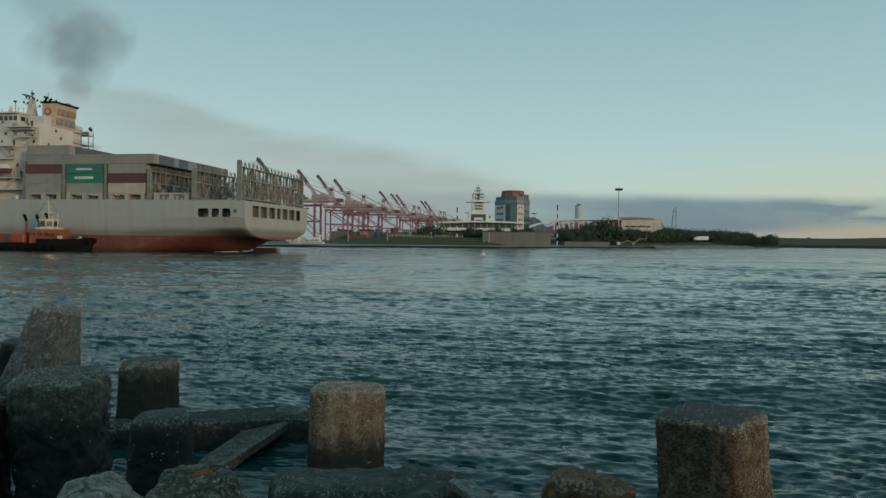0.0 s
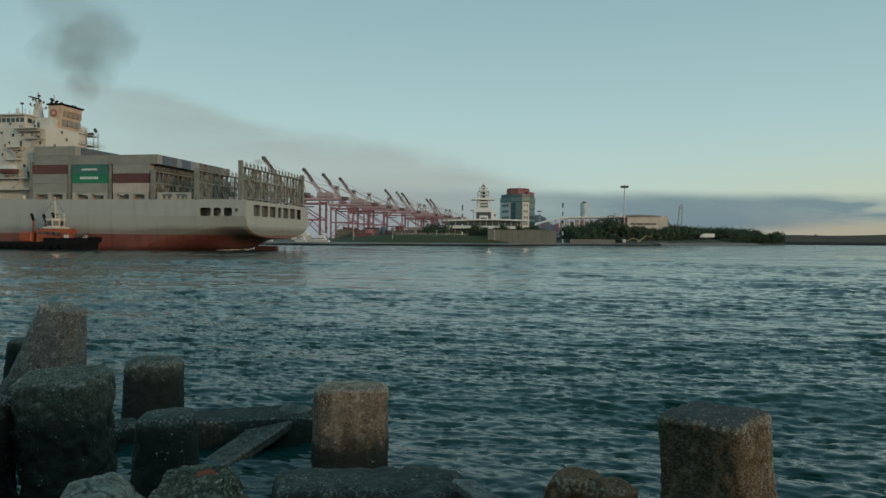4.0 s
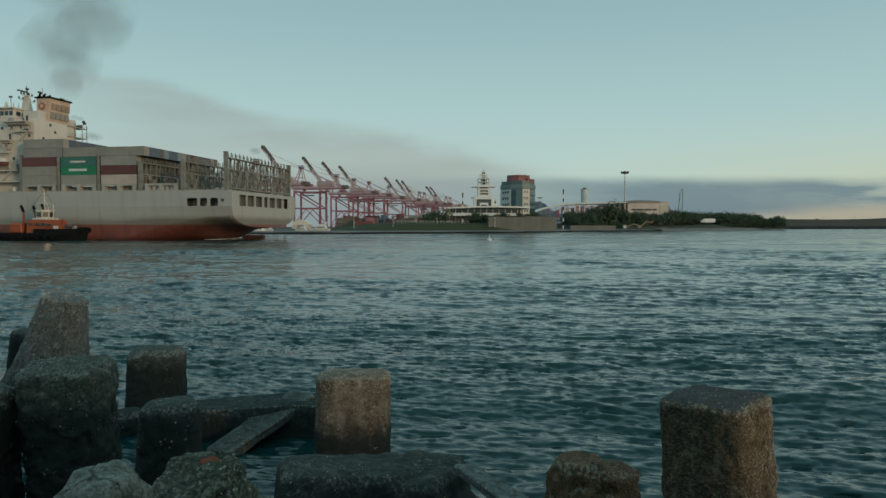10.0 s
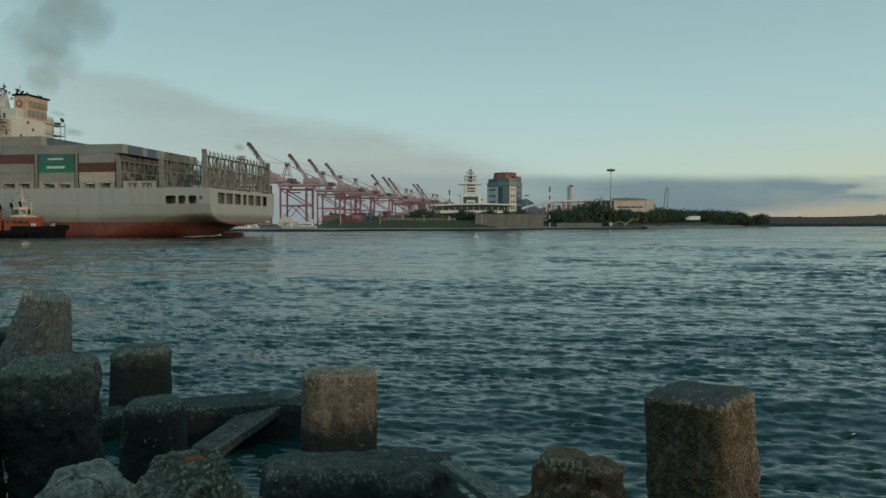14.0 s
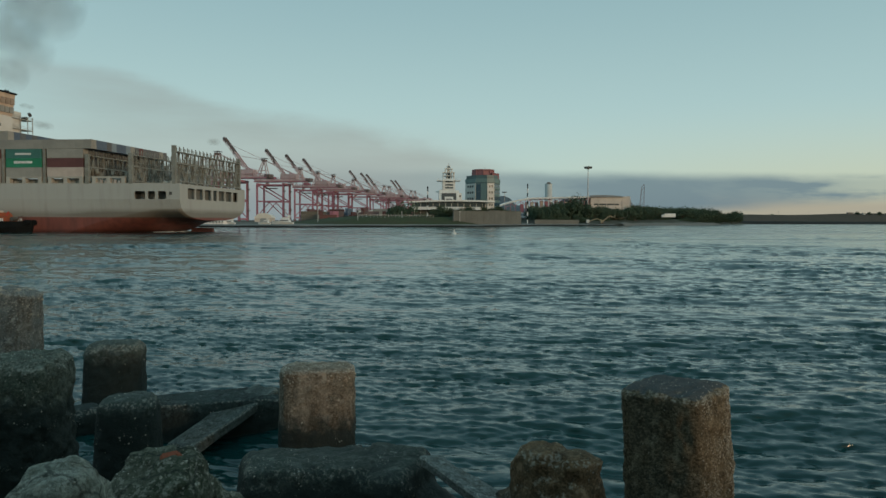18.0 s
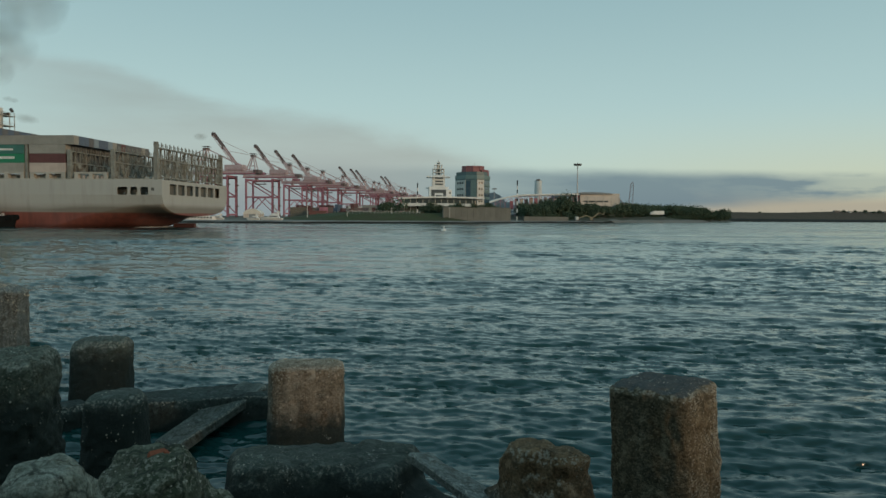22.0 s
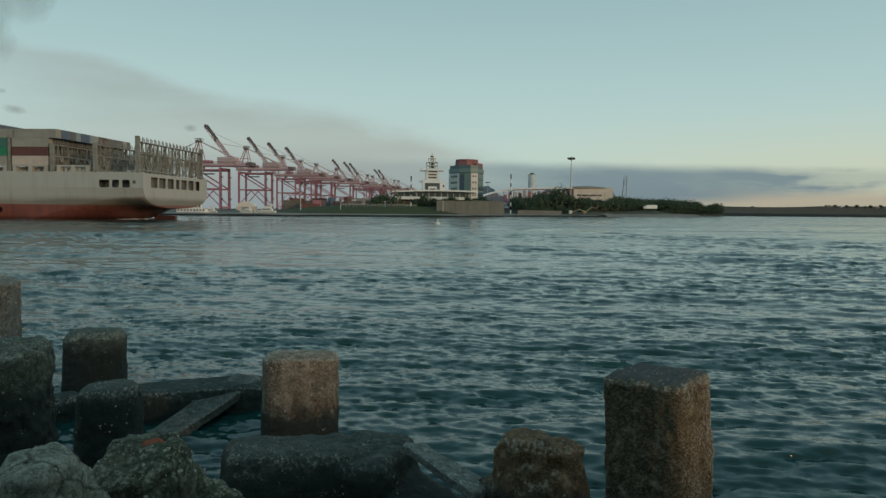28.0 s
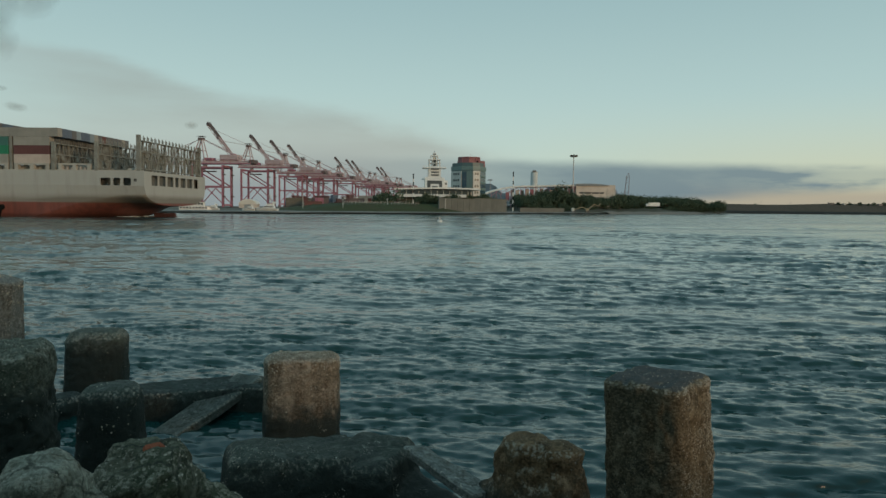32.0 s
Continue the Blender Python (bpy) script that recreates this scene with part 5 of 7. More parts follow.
def build_tug():
    tug = thing("tugboat", 0, 0, 0, "orange and white harbour tug with a black hull, beside the ship", "tugboat")
    us = (-16, -14.5, -11, -4, 4, 11, 16.5, 19.5)
    halves = (3.0, 4.2, 4.9, 5.2, 5.2, 4.6, 2.9, 0.5)
    bm = bmesh.new()
    rows = []
    for u, h in zip(us, halves):
        sheer = 2.1 + 1.5 * max(0, (u - 2) / 17) ** 1.6
        rows.append([bm.verts.new(p) for p in ((u, h, sheer), (u, h + 0.15, sheer * 0.55), (u * 0.96, h * 0.85, -1.2), (u * 0.96, -h * 0.85, -1.2), (u, -h - 0.15, sheer * 0.55), (u, -h, sheer))])
    for a, b in zip(rows, rows[1:]):
        for j in range(6):
            k = (j + 1) % 6
            bm.faces.new((a[j], a[k], b[k], b[j]))
    bm.faces.new(rows[0])
    bm.faces.new(rows[-1][::-1])
    bmesh.ops.recalc_face_normals(bm, faces=bm.faces)
    part("hull", bm, BLACK, tug, "black hull")
    for side in (-1, 1):
        for k in range(10):
            part("tyre_fender", pipe((-13 + k * 2.8, 5.2 * side, 1.1), (-13 + k * 2.8, 5.6 * side, 1.1), 0.75, sides=14), BLACK, tug)
        part("bow_rail", beam((9.5, 4.4 * side, 4.2), (14.0, 2.4 * side, 4.8), 0.08), SHADOW_STEEL, tug)
        for x, y, z in ((9.5, 4.4, 2.9), (11.8, 3.5, 3.2), (14.0, 2.4, 3.4)):
            part("stanchion", beam((x, y * side, z), (x, y * side, z + 1.4), 0.09), SHADOW_STEEL, tug)
        for k in range(3):
            part("hull_mark", boxed(11.0 + k * 0.6, 11.4 + k * 0.6, 3.62 * side - 0.05, 3.62 * side + 0.05, 3.3, 4.1), WHITE, tug)
        part("bulwark", prism([(5.0, 4.9 * side), (16.4, 2.9 * side), (16.4, 2.6 * side), (5.0, 4.6 * side)], 2.2, 3.3), BLACK, tug)
    part("bow_fender", pipe((18.6, -2.0, 2.9), (18.6, 2.0, 2.9), 0.8), BLACK, tug)
    part("deckhouse", prism([(1.4, -3.8), (12.6, -2.6), (12.6, 2.6), (1.4, 3.8)], 2.0, 5.7, [(1.6, -3.5), (9.8, -2.4), (9.8, 2.4), (1.6, 3.5)]), ORANGE, tug, "orange deckhouse")
    part("upper_house", boxed(2.2, 7.4, -2.5, 2.5, 5.7, 6.3, bevel=0.2), SHIP_WHITE, tug, "white upper deckhouse")
    part("winch_house", boxed(-6.4, -1.4, -2.6, 2.6, 1.9, 5.0, bevel=0.5), ORANGE, tug)
    wheel = part("wheelhouse", prism(ring(2.4, 2.2, 8, 0.39, 4.6), 6.0, 8.3, ring(2.8, 2.5, 8, 0.39, 4.6)), SHIP_WHITE, tug, "white wheelhouse with dark windows")
    for k in range(8):
        a = 0.39 + (k + 0.5) * math.pi / 4
        x, y = 4.6 + 2.42 * math.cos(a), 2.2 * math.sin(a)
        bm = boxed(-0.06, 0.14, -0.72, 0.72, 6.6, 7.95)
        bmesh.ops.transform(bm, matrix=Matrix.Translation((x, y, 0)) @ Matrix.Rotation(a, 4, "Z"), verts=bm.verts)
        part("wheelhouse_window", bm, GLASS, wheel)
    part("wheelhouse_roof", prism(ring(3.0, 2.7, 8, 0.39, 4.6), 8.3, 8.55), SHIP_WHITE, wheel)
    for y in (-2.2, 2.2):
        part("exhaust_stack", beam((-1.2, y, 2.0), (-1.0, y, 8.0), 0.42, 0.4), ORANGE, tug)
        part("stack_tip", beam((-1.0, y, 8.0), (-1.9, y, 9.8), 0.55), BLACK, tug)
    part("funnel_tip", beam((3.2, 1.2, 8.7), (2.3, 1.2, 10.2), 0.6), BLACK, tug)
    part("mast", pipe((4.6, 0, 8.7), (4.4, 0, 14.6), 0.16), SHIP_WHITE, tug)
    for z, l in ((10.4, 1.6), (12.0, 1.2), (13.2, 0.8)):
        part("mast_arm", beam((4.5 - l, -0.3, z), (4.5 + l, 0.3, z), 0.14), SHIP_WHITE, tug)
    part("mast_brace", beam((6.0, 0, 8.7), (4.5, 0, 12.2), 0.12), SHIP_WHITE, tug)
    part("radar", boxed(3.4, 5.8, -0.1, 0.1, 9.6, 9.8), SHADOW_STEEL, tug)
    part("lamp_post", pipe((8.6, -1.0, 6.0), (8.6, -1.0, 10.2), 0.12), SHIP_WHITE, tug)
    part("fire_monitor", pipe((10.4, 0, 4.7), (11.2, 0, 6.0), 0.2), RED, tug)
    part("tow_winch", pipe((13.2, -1.0, 4.0), (13.2, 1.0, 4.0), 0.6), SHADOW_STEEL, tug)
    part("yard_stay", beam((4.4, 0, 14.2), (-0.6, 0, 8.6), 0.07), SHADOW_STEEL, tug)
    part("yard_stay", beam((4.4, 0, 14.2), (8.6, -0.8, 10.0), 0.07), SHADOW_STEEL, tug)
    part("life_raft", pipe((0.2, 2.9, 6.3), (1.8, 2.9, 6.3), 0.45, sides=10), SHIP_WHITE, tug)
    for x, z in ((2.6, 4.2), (4.6, 4.2), (6.6, 4.2), (8.6, 4.0)):
        part("deckhouse_window", boxed(x - 0.4, x + 0.4, -3.75, 3.75, z, z + 0.7), GLASS, tug)
    for ob in tug.children_recursive:
        ob.data.transform(Matrix.Diagonal((0.88, 1, 1, 1)))
    return tug


tug = build_tug()
# ---- far shore: harbour bank, grass slope, wall ----
SHORE = [(-900, 330), (-300, 345), (-92, 352), (-54, 353), (5, 397), (40, 414), (89, 498), (145, 556), (216, 628), (300, 740), (396, 882)]


def strip(name, mat, profile, line=SHORE, label="", kind="structure", rough=0.0, fade=0):
    """A bank swept along the shore: profile as (metres inland, height)."""
    bm = bmesh.new()
    rows = []
    pts = []
    for (x0, y0), (x1, y1) in zip(line, line[1:]):
        n = max(1, int(math.hypot(x1 - x0, y1 - y0) / 12))
        pts += [(x0 + (x1 - x0) * i / n, y0 + (y1 - y0) * i / n) for i in range(n)]
    pts.append(line[-1])
    for i, (x, y) in enumerate(pts):
        a, b = pts[max(0, i - 2)], pts[min(len(pts) - 1, i + 2)]
        way = Vector((b[0] - a[0], b[1] - a[1])).normalized()
        inland = Vector((-way.y, way.x))
        row = []
        grow = min(1.0, i / fade, (len(pts) - 1 - i) / fade) if fade else 1.0
        for d, z in profile:
            z = 1.2 + (z - 1.2) * grow if fade else z
            q = Vector((x * 0.05, y * 0.05, d * 0.2))
            row.append(bm.verts.new((x + inland.x * d, y + inland.y * d, z + rough * noise.noise(q * 2) + rough * 0.6 * noise.noise(q * 9))))
        rows.append(row)
    for r0, r1 in zip(rows, rows[1:]):
        for j in range(len(profile) - 1):
            bm.faces.new((r0[j], r1[j], r1[j + 1], r0[j + 1]))
    bmesh.ops.recalc_face_normals(bm, faces=bm.faces)
    ob = part(name, bm, mat)
    return tagged(ob, label, name.split("_")[-1], kind=kind)


SHORE_FOOT = material("tide_stones", (0.022, 0.024, 0.022), 0.92, scale=0.5, bump=0.6)


def build_ground():
    strip("quay", QUAY, [(-0.5, -3), (0, 0.9), (1.2, 1.4), (6, 1.5), (14, 1.55)], label="low grey concrete quay edge along the harbour", rough=0.12)
    # dark uneven strip where the quay meets the water
    strip("tide_line", SHORE_FOOT, [(-1.6, -3), (-0.9, 0.5), (-0.2, 0.95), (0.5, 0.9)], label="dark wet stones at the foot of the quay", rough=0.35)
    strip("land", EARTH, [(13, 1.45), (60, 2.2), (200, 2.4), (700, 2.6), (1600, 2.6)], label="flat harbour land behind the quay", rough=0.3)
    strip("grass_bank", GRASS, [(9, 1.3), (14, 3.0), (24, 6.2), (34, 6.8), (60, 6.4), (75, 2.0)], [(-45, 362), (-20, 384), (5, 398), (40, 414), (60, 445), (89, 498)],
          "green grass bank behind the quay", rough=0.5, fade=3)
    strip("rock_spit", ROCK, [(-3, -1), (0, 0.5), (3, 1.5), (9, 2.6), (16, 2.0)], [(190, 596), (250, 640), (300, 690), (345, 742)], "low rocky spit at the water's edge", rough=0.9)
    strip("wooded_bank", BANK, [(-15, 0.8), (-7, 3.2), (4, 5.2), (12, 6.2), (25, 6.6), (100, 6.3), (118, 2.0)], [(128, 562), (165, 598), (205, 632), (262, 678), (320, 752), (362, 806), (398, 842), (440, 884)],
          "dark earth bank under the wood", rough=0.7, fade=4)
    # low dune and breakwater closing the harbour towards the open sea
    dune = bmesh.new()
    rows = []
    for i in range(90):
        x = 420 + i * 26
        front = 1000 + i * 13
        rise = 25.0 * min(1, 0.55 + i / 60) * (1 + 0.12 * noise.noise((i * 0.11, 0, 0)))
        rows.append([dune.verts.new((x, front + d, z + 0.5 * noise.noise((i * 0.3, d * 0.1, 2)))) for d, z in ((-4, -1), (0, 1.6), (60, 3.0), (150, rise), (260, rise * 0.9), (420, 1))])
    for r0, r1 in zip(rows, rows[1:]):
        for j in range(5):
            dune.faces.new((r0[j], r1[j], r1[j + 1], r0[j + 1]))
    bmesh.ops.recalc_face_normals(dune, faces=dune.faces)
    single("dune", dune, DUNE, pose(0, 0, 0), "long low brown dune between harbour and sea", "dune", kind="structure")
    strip("rock_mole", SHORE_FOOT, [(-14, -3), (-6, 2.4), (0, 4.6), (10, 4.8), (22, 1)], [(396, 978), (800, 1180), (1400, 1480), (2000, 1780), (2700, 2130)], "dark rock mole along the foot of the dune", rough=0.8)
    # pale concrete sea wall in two lengths
    for x0, y0, x1, y1, h in ((27, 424, 52, 446, 9.8), (52, 446, 80, 489, 10.4)):
        way = Vector((x1 - x0, y1 - y0, 0))
        n = 6
        wall = thing("retaining_wall", x0, y0, 1.4, "grey concrete retaining wall in panels above the quay", "wall", math.degrees(math.atan2(way.y, way.x)))
        tagged(wall, kind="structure")
        l = way.length / n
        for k in range(n):
            part("wall_panel", boxed(k * l + 0.04, (k + 1) * l - 0.04, 0, 0.8, 0, h - 1.4, bevel=0.06), WALL_GREY, wall)
        part("coping", boxed(0, way.length, -0.2, 1.0, h - 1.4, h - 1.0), WALL_GREY, wall)
    # earth-coloured low wall under the trees
    low = thing("shore_wall", 94, 512, 1.4, "low weathered concrete shore wall", "wall", 45)
    tagged(low, kind="structure")
    for k in range(8):
        part("wall_panel", boxed(k * 8 + 0.05, k * 8 + 7.95, 0, 1.0, 0, 3.4), WALL_GREY, low)


build_ground()


# ---- container cranes ----


def build_crane(raised=True):
    """Ship-to-shore gantry crane, boom raised. Own x runs to the water, y along the quay."""
    c = thing("gantry_crane", 0, 0, 2.5, "red and pale ship-to-shore gantry crane with its boom " + ("raised" if raised else "lowered"), "crane", group="row of quay cranes")
    front, back, w, top = -11.0, -39.0, 8.5, 38.6
    for x in (front, back):
        for y in (-w, w):
            part("leg", beam((x, y, 0), (x, y, top), 1.5, 1.8), CRANE_RED, c)
            bogie = part("bogie", boxed(x - 0.8, x + 0.8, y - 3.2, y + 3.2, 0.9, 2.2, bevel=0.2), CRANE_DARK, c)
            for k in range(4):
                part("wheel", pipe((x - 0.3, y - 2.6 + k * 1.7, 0.6), (x + 0.3, y - 2.6 + k * 1.7, 0.6), 0.6, sides=8), CRANE_DARK, bogie)
        part("sill_beam", beam((x, -w, 4), (x, w, 4), 1.6), CRANE_RED, c)
        part("cross_beam", beam((x, -w, top - 1), (x, w, top - 1), 1.8), CRANE_RED, c)
    for y in (-w, w):
        part("portal_beam", beam((front, y, 20), (back, y, 20), 1.4), CRANE_RED, c)
        part("upper_beam", beam((front, y, top - 2), (back, y, top - 2), 1.3), CRANE_RED, c)
        part("diagonal", beam((front, y, 36.5), (back, y, 20), 1.0), CRANE_RED, c)
        part("diagonal", beam((front - 12, y, 20), (back, y, 5), 0.7), CRANE_RED, c)
        part("diagonal", beam((front - 14, y, 20), (front, y, 5), 0.7), CRANE_RED, c)
        part("ladder", beam((back - 1.2, y, 1), (back - 1.2, y, top), 0.35), CRANE_DARK, c)
        for z in (11.0, 30.0):
            part("ladder_landing", boxed(back - 2.4, back, y - 0.9, y + 0.9, z, z + 0.9), CRANE_DARK, c)
    for y in (-3.0, 3.0):
        part("main_girder", beam((-6, y, 41.2), (back - 24, y, 41.2), 1.5, 3.0), CRANE_PALE, c)
        part("girder_rail", beam((-6, y * 1.6, 44.0), (back - 24, y * 1.6, 44.0), 0.2), CRANE_RED, c)
        for k in range(10):
            x = -7 - k * 6.2
            part("rail_post", beam((x, y * 1.6, 40.4), (x, y * 1.6, 44.0), 0.2), CRANE_RED, c)
        part("walkway", boxed(back - 24, -6, y * 1.6 - 0.4, y * 1.6 + 0.4, 39.8, 40.6), CRANE_RED, c, "red walkway along the girder")
    for k in range(8):
        part("girder_tie", beam((-8 - k * 7.5, -3, 41.6), (-8 - k * 7.5, 3, 41.6), 0.9), CRANE_RED, c)
    house = part("machinery_house", boxed(back - 12, back + 5, -4.2, 4.2, 42.8, 48.0, bevel=0.3), CRANE_PALE, c, "pale machinery house")
    part("roof_hatch", boxed(back - 8, back - 4, -2, 2, 48.0, 48.9), CRANE_RED, house)
    part("trolley", boxed(-27, -19, -3.6, 3.6, 43.0, 45.4, bevel=0.2), CRANE_RED, c)
    part("end_platform", boxed(back - 27, back - 22, -4.6, 4.6, 40.2, 43.6, bevel=0.2), CRANE_DARK, c)
    for y in (-4.0, 4.0):
        part("tower_post", beam((front + 4.0, y, 42), (-14.5, y * 0.4, 62), 0.9), CRANE_PALE, c)
        part("tower_post", beam((front - 9.0, y, 42), (-16.0, y * 0.4, 62), 0.8), CRANE_PALE, c)
        part("tower_tie", beam((front + 1.2, y * 0.75, 52), (front - 6.6, y * 0.75, 52), 0.5), CRANE_PALE, c)
        part("back_stay", beam((-15.5, y * 0.5, 62.5), (back - 8, y, 48), 0.45), CRANE_PALE, c)
        part("back_stay", beam((-15.5, y * 0.5, 62.5), (back - 20, y, 42), 0.35), CRANE_PALE, c)
    part("tower_head", boxed(-17.2, -13.2, -3.0, 3.0, 61.2, 63.2, bevel=0.2), CRANE_DARK, c)
    part("tower_rail", boxed(-18.0, -12.4, -3.3, 3.3, 64.2, 64.5), CRANE_DARK, c)
    for x in (-17.8, -15.2, -12.6):
        part("tower_rail_post", beam((x, -3.1, 63), (x, -3.1, 64.4), 0.25), CRANE_DARK, c)
    part("operator_cab", boxed(-20, -17, -1.5, 1.5, 36.2, 39.4, bevel=0.2), CRANE_PALE, c)
    part("spreader", boxed(-29, -17, -1.3, 1.3, 33.0, 34.0), CRANE_DARK, c)
    for x in (-27, -19):
        part("hoist_rope", beam((x, 0, 34), (x, 0, 43), 0.15), CRANE_DARK, c)
    b0, b1 = Vector((-6.5, 0, 42.0)), (Vector((28, 0, 86.5)) if raised else Vector((48, 0, 42.0)))
    mid = b0.lerp(b1, 0.66)
    lift = (b1 - b0).cross(Vector((0, 1, 0))).normalized() * -2.4
    for y in (-2.2, 2.2):
        o = Vector((0, y, 0))
        part("boom_chord", beam(b0 + o, mid + o, 0.8, 1.3), CRANE_PALE, c)
        part("boom_tip_chord", beam(mid + o, b1 + o, 0.8, 1.5), CRANE_DARK, c, "dark weathered boom tip")
        part("boom_top_chord", beam(b0.lerp(b1, 0.05) + o + lift, b0.lerp(b1, 0.97) + o + lift, 0.5), CRANE_PALE, c)
        for k in range(11):
            p, q = b0.lerp(b1, 0.05 + k * 0.0836), b0.lerp(b1, 0.05 + (k + 1) * 0.0836)
            p, q = (p, q + lift) if k % 2 else (p + lift, q)
            part("boom_lacing", beam(p + o, q + o, 0.42), CRANE_PALE if k < 7 else CRANE_DARK, c)
    for k in range(9):
        p = b0.lerp(b1, (k + 0.5) / 9)
        part("boom_tie", beam(p + Vector((0, -2.2, 0)), p + Vector((0, 2.2, 0)), 0.7), CRANE_RED if k < 6 else CRANE_DARK, c)
    for s in (0.66, 0.97):
        part("boom_sheave", boxed(*[v for i in range(3) for v in ((b0.lerp(b1, s) + lift * 0.6)[i] - 1.5, (b0.lerp(b1, s) + lift * 0.6)[i] + 1.5)], bevel=0.3), CRANE_DARK, c)
    part("boom_stay", beam((-15, 1.2, 62.6), b0.lerp(b1, 0.62) + lift, 0.4), CRANE_PALE, c)
    part("boom_stay", beam((-15, -1.2, 62.6), b0.lerp(b1, 0.92) + lift, 0.35), CRANE_PALE, c)
    return c


def build_cranes():
    first = build_crane()
    spots = [(-191, 720), (-173, 837), (-161, 902), (-148, 961), (-129, 1060), (-104, 1182), (-89, 1240), (-81, 1270), (-62, 1360), (-41, 1450), (-33, 1466)]
    turn = math.degrees(math.atan2(0.207, -0.978))
    low = build_crane(False)
    reach = Vector((-0.978, 0.207)) * 25.0
    low.matrix_basis = pose(-187.0, 626.0, 0.5, 0, 0, turn)
    for k, (x, y) in enumerate(spots):
        m = pose(x - reach.x + 0.0028 * y, y - reach.y, 2.5, 0, 0, turn)
        if k == 0:
            first.matrix_basis = m
        else:
            copy_thing(low if k in (4, 8) else first, m)


build_cranes()


# ---- trees ----


def tree_mesh(seed, leaves=420, wide=5.0, high=7.0, trunk=2.5, leaf=0.55):
    rng = random.Random(seed)
    stem, crown = bmesh.new(), bmesh.new()
    tube(stem, (0, 0, -0.5), (0.2, 0, trunk + 1.5), 0.32, 0.18, 7)
    hubs = []
    for k in range(9):
        a = rng.uniform(0, 6.28)
        r = rng.uniform(0.2, 1.0) * wide * 0.40
        z = trunk + rng.uniform(0.1, 0.85) * high
        hub = Vector((r * math.cos(a), r * math.sin(a), z))
        tube(stem, (0.15, 0, trunk * rng.uniform(0.6, 1.3)), hub, 0.13, 0.04, 5)
        hubs.append((hub, rng.uniform(0.75, 1.35) * wide * 0.30))
    for _ in range(leaves):
        hub, size = rng.choice(hubs)
        d = Vector((rng.gauss(0, 1), rng.gauss(0, 1), rng.gauss(0, 0.8))).normalized() * size * rng.uniform(0.55, 1.1)
        p = hub + d
        s = leaf * rng.uniform(0.6, 1.5)
        m = Matrix.Translation(p) @ Euler((rng.uniform(0, 6.28), rng.uniform(0, 6.28), rng.uniform(0, 6.28))).to_matrix().to_4x4()
        vs = [crown.verts.new(m @ Vector(c)) for c in ((-s, 0, 0), (0, -s * 0.6, 0.2 * s), (s, 0, 0), (0, s * 0.6, 0.2 * s))]
        crown.faces.new(vs)
    return stem, crown


def build_tree(seed, label, **shape):
    t = thing("tree", 0, 0, 0, label, "tree", group="shore trees")
    stem, crown = tree_mesh(seed, **shape)
    part("trunk", stem, BARK, t)
    part("crown", crown, HAZED_LEAF, t)
    return t


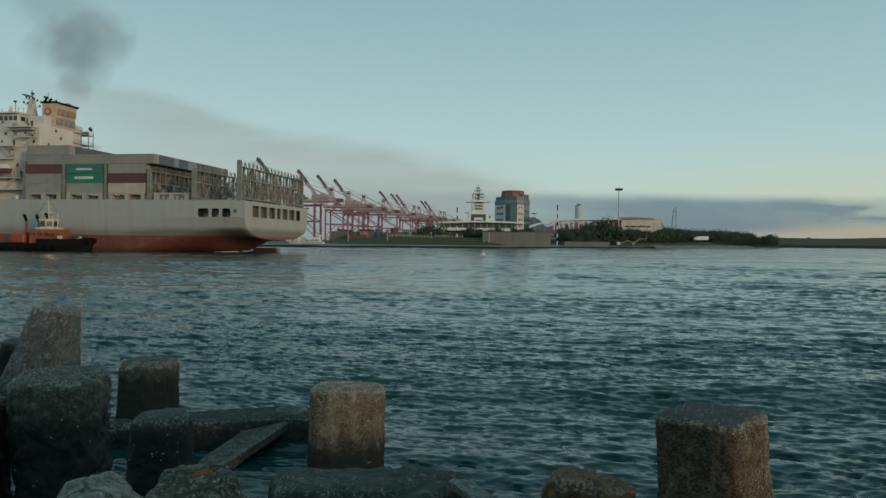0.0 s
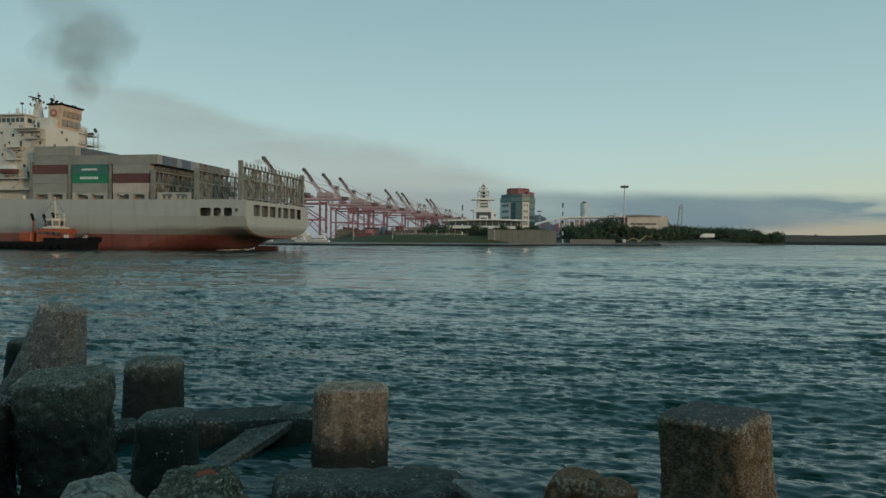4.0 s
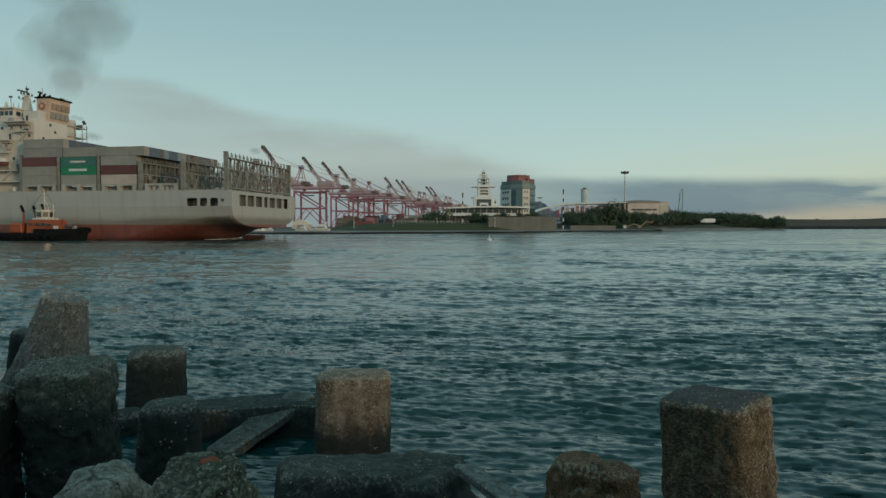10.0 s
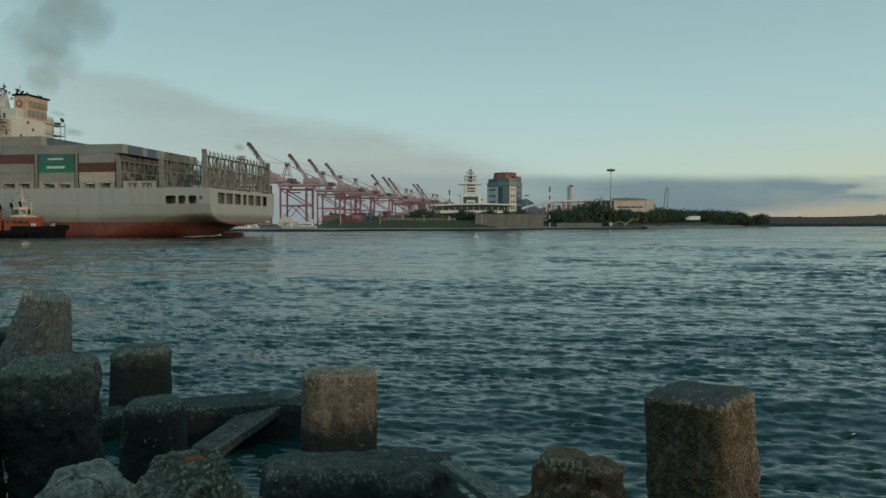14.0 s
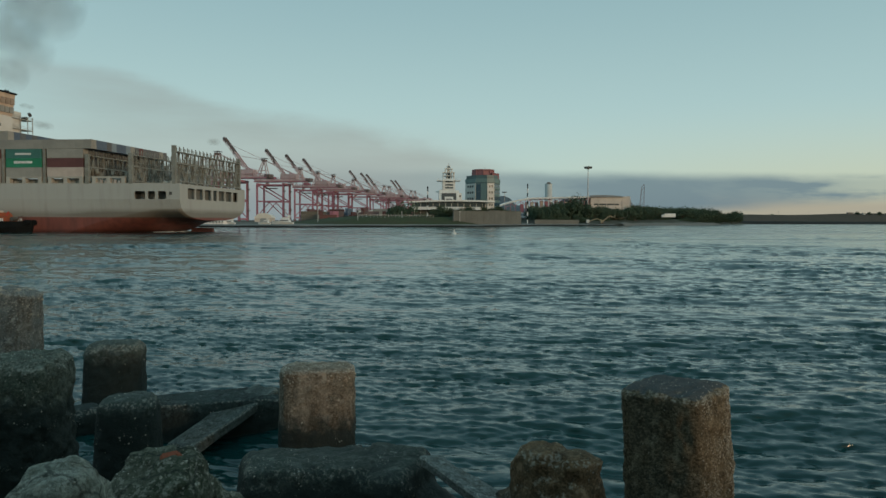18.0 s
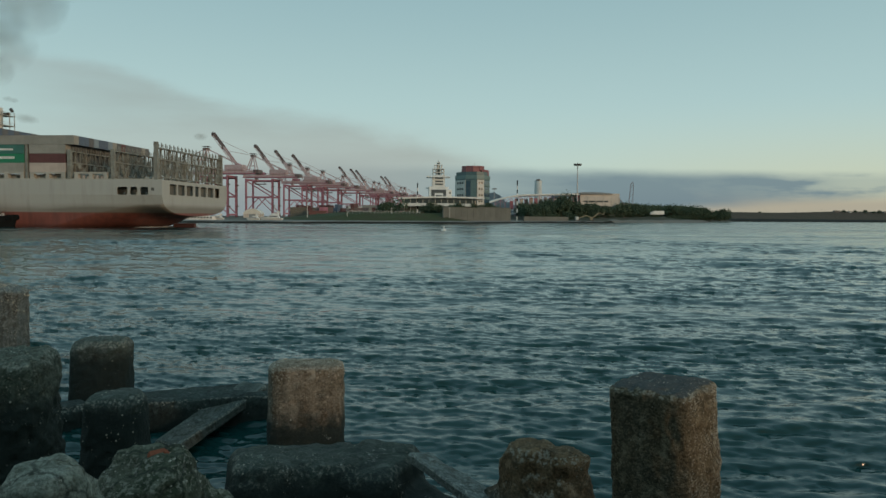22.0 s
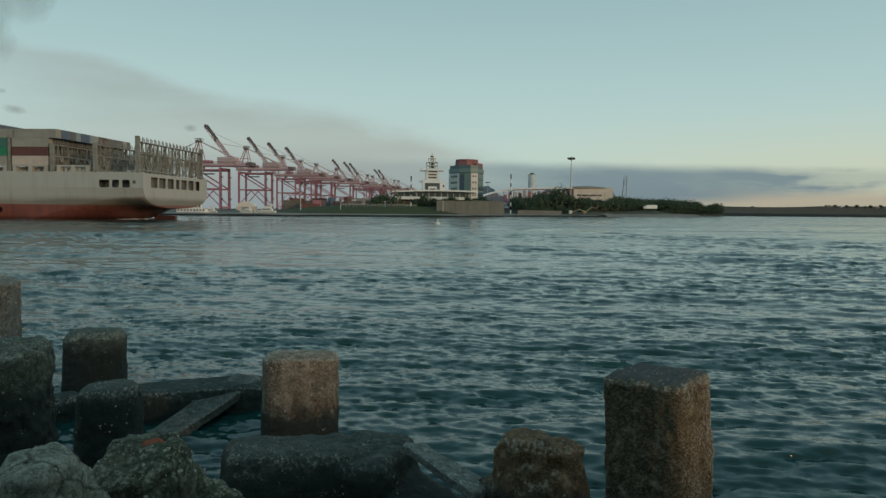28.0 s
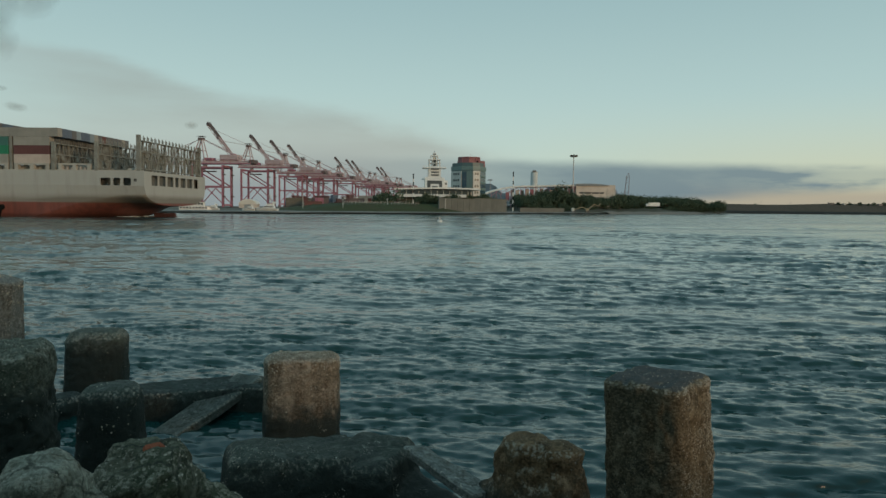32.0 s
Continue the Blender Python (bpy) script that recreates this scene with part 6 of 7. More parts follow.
def build_trees():
    rng = random.Random(11)
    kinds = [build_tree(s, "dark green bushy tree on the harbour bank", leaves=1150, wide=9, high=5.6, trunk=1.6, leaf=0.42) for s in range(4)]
    used = set()

    def put(k, x, y, z, size):
        m = pose(x, y, z, 0, 0, rng.uniform(0, 360))
        if k in used:
            t = copy_thing(kinds[k], m)
        else:
            used.add(k)
            t = kinds[k]
            t.matrix_basis = m
        t.scale = (size, size, size * rng.uniform(0.85, 1.1))

    # the wood behind the shore wall
    for i in range(190):
        s = rng.random()
        x0, y0 = 100 + s * (366 - 100), 548 + s * (800 - 548)
        back = rng.uniform(0, 70)
        x, y = x0 + back * (0.14 - 0.5 * s) + rng.uniform(-4, 4), y0 + back * 0.9
        size = (1.52 + 0.02 * s) * rng.uniform(0.92, 1.07) + (0.15 if back > 30 else -0.12) - 0.45 * max(0, 1 - s / 0.16)
        put(rng.randrange(4), x, y, 5.4, size)
    for x, y, size in ((-4, 452, 1.95), (-9, 455, 1.3), (33, 447, 0.55), (38.5, 451, 0.85), (42.5, 454, 0.5), (51, 460, 0.8), (55.5, 465, 0.75), (63, 480, 0.85), (68.5, 488, 0.75), (142, 600, 2.2), (147, 602, 1.9), (136, 598, 1.6), (131, 594, 1.5), (300, 738, 1.7), (308, 742, 1.7), (315, 745, 1.65), (322, 750, 1.7), (330, 755, 1.6), (336, 762, 1.6), (343, 768, 1.5), (350, 770, 1.4), (357, 774, 1.3), (364, 780, 1.2), (372, 788, 1.1), (379, 790, 1.6), (381, 792, 1.3), (394, 806, 1.75), (389, 802, 1.2), (402, 822, 1.1), (406, 830, 0.9), (410, 836, 0.95), (417, 850, 0.85), (424, 862, 0.7), (432, 872, 0.55), (166, 606, 1.3), (174, 612, 1.25), (182, 618, 1.3), (190, 624, 1.25), (199, 632, 1.3), (208, 640, 1.35), (216, 648, 1.45), (160, 602, 1.4), (226, 660, 1.5), (236, 668, 1.5), (246, 680, 1.6), (258, 692, 1.6)):
        put(rng.randrange(4), x, y, 5.4 if 130 < x < 360 else 7.0 if 28 < x < 80 else 2.2 if x < 385 else 3.2, size)
    # small round trees in front of the terminal
    for x, y, size in ((8, 436, 0.5), (15.5, 438, 0.75), (20.5, 439, 0.95), (25.0, 441, 0.85)):
        put(rng.randrange(4), x, y, 5.3, size)
    # low clipped bushes along the bank
    for i in range(22):
        s = i / 21
        x, y = 12 + s * 66, 446 + s * 56 + rng.uniform(-4, 4)
        put(rng.randrange(4), x, y, 5.0, rng.uniform(0.30, 0.55))
    for i in range(5):
        put(rng.randrange(4), -50 + i * 9 + rng.uniform(-2, 2), 430 + rng.uniform(-8, 8), 3.0, rng.uniform(0.35, 0.5))
    for x, y, size in ((946, 1402, 0.9), (985, 1420, 0.8), (1010, 1425, 1.0), (1040, 1440, 0.7), (1062, 1450, 0.9), (1100, 1470, 1.0), (700, 1290, 0.6)):
        put(rng.randrange(4), x, y, 19.0 if x > 800 else 15.0, size)
    # undergrowth along the foot of the wood
    for i in range(60):
        s = i / 59
        put(rng.randrange(4), 106 + s * 256 + rng.uniform(-3, 3), 548 + s * 236 + rng.uniform(-4, 4), 1.6, rng.uniform(0.5, 0.9))


build_trees()
# ---- signal tower, terminal and office tower ----


def build_signal_tower():
    t = thing("signal_tower", 26.8, 478, 2.2, "white stepped harbour signal tower with dark window bands", "tower")
    part("plinth", boxed(-6.6, 6.8, -6, 6, 0, 18.5, bevel=0.1), WHITE, t)
    part("shoulder", boxed(-6.9, 6.9, -5.8, 5.8, 18.5, 24.2, bevel=0.1), WHITE, t)
    part("recess", boxed(-5.2, 5.2, -6.06, -5.7, 14.0, 22.3), ROOF_DARK, t)
    part("portal", boxed(-2.9, 3.1, -6.4, -5.6, 14.0, 20.2), WHITE, t)
    part("portal_opening", boxed(-2.0, 2.2, -6.46, -6.2, 14.2, 19.0), ROOF_DARK, t)
    part("shaft", boxed(-4.4, 4.4, -4.4, 4.4, 24.2, 33.2, bevel=0.1), WHITE, t)
    for z in (25.6, 28.0, 30.6):
        part("window_band", boxed(-2.6, 3.0, -4.5, -4.3, z, z + 1.15), GLASS, t)
        part("sill", boxed(-4.7, 4.7, -4.8, 4.8, z - 0.7, z - 0.35), WHITE, t)
    part("gallery", boxed(-8.4, 8.2, -6.4, 6.4, 31.8, 32.5), WHITE, t)
    for x in (-8.0, -4, 0, 4, 7.8):
        part("gallery_post", beam((x, -6.2, 32.5), (x, -6.2, 33.6), 0.14), WHITE, t)
    part("gallery_rail", beam((-8.3, -6.2, 33.6), (8.1, -6.2, 33.6), 0.14), WHITE, t)
    part("wing_platform", boxed(-9.0, -4.4, -3, 3, 23.0, 23.6), WHITE, t)
    part("control_room", boxed(-2.0, 2.1, -2.0, 2.0, 33.2, 39.8, bevel=0.1), GLASS, t)
    for x in (-3.8, -1.3, 1.3, 3.8):
        for y in (-3.8, 3.8):
            part("mullion", boxed(x - 0.26, x + 0.26, y - 0.26, y + 0.26, 33.2, 39.8), WHITE, t)
    for z in (33.2, 36.3, 39.6):
        part("floor_band", boxed(-4.2, 4.3, -4.2, 4.2, z, z + 0.55), WHITE, t)
    for x in (-2.4, 2.4):
        for y in (-2.4, 2.4):
            part("lantern_post", boxed(x - 0.24, x + 0.24, y - 0.24, y + 0.24, 40.1, 43.6), WHITE, t)
    part("lantern_core", boxed(-1.2, 1.2, -1.2, 1.2, 40.1, 43.4), PALE_WALL, t)
    part("lantern_roof", boxed(-2.8, 2.8, -2.8, 2.8, 43.4, 43.9), WHITE, t)
    part("lantern_cap", boxed(-1.3, 1.3, -1.3, 1.3, 43.9, 46.6, bevel=0.15), WHITE, t)
    part("cap_band", boxed(-0.9, 0.9, -1.34, -1.2, 44.6, 45.8), GLASS, t)
    part("mast", pipe((0, 0, 46.6), (0, 0, 48.8), 0.2), STEEL, t)
    part("side_stair", boxed(7.0, 9.4, -2, 2, 12, 22.5), WHITE, t)
    for z in (14, 17, 20):
        part("stair_window", boxed(7.6, 8.8, -2.06, -1.95, z, z + 1.2), ROOF_DARK, t)
    for ob in t.children:
        for v in ob.data.vertices:
            v.co = (v.co.x * 0.98, v.co.y, 0.855 * float(np.interp(v.co.z, (0, 17.0, 24.2, 33.2, 48.8), (0, 17.0, 26.6, 35.4, 48.6))))


ROOF_DARK = material("dark_cladding", (0.06, 0.065, 0.065), 0.5)


def build_terminal():
    t = thing("terminal_building", 2.0, 462, 2.2, "long low white terminal with a sweeping flat roof", "building")
    part("lower_wall", boxed(0, 50, 2, 22, 0, 9.0), WALL_GREY, t)
    part("glass_front", boxed(1, 49, 1.7, 2.0, 9.0, 14.0), GLASS, t)
    part("back_wall", boxed(0, 50, 3, 22, 9.0, 13.4), PALE_WALL, t)
    top = [(-3 + i * 2.9, 13.9 + 1.9 * math.sin(math.pi * (0.12 + 0.6 * i / 20)) - 0.02 * i) for i in range(21)]
    part("roof", arch(top, [(x, z - 1.0) for x, z in top], -4, 24), WHITE, t, "sweeping white roof edge")
    part("balcony", boxed(-1.5, 46, -3.4, 2, 8.9, 10.9, bevel=0.1), WHITE, t, "white balcony parapet")
    for i in range(12):
        part("column", beam((1 + i * 4.2, 1.4, 0), (1 + i * 4.2, 1.4, 13.8), 0.35), PALE_WALL, t)
    for i in range(5):
        part("ground_bay", boxed(3 + i * 6, 7.5 + i * 6, 1.6, 2.02, 1.5, 5.4), GLASS, t)


def build_office():
    """Eight-sided tower: pale bays with paired windows, a blue glass slope between, teal bands and a red drum on top."""
    t = thing("office_tower", 55.6, 520, 2.2, "eight-sided teal office tower with pale bays and a red crown", "building")
    plan = [(-13, 3.5), (-6.4, -9.5), (1.6, -12.5), (7.3, -10.5), (13, 1.5), (10, 10), (0, 13), (-9, 11)]

    def grown(f):
        return [(x * f, y * f) for x, y in plan]

    part("shaft", prism(plan, 0, 30.4), TEAL_WALL, t)
    part("upper_band", prism(grown(1.03), 30.4, 33.2), TEAL_PALE, t)
    part("parapet", prism(grown(0.96), 33.2, 35.8), TEAL_WALL, t)
    part("crown", prism(ring(8.8, 8.8, 10, 0.2), 35.8, 40.4, ring(8.3, 8.3, 10, 0.2)), CROWN_RED, t, "red drum on the roof")
    part("crown_rim", prism(ring(8.9, 8.9, 10, 0.2), 39.6, 40.2), CROWN_RED, t)
    for k in range(10):
        a = 0.2 + 2 * math.pi * k / 10
        part("crown_rib", beam((8.9 * math.cos(a), 8.9 * math.sin(a), 35.8), (8.4 * math.cos(a), 8.4 * math.sin(a), 40.4), 0.5), CROWN_RED, t)
    part("crown_shoulder", prism([(6, -9), (12.2, 0), (9, 8), (4, 8)], 33.2, 37.6), CROWN_RED, t)
    part("roof_aerial", pipe((1, -2, 40.4), (1, -2, 42.6), 0.12, sides=6), STEEL, t)
    for k in range(4):
        (x0, y0), (x1, y1) = plan[k], plan[k + 1]
        way = Vector((x1 - x0, y1 - y0, 0))
        m = Matrix.Translation((x0, y0, 0)) @ Matrix.Rotation(math.atan2(way.y, way.x), 4, "Z")
        l = way.length

        def face(name, a, b, z0, z1, proud, mat):
            bm = boxed(a, b, -proud, 0.2, z0, z1)
            bmesh.ops.transform(bm, matrix=m, verts=bm.verts)
            return part(name, bm, mat, t)

        if k in (0, 2):
            face("bay", 0.15, l - 0.15, 0.5, 29.6, 0.45, PALE_WALL)
            for z in (3.8, 8.4, 13.0, 17.6, 22.2, 26.8):
                for c in (0.30, 0.52, 0.74) if k == 0 else (0.33, 0.66):
                    half = 0.075 * l if k == 0 else 0.11 * l
                    face("window", c * l - half, c * l + half, z - 0.2, z + 1.5, 0.52, GLASS)
        elif k == 1:
            face("bay", 0.45 * l, l - 0.2, 0.5, 29.6, 0.35, TEAL_PALE)
            for z in (1.5, 7.0, 12.5, 18.0, 23.5):
                face("glass_panel", 0.06 * l, 0.43 * l, z, z + 5.2, 0.30, OFFICE_GLASS)
        else:
            for z in (3.8, 8.4, 13.0, 17.6, 22.2, 26.8):
                face("spandrel", 0.3, l - 0.3, z - 1.6, z - 0.5, 0.25, TEAL_PALE)
                face("glass_panel", 0.3, l - 0.3, z - 0.5, z + 2.2, 0.12, OFFICE_GLASS)


OFFICE_GLASS = glass_dark("blue_office_glass", (0.035, 0.075, 0.105))
TEAL_PALE = material("teal_parapet", (0.13, 0.20, 0.19), 0.5)


def build_poles():
    for k, (x, y, low, high) in enumerate(((11.2, 436, 2.0, 24.6), (85.0, 492, 2.0, 29.8))):
        p = thing("range_pole", x, y, low, "slender black and white banded pole with a small lamp", "pole", group="banded poles")
        n = 10
        for i in range(n):
            z0, z1 = i * (high - low) / n, (i + 1) * (high - low) / n
            part("band", pipe((0, 0, z0), (0, 0, z1), 0.38, sides=10), BLACK if i % 2 else WHITE, p)
        part("lamp", pipe((0, 0, high - low), (0, 0, high - low + 1.0), 0.55, 0.3), BLACK, p)
    for x, y, h in ((-53.5, 400, 13.0), (-30.5, 400, 8.2), (-5, 418, 9.0), (-67, 372, 9.5), (31, 425, 9.5)):
        p = thing("lamp_post", x, y, 2.0, "thin pale lamp post on the quay", "lamp post", group="quay lamp posts")
        part("post", pipe((0, 0, 0), (0, 0, h - 2), 0.20, 0.13), PALE_WALL, p)
        part("head", boxed(-0.7, 0.7, -0.2, 0.2, h - 2.1, h - 1.85), PALE_WALL, p)
    m = thing("light_mast", 163.8, 624, 2.2, "tall floodlight mast with a ring of lamps", "light mast")
    part("pole", pipe((0, 0, 0), (0, 0, 49.5), 0.7, 0.35, 12), STEEL, m)
    part("crown_ring", prism(ring(3.2, 3.2, 14), 50.0, 50.5), SHADOW_STEEL, m)
    for i in range(10):
        a = i * math.pi / 5
        part("floodlight", boxed(3.0 * math.cos(a) - 0.6, 3.0 * math.cos(a) + 0.6, 3.0 * math.sin(a) - 0.6, 3.0 * math.sin(a) + 0.6, 50.4, 51.8), SHADOW_STEEL, m)
    part("hoist_head", pipe((0, 0, 49.5), (0, 0, 52.5), 0.5), SHADOW_STEEL, m)
    m = thing("light_mast", 97, 700, 2.2, "distant floodlight mast with a flat ring of lamps", "light mast")
    part("pole", pipe((0, 0, 0), (0, 0, 31), 0.3, 0.2, 8), STEEL, m)
    part("crown_ring", prism(ring(2.6, 2.6, 12), 30.6, 31.4), SHADOW_STEEL, m)
    s = thing("silo", 161, 790, 2.4, "pale round silo with a flat top", "silo")
    part("shell", pipe((0, 0, 0), (0, 0, 44), 4.2, sides=24), PALE_BLUE, s)
    part("rim", pipe((0, 0, 44), (0, 0, 44.6), 4.4, sides=24), STEEL, s)
    part("head_house", boxed(-1.8, 2.0, -1.5, 1.5, 44.6, 46.4), SHADOW_STEEL, s)
    l = thing("lattice_tower", 240, 700, 2.4, "slim grey lattice tower", "lattice tower")
    for sx in (-1, 1):
        part("leg", beam((sx * 2.6, 0, 0), (sx * 1.5 + 1.6, 0, 37), 0.42), CRANE_DARK, l)
        part("head_strut", beam((sx * 1.5 + 1.6, 0, 37), (2.6, 0, 40), 0.3), CRANE_DARK, l)
    for i in range(7):
        z = 3 + i * 5.0
        x0, x1 = 1.6 * z / 37 - 2.6 + 1.1 * z / 37, 1.6 * (z + 4) / 37 + 2.6 - 1.1 * (z + 4) / 37
        part("lacing", beam((x0, 0, z), (x1, 0, z + 4), 0.2), CRANE_DARK, l)
    part("stay", beam((2.0, 0, 39), (-5.0, 0, 4), 0.16), CRANE_DARK, l)


PALE_BLUE = material("silo_paint", (0.55, 0.60, 0.60), 0.6, scale=0.1)


def build_hall():
    h = thing("warehouse", 171, 640, 2.4, "beige warehouse with a shallow grey roof", "building")
    part("hall", prism([(0, 0), (38, 0), (38, 40), (0, 40)], 0, 25.0), BEIGE, h)
    top = [(-1 + i * 4, 24.9 + 1.3 * math.sin(math.pi * min(1, (i + 1.6) / 9.5)) ** 0.7) for i in range(9)]
    part("roof", arch(top, [(x, 24.2) for x, z in top], -1, 41), ROOF_GREY, h)
    for i in range(6):
        part("pilaster", boxed(i * 7.5 - 0.2, i * 7.5 + 0.5, -0.35, 0.0, 0, 21.8), BEIGE, h)
    part("strip_window", boxed(3, 27, -0.06, 0.1, 16.6, 18.2), ROOF_DARK, h)
    for s in range(3):
        part("outer_stair", beam((38.2, 1, 20 - s * 6), (44, 1, 14 - s * 6), 0.5), CRANE_DARK, h)
    part("stair_frame", beam((38.6, 1, 0), (38.6, 1, 21), 0.5), CRANE_DARK, h)
    a = thing("grandstand", 70, 640, 2.2, "long white arched canopy over a reddish steel frame", "canopy")
    pts = []
    for i in range(25):
        s = i / 24
        pts.append((6 + s * 112, 13.0 + 9.5 * (1 - (1 - min(1, s / 0.40)) ** 2.0) + 3.2 * s))
    part("roof", arch(pts, [(x, z - 1.4) for x, z in pts], 0, 30), WHITE, a, "white curved canopy roof")
    for i in range(3, 25):
        x, z = pts[i]
        part("column", beam((x, 1, 0), (x, 1, z - 1.2), 0.45), CRANE_RED, a)
        if i % 2:
            part("cross_tie", beam((x, 1, z - 5), (x + 4.3, 1, z - 1.4), 0.35), CRANE_RED, a)
        else:
            part("cross_tie", beam((x, 1, z - 1.4), (x + 4.3, 1, z - 5), 0.35), CRANE_RED, a)
    for i in range(6, 24):
        x, z = pts[i]
        part("stand_panel", boxed(x + 0.5, x + 4.0, 5.5, 5.9, 9.0 + (i % 3) * 0.6, z - 4.4 + (i * 5 % 3) * 0.7), (BOX_PINK, PALE_WALL, CRANE_RED, ROOF_DARK, ROOF_GREY)[(i * 7) % 5], a)
    for z in (5, 8.5):
        part("tier", boxed(20, 60, 2, 6, z, z + 1.2), PALE_WALL, a)


def build_small():
    # harbour sheds and box stacks under the cranes
    rng = random.Random(8)
    for k in range(64):
        y = rng.uniform(470, 600)
        x = (-180 + rng.uniform(0, 190)) / 1207 * y
        s = thing("container_stack", x, y, 2.4, "stack of weathered red and brown freight containers", "containers", rng.choice((0, 12, 78)), "stacked freight containers")
        mat = rng.choice((BOX_BROWN, BOX_BROWN, CRANE_DARK, CRANE_RED, BOX_DARK, BOX_BLUE, EARTH, BOX_GREY))
        for tier in range(rng.choice((2, 2, 3, 3, 4))):
            part("container", boxed(-6, 6, -1.2, 1.2, tier * 2.6, tier * 2.6 + 2.55, bevel=0.05), mat, s)
    for x, y, w, d, h, mat in ((-30, 560, 24, 10, 9.5, WHITE), (-10, 540, 14, 10, 10.0, BEIGE)):
        s = thing("harbour_shed", x, y, 2.0, "low pale harbour shed with a flat roof", "shed", group="harbour sheds")
        part("shell", boxed(-w / 2, w / 2, 0, d, 0, h, bevel=0.05), mat, s)
        part("roof", boxed(-w / 2 - 0.4, w / 2 + 0.4, -0.4, d + 0.4, h, h + 0.4), PALE_WALL, s)
        for k in range(int(w / 4)):
            part("window", boxed(-w / 2 + 1.2 + k * 4, -w / 2 + 3.2 + k * 4, -0.05, 0.1, h * 0.45, h * 0.75), GLASS, s)
    hut = thing("arched_shed", -102, 480, 2.0, "pale shed with a rounded barrel roof under the cranes", "shed", group="harbour sheds")
    curve = [(-6.2 + i * 1.24, 3.4 + 3.2 * math.sin(math.pi * i / 10) ** 0.6) for i in range(11)]
    part("roof", arch(curve, [(x, 3.0) for x, z in curve], 0, 12), SHIP_WHITE, hut)
    part("shell", boxed(-5.9, 5.9, 0.3, 11.8, 0, 3.2), BEIGE, hut)
    part("roller_door", boxed(-2.2, 2.2, 0.2, 0.4, 0, 2.9), ROOF_GREY, hut)
    for x, y, long, label in ((-62.5, 369, 12.0, "white motor yacht hauled out on the quay"), (-93, 368, 8.0, "small white boat hauled out on the quay"), (-103, 368, 6.0, "small white boat hauled out on the quay"), (-74.5, 369, 7.0, "small white cabin boat hauled out on the quay")):
        b = thing("motor_yacht", x, y, 1.9, label, "boat", 174, "moored boats")
        us = [i / 6 for i in range(7)]
        hull = bmesh.new()
        rows = []
        for u in us:
            h = 0.16 * long * (1 - max(0, (u - 0.45) / 0.55) ** 2) + 0.02
            z = 0.085 * long * (0.8 + 0.5 * u)
            rows.append([hull.verts.new(p) for p in ((u * long, h, z), (u * long * 0.95, h * 0.6, -0.4), (u * long * 0.95, -h * 0.6, -0.4), (u * long, -h, z))])
        for r0, r1 in zip(rows, rows[1:]):
            for j in range(4):
                hull.faces.new((r0[j], r0[(j + 1) % 4], r1[(j + 1) % 4], r1[j]))
        hull.faces.new(rows[0])
        hull.faces.new(rows[-1][::-1])
        bmesh.ops.recalc_face_normals(hull, faces=hull.faces)
        part("hull", hull, WHITE, b)
        z = 0.075 * long
        part("cabin", prism([(long * 0.12, -1.4), (long * 0.7, -1.2), (long * 0.7, 1.2), (long * 0.12, 1.4)], z, z + long * 0.12, [(long * 0.16, -1.2), (long * 0.55, -1.0), (long * 0.55, 1.0), (long * 0.16, 1.2)]), WHITE, b)
        part("cabin_glass", boxed(long * 0.2, long * 0.58, -1.36, 1.36, z + long * 0.05, z + long * 0.085), GLASS, b)
        part("flybridge", prism([(long * 0.18, -1.0), (long * 0.5, -0.9), (long * 0.5, 0.9), (long * 0.18, 1.0)], z + long * 0.12, z + long * 0.2), WHITE, b)
        part("arch", beam((long * 0.2, 0, z + long * 0.2), (long * 0.15, 0, z + long * 0.30), 0.3, 1.6), WHITE, b)
    # long white harbour launch along the quay
    f = thing("harbour_launch", -113, 368, 2.0, "long white harbour launch with dark windows, hauled out", "boat", 2, "moored boats")
    part("hull", prism([(0, -2), (14, -2.2), (18, -0.4), (18, 0.4), (14, 2.2), (0, 2)], -0.5, 1.4), WHITE, f)
    part("cabin", boxed(1.5, 12.5, -1.7, 1.7, 1.4, 3.6, bevel=0.15), WHITE, f)
    part("roof", boxed(1.0, 13.2, -2.0, 2.0, 3.6, 3.8), PALE_WALL, f)
    for k in range(7):
        part("window", boxed(2.0 + k * 1.5, 3.0 + k * 1.5, -1.75, -1.66, 2.3, 3.2), GLASS, f)
    part("mast", pipe((9, 0, 3.8), (9, 0, 6.4), 0.08), STEEL, f)
    for k in range(9):
        part("tyre_fender", pipe((1 + k * 1.6, -2.15, 0.7), (1 + k * 1.6, -2.35, 0.7), 0.42, sides=10), BLACK, f)
    # white railing along the top of the grass bank
    r = thing("railing", -30, 404, 6.3, "pale painted railing along the grass bank", "railing", 28)
    for k in range(22):
        part("post", beam((k * 2.4, 0, -0.6), (k * 2.4, 0, 1.1), 0.11), PALE_WALL, r)
    for z in (0.5, 1.05):
        part("rail", beam((0, 0, z), (50.4, 0, z), 0.09), PALE_WALL, r)
    # parked cars and vans behind the bank
    crng = random.Random(4)
    for k in range(16):
        x, y = -60 + k * 5.4 + crng.uniform(-1, 1), 452 + crng.uniform(-6, 20)
        v = thing("parked_car", x, y, 2.3, crng.choice(("white parked car behind the bank", "dark parked car behind the bank")), "car", crng.choice((0, 180, 20)), "parked cars")
        paint = crng.choice((WHITE, WHITE, BOX_DARK, BOX_SKY, RED))
        part("body", boxed(-2.1, 2.1, -0.9, 0.9, 0.35, 1.0, bevel=0.12), paint, v)
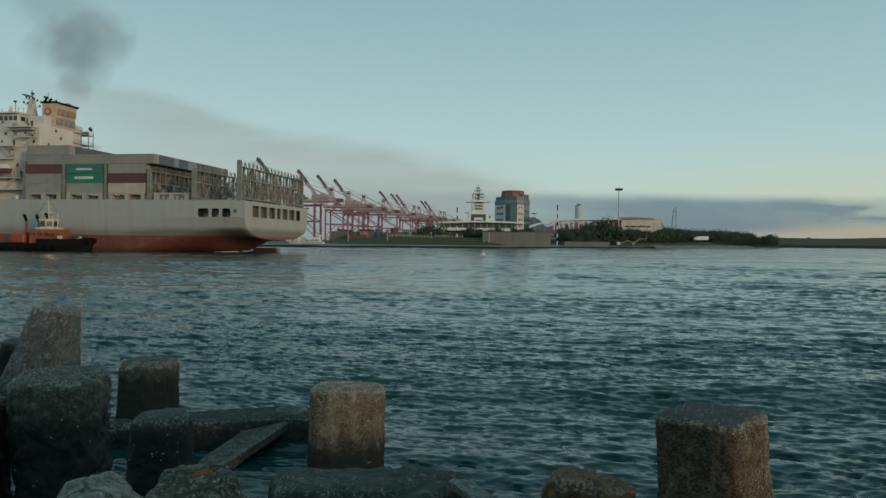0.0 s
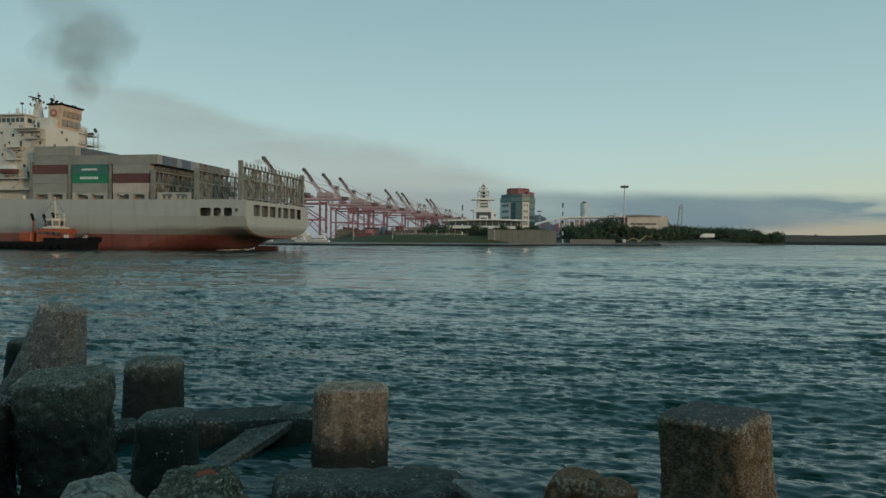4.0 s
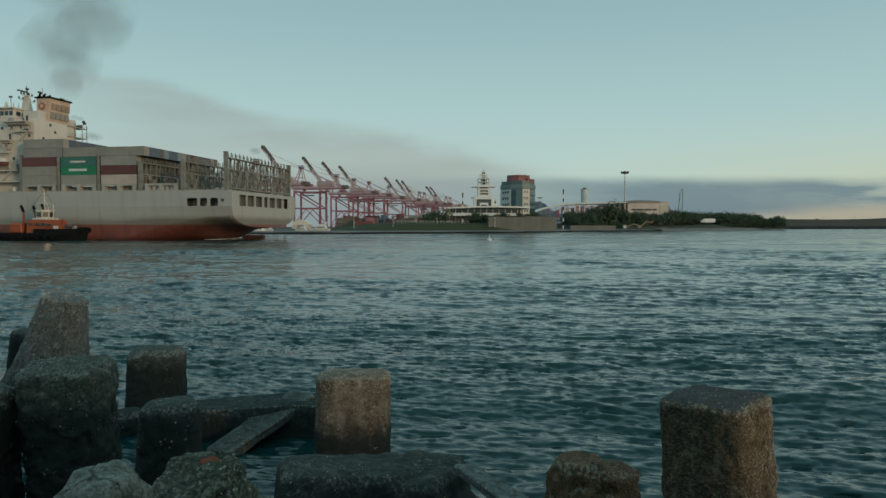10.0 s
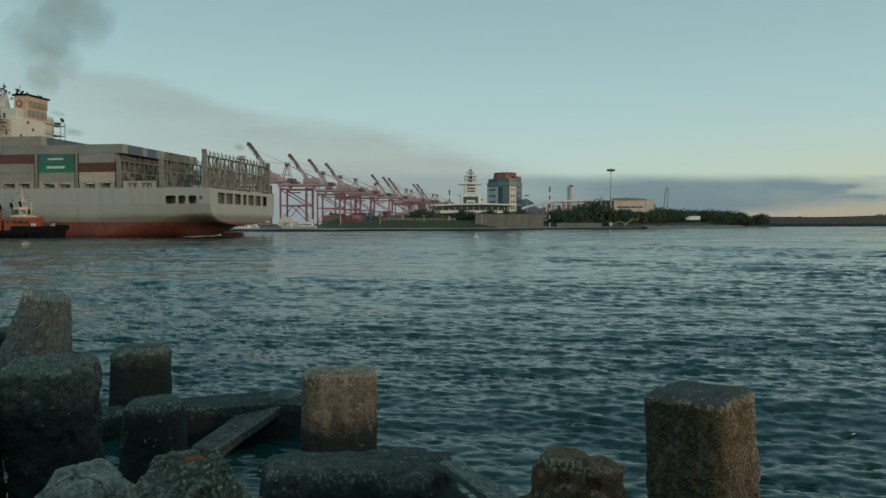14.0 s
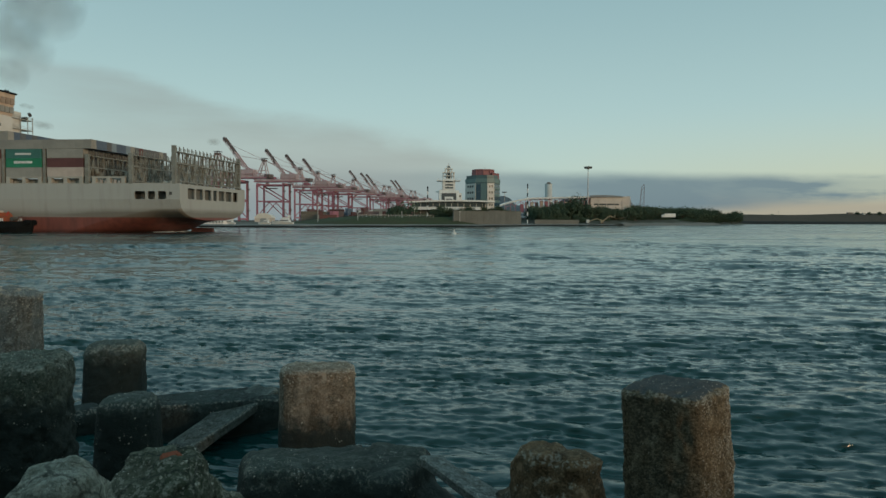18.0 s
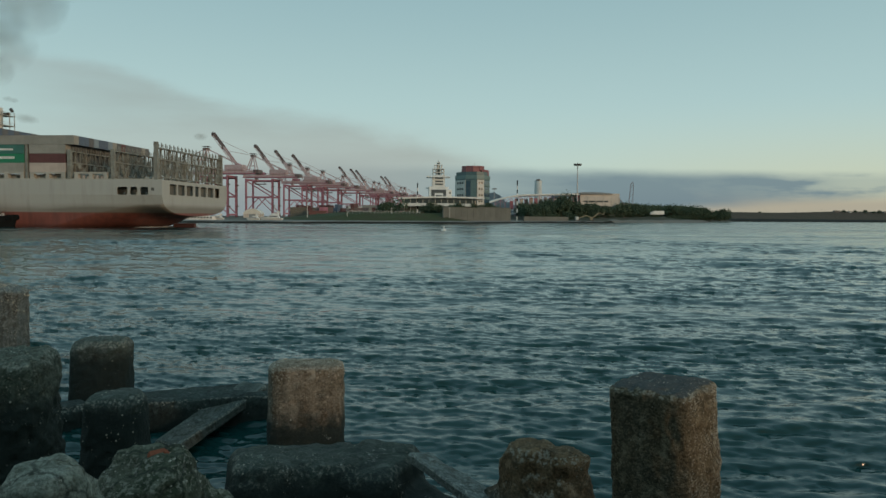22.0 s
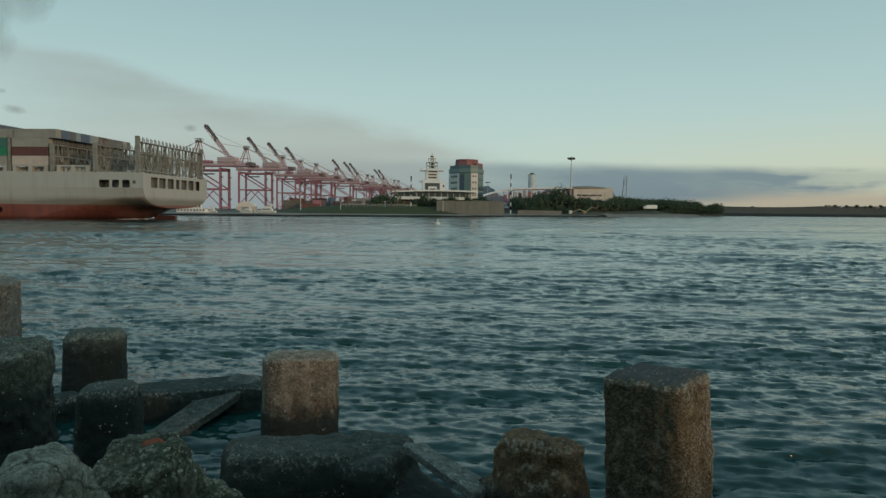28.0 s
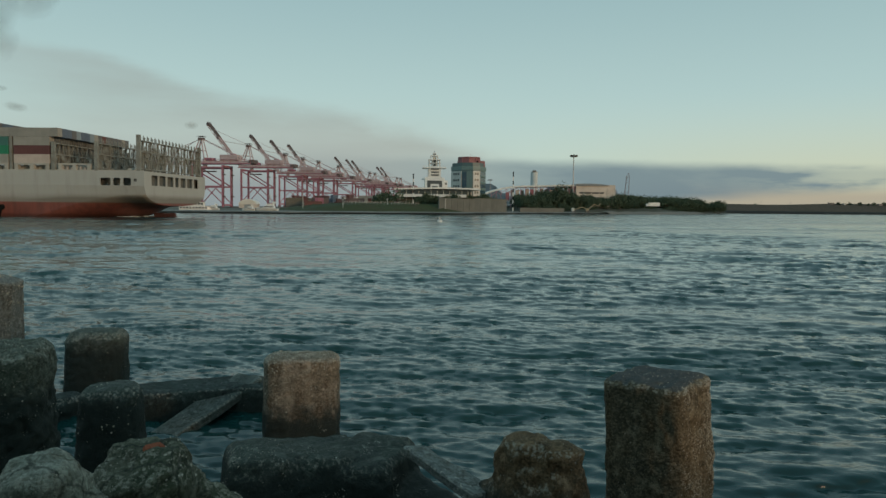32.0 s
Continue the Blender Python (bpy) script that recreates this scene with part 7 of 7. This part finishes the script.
        part("cabin", prism([(-1.5, -0.8), (1.1, -0.8), (1.1, 0.8), (-1.5, 0.8)], 1.0, 1.55, [(-1.1, -0.7), (0.6, -0.7), (0.6, 0.7), (-1.1, 0.7)]), GLASS, v)
        for wx in (-1.3, 1.3):
            for wy in (-0.9, 0.75):
                part("wheel", pipe((wx, wy, 0.33), (wx, wy + 0.15, 0.33), 0.33, sides=12), BLACK, v)
    # sheds and huts on the far dune
    for x, y, w, h, mat, label in ((930, 1400, 12, 4.5, BOX_DARK, "dark hut on the dune"), (968, 1412, 5, 3.5, PALE_WALL, "small white hut on the dune"), (1085, 1460, 10, 4, BOX_DARK, "dark hut on the dune")):
        s = thing("dune_hut", x, y, 19.5, label, "hut", group="dune huts")
        part("shell", boxed(-w / 2, w / 2, 0, 5, 0, h, bevel=0.1), mat, s)
        part("roof", boxed(-w / 2 - 0.5, w / 2 + 0.5, -0.5, 5.5, h, h + 0.4), ROOF_GREY, s)
    # digger on the shore
    d = thing("excavator", 165.5, 582, 1.5, "worn yellow excavator with a bent arm on the shore", "excavator")
    part("tracks", boxed(-2, 2, -1.6, 1.6, 0, 1.0, bevel=0.3), SHADOW_STEEL, d)
    part("cab", boxed(-1.4, 1.0, -1.2, 1.2, 1.0, 3.4, bevel=0.2), YELLOW, d)
    part("boom", beam((0.8, 0, 2.4), (6.5, 0, 7.0), 0.7), YELLOW, d)
    part("stick", beam((6.5, 0, 7.0), (10.5, 0, 5.6), 0.55), YELLOW, d)
    part("stick", beam((10.5, 0, 5.6), (11.5, 0, 8.0), 0.5), YELLOW, d)
    d = thing("excavator", 151, 568, 1.5, "worn pale excavator with a low arm on the shore", "excavator")
    part("cab", boxed(-3.0, -0.6, -1.2, 1.2, 0.6, 3.6, bevel=0.2), PALE_WALL, d)
    part("tracks", boxed(-3.4, 0.4, -1.6, 1.6, 0, 1.0, bevel=0.3), SHADOW_STEEL, d)
    part("boom", beam((-1.0, 0, 2.0), (6.0, 0, 4.6), 0.6), YELLOW, d)
    part("stick", beam((6.0, 0, 4.6), (10.0, 0, 3.2), 0.5), YELLOW, d)
    v = thing("white_truck", 250, 660, 7.0, "white box truck parked on the shore road", "truck")
    part("box", boxed(0, 11, 0, 2.6, 1.0, 4.6, bevel=0.08), WHITE, v)
    part("cab", boxed(-2.6, -0.2, 0.1, 2.5, 0.8, 3.4, bevel=0.25), WHITE, v)
    for x in (-1.4, 2, 8.6):
        part("wheel", pipe((x, -0.05, 0.55), (x, 0.35, 0.55), 0.55, sides=14), BLACK, v)
    b = thing("mooring_buoy", 12.6, 195, 0, "white round mooring buoy riding in the channel", "buoy")
    part("float", pipe((0, 0, -0.4), (0, 0, 0.55), 0.85, 0.6, 16), WHITE, b)
    part("top_mark", pipe((0, 0, 0.7), (0, 0, 1.4), 0.2), WHITE, b)
    for x, h in ((610, 16), (680, 16), (745, 17), (800, 15), (870, 17), (930, 16), (980, 18), (1050, 16)):
        y = 1000 + (x - 420) / 26 * 13 + 160
        p = thing("lamp_post", x * 1.25, y * 1.1, 9.0, "thin distant lamp post on the dune road", "lamp post", group="dune lamp posts")
        part("post", pipe((0, 0, 0), (0, 0, h), 0.25, 0.15, 6), STEEL, p)
        part("head", boxed(-1.4, 1.4, -0.2, 0.2, h, h + 0.3), STEEL, p)
    # hills far behind the town, haze painted as blue-grey
    hill = bmesh.new()
    rows = []
    for i in range(60):
        x = 60 + i * 16
        h = 70 + 40 * noise.noise((i * 0.23, 3, 0)) + 22 * noise.noise((i * 0.9, 1, 0))
        h += 80 * math.exp(-((x - 540) / 85) ** 2) + 62 * math.exp(-((x - 905) / 80) ** 2)
        h *= min(1.0, max(0.0, (x - 60) / 200), max(0.0, (1004 - x) / 60))
        rows.append([hill.verts.new((x, 3900, 0)), hill.verts.new((x, 4000, max(4, h))), hill.verts.new((x, 4300, 0))])
    for r0, r1 in zip(rows, rows[1:]):
        for j in range(2):
            hill.faces.new((r0[j], r1[j], r1[j + 1], r0[j + 1]))
    bmesh.ops.recalc_face_normals(hill, faces=hill.faces)
    single("backdrop", hill, HILL, pose(0, 0, 0), "low blue-grey hills far behind the harbour", "hills", kind="structure")


# blue-grey base colour carries the haze of distance
HILL = material("far_hills", (0.088, 0.120, 0.142), 0.95, scale=0.004)
build_signal_tower()
build_terminal()
build_office()
build_poles()
build_hall()
build_small()
# ---- smoke: soft lens-shaped puffs that drift ----


def puff(name, mat, x, y, z, wide, deep, high, tilt, label, group):
    bm = bmesh.new()
    bmesh.ops.create_icosphere(bm, subdivisions=3, radius=1.0)
    for v in bm.verts:
        v.co *= 1 + 0.10 * noise.noise(v.co * 1.7 + Vector((x, z, 0)) * 0.1)
    for f in bm.faces:
        f.smooth = True
    ob = part(name, bm, mat)
    ob.matrix_basis = pose(x, y, z, 0, tilt, 0) @ Matrix.Diagonal((wide, deep, high, 1))
    return tagged(ob, label, "smoke", group)


def build_smoke():
    rng = random.Random(2)
    made = []
    # plume from the funnel, kept with the ship
    for k, (dx, dz, wide, high) in enumerate(((6, 4, 6, 7), (7, 10, 11, 9), (2, 15, 13, 10), (12, 18, 14, 10), (6, 25, 20, 12))):
        ob = puff("smoke_puff", GAS if k in (2, 3) else GAS_THIN, 0, 0, 0, wide, wide * 0.7, high, rng.uniform(-25, 25), "thin grey exhaust smoke rising from the ship's funnel", "funnel smoke")
        made.append((ob, dx, dz))
    drift = []
    for x, y, z, wide, high in ((-220, 420, 60, 8, 3.6), (-229, 420, 71, 4.5, 2.2), (-120, 420, 51, 5, 3.0)):
        drift.append((puff("smoke_puff", GAS_THIN, x, y, z, wide, 4, high, rng.uniform(-15, 15), "small detached wisp of dark smoke in the air", "drifting smoke"), x, y, z))
    return made, drift


plume, wisps = build_smoke()
# ---- what moves ----
SHIP_ROWS = (
    (0, -52.06, 182.77, -79.73), (2, -52.92, 185.07, -79.79), (4, -54.41, 186.81, -79.84), (6, -56.16, 188.24, -79.90),
    (8, -57.92, 189.55, -79.97), (10, -59.59, 190.86, -80.04), (12, -61.11, 192.29, -80.12), (14, -62.52, 193.88, -80.21),
    (16, -63.88, 195.67, -80.32), (18, -65.27, 197.65, -80.44), (20, -66.78, 199.78, -80.59), (22, -68.43, 202.02, -80.78),
    (24, -70.23, 204.31, -81.01), (26, -72.09, 206.55, -81.31), (28, -73.83, 208.67, -81.69), (30, -75.14, 210.58, -82.17),
    (32, -75.55, 212.19, -82.77),
)


def motions():
    walk(ship, [(t, pose(x, y, 0, 0, 0, 90 - h)) for t, x, y, h in SHIP_ROWS])
    # the tug lies off the ship's port side, bow aft, and keeps up with it
    rows = []
    for t, x, y, h in SHIP_ROWS:
        m = pose(x, y, 0, 0, 0, 90 - h) @ pose(57.0, 7.5, 0.05 * math.sin(t * 1.3), 0.5 * math.sin(t * 0.9), 0, 180)
        rows.append((t, m))
    walk(tug, rows)
    for k, (ob, dx, dz) in enumerate(plume):
        rows = []
        size = Matrix.Diagonal((*ob.scale, 1))
        turn = ob.matrix_basis.to_euler()
        for t, x, y, h in SHIP_ROWS:
            base = pose(x, y, 0, 0, 0, 90 - h) @ Vector((69, -14, 45.5))
            sway = 0.8 * math.sin(t * 0.35 + k)
            rows.append((t, Matrix.LocRotScale((base.x + dx + 0.08 * k * t + sway, base.y, base.z + dz + 0.09 * k * t + 0.5 * sway), turn, None)))
        walk(ob, rows)
    for k, (ob, x, y, z) in enumerate(wisps):
        turn = ob.matrix_basis.to_euler()
        walk(ob, [(t, Matrix.LocRotScale((x - 0.25 * (t - 24), y, z + 0.05 * (t - 24)), turn, None)) for t in (0, 16, 32)])
    walk(water, [(0, pose(0.9, 0.5, 0)), (16, pose(0, -4.0, 0)), (32, pose(-0.9, -8.5, 0))])


motions()
